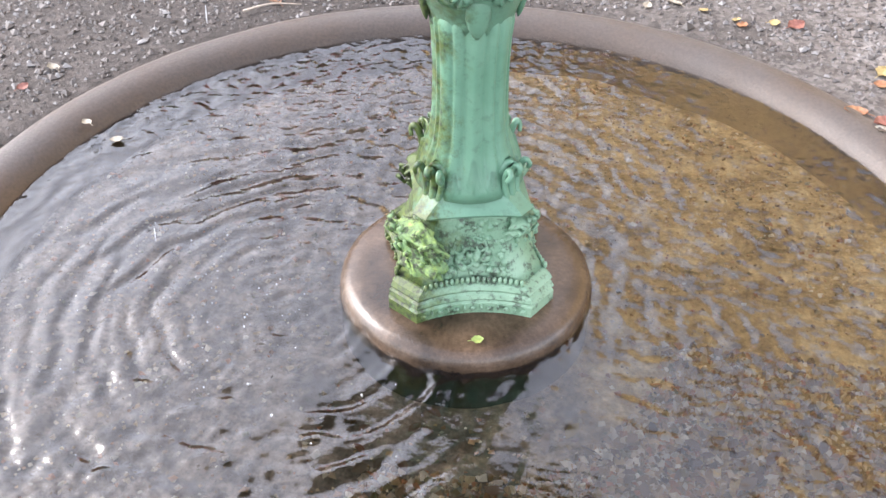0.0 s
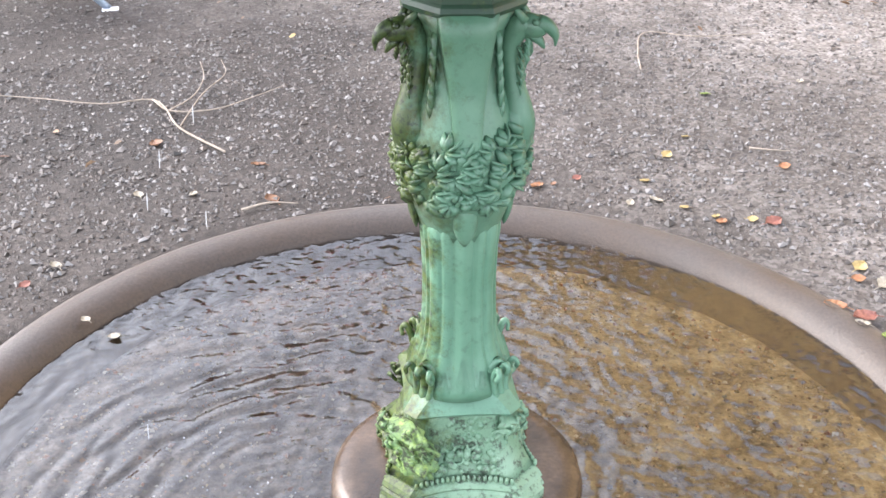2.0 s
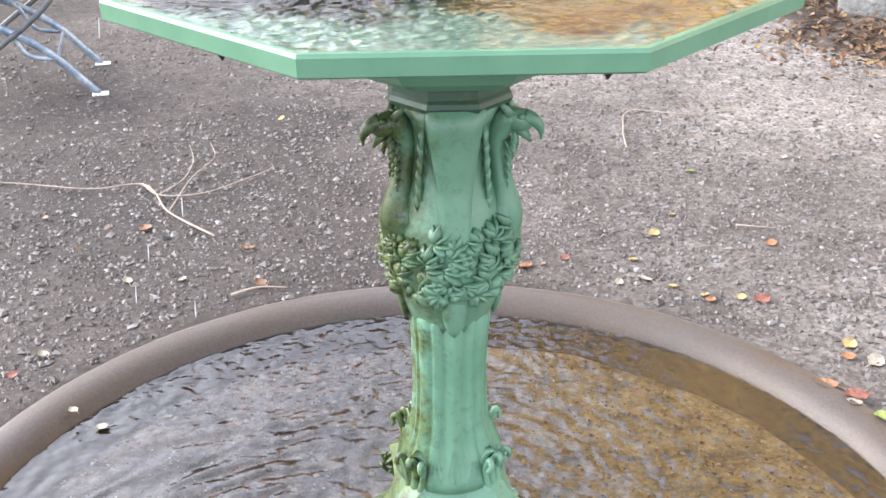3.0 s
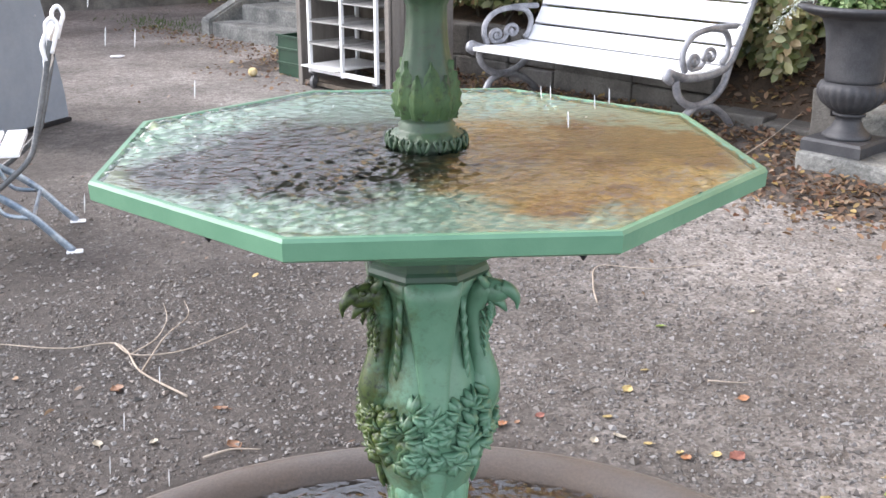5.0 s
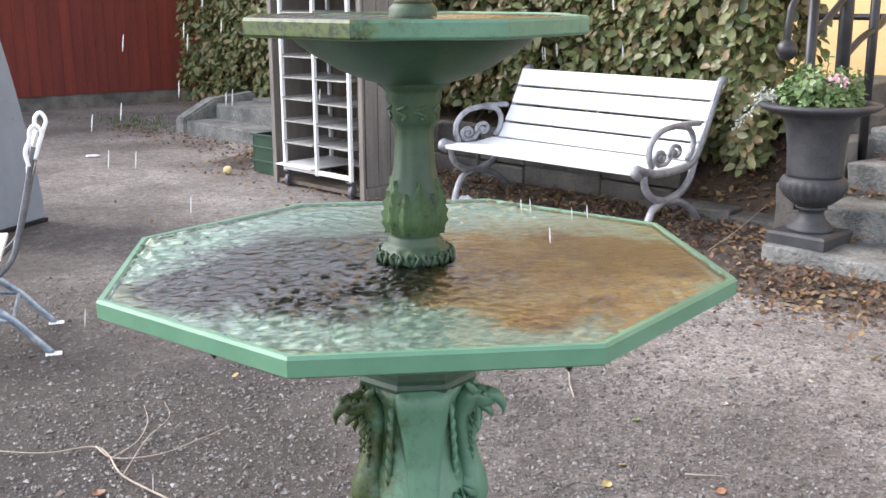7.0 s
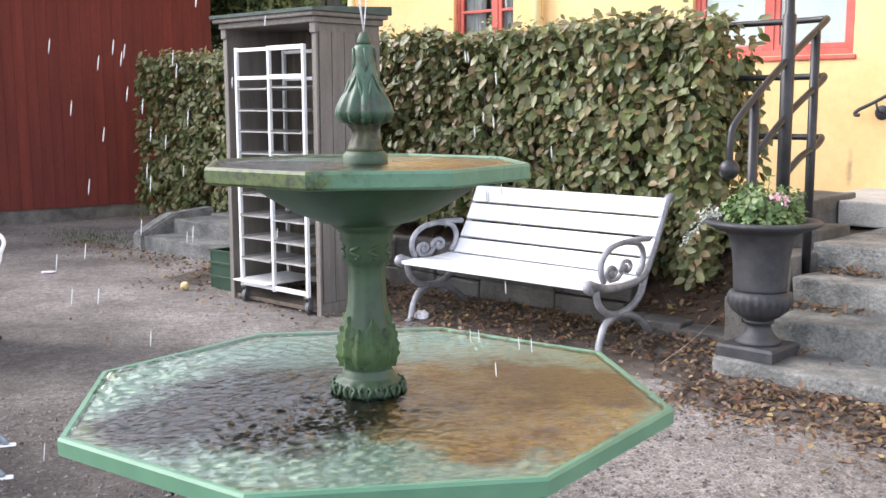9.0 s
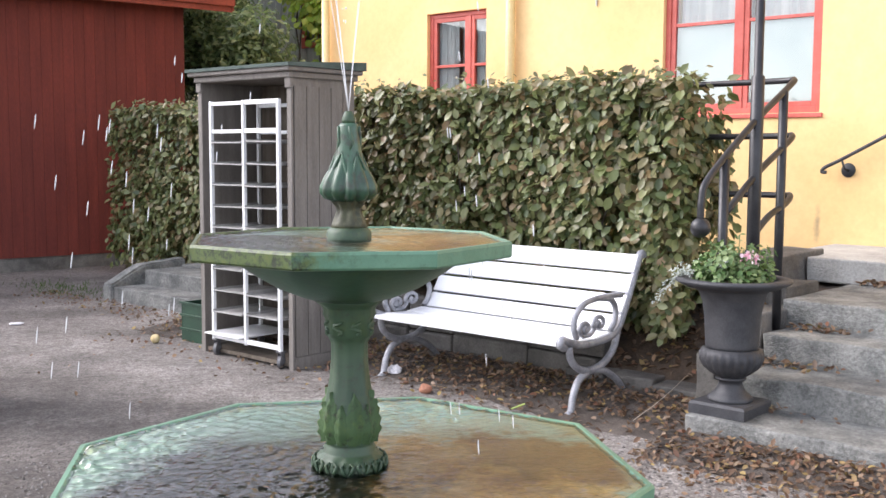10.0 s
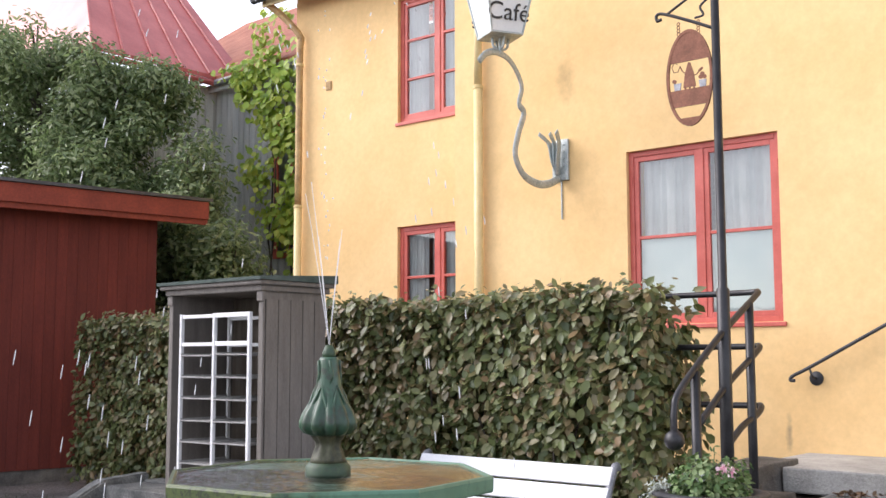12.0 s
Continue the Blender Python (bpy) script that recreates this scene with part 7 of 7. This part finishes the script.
# vine on the grey wing and house corner
vine = thing("climbing_vine", "bright yellow-green vine hanging on the grey boards", "vine", YARD)
g = np.random.default_rng(41)
cl = []
for u, z0, z1, w in ((-15.2, 6.6, 7.6, 0.3), (-14.6, 5.0, 7.6, 0.35), (-14.1, 3.4, 7.6, 0.35), (-13.6, 2.6, 7.6, 0.35), (-13.3, 2.0, 7.0, 0.3), (-14.0, 6.9, 8.5, 0.6), (-13.2, 7.2, 8.8, 0.5)):
    k = int(210 * (z1 - z0))
    cl.append(np.stack([g.normal(u, w * 0.55, k), GV - 0.38 - np.abs(g.normal(0, 0.16, k)), g.uniform(z0, z1, k)], 1))
P = np.concatenate(cl)
P[:, 0] += 0.3 * np.sin(P[:, 2] * 2.2)
keep = g.uniform(0, 1, len(P)) < np.clip(0.5 + 1.6 * bumpy(P, 1.8, 2), 0, 1)
leaf_cloud("leaves", P[keep], np.tile([0.1, -1, 0.35], (keep.sum(), 1)), 0.145, M_VINE, vine, seed=42, slim=0.85, droop=0.7)
r = random.Random(43)
bm = bmesh.new()
for i in range(7):
    u = r.uniform(-14.4, -13.2)
    tube(bm, [(u + r.gauss(0, 0.12), GV - 0.34, 0.2 + 0.75 * k) for k in range(10)], 0.018, 5)
part("stems", bm, M_BARK, vine, kind="stuff")

# flowers in the urn
r = random.Random(51)
plants = thing("urn_plants", "green bedding plants with a pink geranium", "plants", pose(2.235, 4.01, 0.915, 0, 0, -48))
g = np.random.default_rng(52)
n = 950
a, q = g.uniform(0, 6.283, n), g.uniform(0, 1, n) ** 0.6 * 0.22
hh = g.uniform(0, 1, n) ** 1.3 * (0.16 + 0.06 * np.sin(a * 3))
P = np.stack([q * np.cos(a), q * np.sin(a), hh + 0.005], 1)
N = np.stack([np.cos(a) * 0.5, np.sin(a) * 0.5, np.full(n, 0.8)], 1)
leaf_cloud("leaves", P, N, 0.036, M_PLANT, plants, seed=53, slim=0.8)
bm = bmesh.new()
tall = []
for i in range(20):
    a, q = r.uniform(0, 6.28), r.uniform(0.02, 0.18)
    x, y = q * math.cos(a), q * math.sin(a)
    L = r.uniform(0.14, 0.26)
    tip = (x + r.gauss(0, 0.03), y + r.gauss(0, 0.03), L)
    tube(bm, [(x, y, 0), ((x + tip[0]) / 2, (y + tip[1]) / 2, L * 0.55), tip], [0.003, 0.0025, 0.0015], 5)
    tall += [tuple(Vector((x, y, 0)).lerp(Vector(tip), f) + Vector((r.gauss(0, 0.01), r.gauss(0, 0.01), 0))) for f in (0.5, 0.62, 0.72, 0.8, 0.88, 0.95, 1.0) for _ in (0, 1)]
part("stems", bm, M_PLANT, plants, kind="stuff")
leaf_cloud("tall_leaves", np.array(tall), np.tile([0.2, -0.4, 0.8], (len(tall), 1)), 0.03, M_PLANT, plants, seed=54, slim=0.4)
trail = [(-0.22 - 0.16 * f + r.gauss(0, 0.012), -0.16 - 0.05 * f + r.gauss(0, 0.012), 0.06 - 0.19 * f ** 1.4 + r.gauss(0, 0.012)) for f in [i / 110 for i in range(110)]]
trail += [(-0.24 + r.gauss(0, 0.04), -0.05 + r.gauss(0, 0.06), 0.05 + r.gauss(0, 0.025)) for i in range(160)]
leaf_cloud("trailing_leaves", np.array(trail), np.tile([-0.4, -0.5, 0.6], (len(trail), 1)), 0.022, M_GREYPLANT, plants, "silver trailing foliage", seed=55, slim=0.5)
for cx, cy, cz, s in ((0.13, -0.06, 0.155, 0.052), (0.0, -0.12, 0.115, 0.03)):
    fl = np.stack([g.normal(cx, s * 0.42, 60), g.normal(cy, s * 0.42, 60), g.normal(cz, s * 0.3, 60)], 1)
    leaf_cloud("blossom", fl, fl - np.array([cx, cy, cz - 0.02]), 0.026, M_PETAL if s > 0.04 else M_CURTAIN, plants, "pink and white blossom", seed=56, slim=0.9, kind="")

# ---- fallen leaves ----
def drift(name, count, fn, zf, size, seed, label):
    g = np.random.default_rng(seed)
    P = np.array([fn(g) for _ in range(count)])
    P = np.array([(x, y, zf(x, y) + g.uniform(0.004, 0.03)) for x, y in P])
    ob = leaf_cloud(name, P, np.tile([0, 0, 1.0], (count, 1)), size, M_FALLEN, None, seed=seed, slim=0.6, droop=0.0)
    return tagged(ob, label, "leaves", kind="stuff")


def verge_edge(u):
    return 4.92 if u < -1.72 else 4.10


def verge_rise(u, v):
    w = 0.95 if u < -1.72 else 0.42
    t = min(1, max(0, 1 - (verge_edge(u) - v) / w))
    return 0.085 * t * t * (3 - 2 * t) - 0.004


def verge_z(x, y):
    p = YARD.inverted() @ Vector((x, y, 0))
    return max(ground_height(x, y), verge_rise(p.x, p.y) + 0.01 * noise.noise((p.x * 5, p.y * 5, 0)))


def build_verge():
    """A low strip of earth that the leaves lie on, along the bed and the lowest step."""
    for u0, u1 in ((-7.2, -1.70), (-1.70, 3.2)):
        nu, nv = 70, 14
        verts, faces = [], []
        for i in range(nu + 1):
            u = u0 + (u1 - u0) * i / nu
            e = verge_edge(u - 0.03 if u0 < -2 else u + 0.03)
            w = 0.95 if u0 < -2 else 0.42
            for j in range(nv + 1):
                v = e + 0.03 - (w + 0.03) * j / nv
                verts.append((u, v, verge_rise(u - 0.03 if u0 < -2 else u + 0.03, v) + 0.01 * noise.noise((u * 5, v * 5, 0)) - (0.03 if j == nv else 0)))
        for i in range(nu):
            for j in range(nv):
                a = i * (nv + 1) + j
                faces.append((a, a + 1, a + nv + 2, a + nv + 1))
        ob = mesh_part("earth_verge", verts, faces, M_EARTH, None, smooth=True)
        tag(ob, "strip of dark earth below the bed and steps", "soil", YARD, kind="structure")


build_verge()


def bed_edge(g):
    u = g.uniform(-7.2, 0.6)
    v = (4.90 if u < -1.75 else 4.08) - abs(g.normal(0, 0.45 if u < -1.75 else 0.3)) - 0.02
    return tuple((YARD @ Vector((u, v, 0)))[:2])


drift("leaf_litter", 5200, bed_edge, verge_z, 0.042, 61, "brown and yellow fallen leaves along the bed edge")


def bank(g):
    return tuple((YARD @ Vector((g.uniform(-4.0, -1.75), g.uniform(5.02, 5.7), 0)))[:2])


def bank_z(x, y):
    p = YARD.inverted() @ Vector((x, y, 0))
    return 0.13 + 0.46 * min(1, (p.y - 4.98) / 0.6)


drift("bank_litter", 900, bank, bank_z, 0.05, 62, "dry fallen leaves on the soil bank")


def step_leaf(g):
    k = g.integers(0, 4)
    v = [4.55, 5.01, 5.45, 6.66][k] - abs(g.normal(0, 0.06))
    return tuple((YARD @ Vector((-1.6 + abs(g.normal(0, 0.22)), v, 0)))[:2])


def step_z(x, y):
    v = (YARD.inverted() @ Vector((x, y, 0))).y
    return 0.17 if v < 4.58 else 0.34 if v < 5.04 else 0.51 if v < 5.48 else 0.68


drift("step_litter", 260, step_leaf, step_z, 0.045, 63, "dry leaves gathered in the corners of the steps")


def side_edge(g):
    return tuple((YARD @ Vector((g.uniform(-10.2, -7.2), 4.85 - abs(g.normal(0, 0.28)), 0)))[:2])


drift("side_litter", 420, side_edge, ground_height, 0.04, 64, "dry leaves and grass by the side steps")
drift("scattered_leaves", 90, lambda g: (g.uniform(-3.5, 4.0), g.uniform(1.1, 7.0)), ground_height, 0.035, 65, "scattered small leaves on the gravel")
drift("sunken_leaves", 170, lambda g: (g.normal(0.32, 0.28), g.uniform(-0.88, -0.28)), lambda x, y: -0.104, 0.032, 68, "sunken brown leaves on the pool floor")
g = np.random.default_rng(66)
P = np.array([(YARD @ Vector((g.normal(-10.0, 0.5), g.normal(4.95, 0.2), g.uniform(0.0, 0.05)))) for _ in range(350)])
tagged(leaf_cloud("grass", P, np.tile([0, -0.9, 0.2], (350, 1)), 0.05, M_GRASS, None, seed=67, slim=0.12, droop=-0.9), "short grass tuft by the side steps", "grass", kind="stuff")


def single_leaf(x, y, size, col, turn, label, z=None, tilt=8):
    """One broad fallen leaf, curled at the edge, with a stalk."""
    bm = bmesh.new()
    n = 9
    rows = []
    for i in range(n):
        t = i / (n - 1)
        w = 0.42 * math.sin(math.pi * min(1, t * 0.97 + 0.03)) ** 0.7 * (1 + 0.1 * math.cos(t * 19))
        rows.append([bm.verts.new(((t - 0.5) * size, s * w * size, 0.12 * size * (abs(s) ** 2 + (t - 0.5) ** 2 * 2))) for s in (-1, -0.5, 0, 0.5, 1)])
    for a, b in zip(rows, rows[1:]):
        for k in range(4):
            bm.faces.new((a[k], a[k + 1], b[k + 1], b[k]))
    tube(bm, [(-0.5 * size, 0, 0.06 * size), (-0.8 * size, 0.05 * size, 0.02 * size)], 0.02 * size, 5)
    ob = part("fallen_leaf", bm, col, None)
    tag(ob, label, "leaf", pose(x, y, (ground_height(x, y) + 0.004) if z is None else z, tilt, -tilt * 0.6, turn), "fallen leaves near the pool")


LEAFCOL = {"orange": mat("orange_leaf", (0.25, 0.10, 0.045), (0.34, 0.17, 0.08), 30, 120, 0.6), "yellow": mat("yellow_leaf", (0.33, 0.24, 0.09), (0.42, 0.33, 0.15), 30, 120, 0.6),
           "pale": mat("pale_leaf", (0.30, 0.265, 0.20), (0.40, 0.36, 0.29), 30, 120, 0.6), "red": mat("red_leaf", (0.17, 0.06, 0.045), (0.25, 0.10, 0.07), 30, 120, 0.6),
           "brown": mat("brown_leaf", (0.16, 0.08, 0.045), (0.25, 0.13, 0.07), 30, 120, 0.6), "green": mat("green_leaf", (0.20, 0.28, 0.07), (0.30, 0.36, 0.10), 30, 120, 0.6)}
for x, y, s, c in ((0.209, 1.217, 0.045, "orange"), (0.854, 1.029, 0.05, "red"), (0.80, 1.04, 0.03, "yellow"), (0.547, 1.142, 0.04, "pale"), (0.62, 1.10, 0.03, "yellow"), (0.47, 1.12, 0.03, "pale"), (0.53, 1.26, 0.035, "yellow"),
                   (0.71, 1.02, 0.035, "orange"), (0.70, 1.05, 0.028, "yellow"), (-1.037, 0.713, 0.035, "pale"), (-0.938, 1.112, 0.035, "pale"), (-0.78, 1.12, 0.03, "pale"), (-0.63, 1.32, 0.045, "brown"), (-0.55, 1.10, 0.05, "brown"),
                   (1.02, 0.80, 0.045, "yellow"), (1.06, 0.72, 0.05, "pale"), (1.0, 0.74, 0.035, "orange"), (1.10, 0.62, 0.04, "orange"), (1.12, 0.70, 0.04, "brown"), (-1.17, 0.60, 0.035, "yellow"), (-1.08, 0.62, 0.03, "red"),
                   (0.33, 1.27, 0.03, "red"), (0.26, 1.23, 0.022, "brown"), (1.20, 0.83, 0.04, "green"), (1.24, 0.92, 0.035, "yellow"), (0.97, 1.38, 0.035, "orange"), (0.70, 1.58, 0.03, "yellow"), (0.62, 1.44, 0.04, "yellow"), (-0.98, 1.46, 0.05, "brown"), (1.6, 2.3, 0.035, "pale"), (1.2, 2.1, 0.03, "pale"), (0.83, 1.96, 0.04, "green")):
    single_leaf(x, y, s, LEAFCOL[c], (x * 977 + y * 613) % 360, c + " fallen leaf lying on damp gravel", None, 6 + (x * 71) % 10)
for x, y, z, s, c in ((-0.878, 0.469, 0.010, 0.026, "pale"), (-0.807, 0.442, -0.018, 0.03, "pale"), (0.90, 0.60, 0.010, 0.055, "orange"), (0.955, 0.55, 0.014, 0.06, "red"), (0.99, 0.46, 0.018, 0.05, "green"), (0.94, 0.52, 0.016, 0.035, "pale"), (1.03, 0.38, 0.022, 0.06, "orange")):
    single_leaf(x, y, s, LEAFCOL[c], (x * 977 + y * 613) % 360, c + " wet leaf stuck on the pool rim", z, 4)
for p, s, c in (((0.03, -0.205, 0.024), 0.022, "green"),):
    single_leaf(p[0], p[1], s, LEAFCOL[c], 10, "small green leaf on the wet fountain base", p[2], 3)
bm = bmesh.new()
blob(bm, ell(0, 0, 0.03, 0.05, 0.04, 0.034), 14, 10)
for v in bm.verts:
    v.co += v.co.normalized() * 0.012 * noise.noise(v.co * 40)
pot = part("clay_shard", bm, M_CLAY, None, smooth=False)
tag(pot, "orange clay pot shard under the bench", "pot shard", at(-3.55, 4.02, 0.0))
bm = bmesh.new()
blob(bm, ell(0, 0, 0.035, 0.06, 0.045, 0.04), 12, 8)
for v in bm.verts:
    v.co += v.co.normalized() * 0.018 * noise.noise(v.co * 55)
tag(part("paper_scrap", bm, M_PAPER, None), "crumpled white paper scrap under the bench", "litter", at(-4.12, 4.30, 0.0))
bm = bmesh.new()
blob(bm, ell(0, 0, 0.012, 0.07, 0.03, 0.012), 12, 8)
for v in bm.verts:
    v.co.z += 0.008 * noise.noise(v.co * 50)
tag(part("paper_scrap", bm, M_PAPER, None), "flat white paper scrap on the gravel", "litter", pose(-2.95, 8.45, 0.002, 0, 0, 20))
bm = bmesh.new()
box(bm, -0.05, 0.05, -0.012, 0.012, 0, 0.008, 0.002)
tag(part("plant_label", bm, LEAFCOL["green"], None), "pale green plant stake by the bench leg", "stake", YARD @ pose(-2.78, 4.05, 0.03, 0, -22, 40))

# dead branches on the gravel
def twig(label, lines, m=None):
    bm = bmesh.new()
    for ln, r0 in lines:
        pts = curve_pts(ln, 6)
        tube(bm, pts, [0.7 * r0 * (1 - 0.65 * i / len(pts)) for i in range(len(pts))], 6)
    tag(part("dead_branch", bm, M_TWIG, None, smooth=True), label, "branch", m)


twig("pale forked dry branch lying on the gravel", [([(-0.747, 1.394, 0.012), (-0.93, 1.56, 0.016), (-1.02, 1.72, 0.018), (-1.10, 1.80, 0.012), (-1.25, 1.755, 0.012), (-1.50, 1.80, 0.010), (-1.8, 1.84, 0.008)], 0.006),
                                                    ([(-1.08, 1.79, 0.016), (-0.99, 1.69, 0.018), (-0.85, 1.72, 0.015), (-0.74, 1.82, 0.02), (-0.66, 1.95, 0.01)], 0.005),
                                                    ([(-1.0, 1.69, 0.018), (-0.94, 1.80, 0.03), (-0.945, 1.97, 0.03), (-1.0, 2.15, 0.02)], 0.004), ([(-0.93, 1.56, 0.018), (-0.91, 1.80, 0.035), (-0.87, 1.98, 0.04), (-0.93, 2.18, 0.02)], 0.004)])
twig("thin pale dry twig on the gravel", [([(0.634, 2.176, 0.01), (0.645, 2.36, 0.012), (0.70, 2.58, 0.014), (0.90, 2.55, 0.012), (1.16, 2.60, 0.01)], 0.005)])
twig("short straight dry stick on the gravel", [([(0.888, 1.50, 0.010), (0.95, 1.485, 0.012), (1.01, 1.483, 0.010)], 0.005)])
twig("thin dry stick leaning on the kerb stones", [([(1.78, 4.38, 0.03), (2.0, 4.53, 0.12), (2.22, 4.68, 0.24)], 0.004)])
twig("dark broken twig by the pool rim", [([(-0.62, 1.02, 0.012), (-0.55, 1.06, 0.015), (-0.47, 1.07, 0.01)], 0.006)])
twig("thin curved stick on the open gravel", [([(1.75, 1.9, 0.01), (1.9, 1.75, 0.012), (2.1, 1.72, 0.01)], 0.005)])

# ---- folding chair ----
chair = thing("folding_chair", "white slatted folding garden chair with worn blue steel legs", "chair", pose(-1.95, 2.92, 0, 0, 0, 16))
for y in (-0.24, 0.24):
    k = 0.96 * y
    part("front_leg", tube(bmesh.new(), curve_pts([(-0.26, k, 0.43), (-0.12, k, 0.375), (0.03, k, 0.30), (0.12, k, 0.245), (0.21, k, 0.17), (0.29, k, 0.08), (0.355, k, 0.008)], 5), 0.017, 8, 0.35, (0, 1, 0)), M_CHAIRBLUE, chair, smooth=True)
    part("back_post", tube(bmesh.new(), curve_pts([(-0.36, y, 0.008), (-0.16, y, 0.13), (0.0, y, 0.245), (0.12, y, 0.33), (0.225, y, 0.43), (0.265, y, 0.54), (0.315, y, 0.73), (0.345, y, 0.85), (0.36, y, 0.91)], 5), 0.012, 8, 0.5, (0, 1, 0)), M_STRAP, chair, "dull grey steel strap", smooth=True)
    part("foot_pad", B(0.325, 0.395, k - 0.022, k + 0.022, 0.0, 0.010, bevel=0.004), M_RACK, chair)
    part("leg_brace", tube(bmesh.new(), curve_pts([(0.03, y * 0.9, 0.31), (0.06, y * 0.9, 0.25), (0.10, y * 0.92, 0.19), (0.19, k, 0.17)], 4), 0.010, 8, 0.5, (0, 1, 0)), M_CHAIRBLUE, chair, smooth=True)
    part("post_loop", tube(bmesh.new(), curve_pts([(0.335, y, 0.83), (0.325, y, 0.89), (0.345, y, 0.94), (0.35, y * 1.01, 0.98), (0.375, y * 1.02, 1.0), (0.395, y * 1.01, 0.965), (0.38, y, 0.92), (0.36, y, 0.86)], 5), 0.0105, 8, 0.9), M_WHITE, chair, "white looped post end", smooth=True)
part("stretcher", tube(bmesh.new(), [(0.21, -0.23, 0.17), (0.21, 0.23, 0.17)], 0.009, 8), M_CHAIRBLUE, chair)
for i in range(5):
    x = -0.30 + 0.10 * i
    part("seat_slat", B(x, x + 0.088, -0.235, 0.235, 0.435, 0.458, bevel=0.005), M_WHITE, chair)
for z in (0.80, 0.89):
    part("back_slat", B(0.345 + 0.25 * (z - 0.9), 0.36 + 0.25 * (z - 0.9), -0.235, 0.235, z - 0.034, z + 0.034, bevel=0.004), M_WHITE, chair)

# ---- grey leaning board ----
board = thing("sandwich_board", "grey-blue folding A-board standing on the gravel", "board", pose(-2.775, 5.30, 0, 0, 0, 68))
for s in (-1, 1):
    bm = bmesh.new()
    n = 10
    edge = [(-0.50, 0.03), (0.36, 0.03)] + [(0.38 - 0.10 * t / n - 0.14 * (t / n) ** 3, 0.03 + 1.74 * t / n) for t in range(1, n + 1)] + [(-0.05, 1.82), (-0.42, 1.85)]
    loft(bm, [[(x, y, z) for x, z in edge] for y in (-0.012, 0.012)])
    bmesh.ops.bevel(bm, geom=[e for e in bm.edges if e.calc_length() > 0.3], offset=0.004, segments=2, affect="EDGES")
    p = part("panel", bm, M_PLATE, board)
    p.matrix_local = pose(0, 0.18 * s, 0, 7 * s, 0, 0)
    part("foot_strip", B(-0.5, 0.38, 0.18 * s - 0.015, 0.18 * s + 0.015, 0.0, 0.028, bevel=0.003), M_BLACK, board)
bm = bmesh.new()
blob(bm, ell(0.20, -0.145, 0.72, 0.009, 0.006, 0.009), 8, 6)
part("bolt", bm, M_SILVER, board)
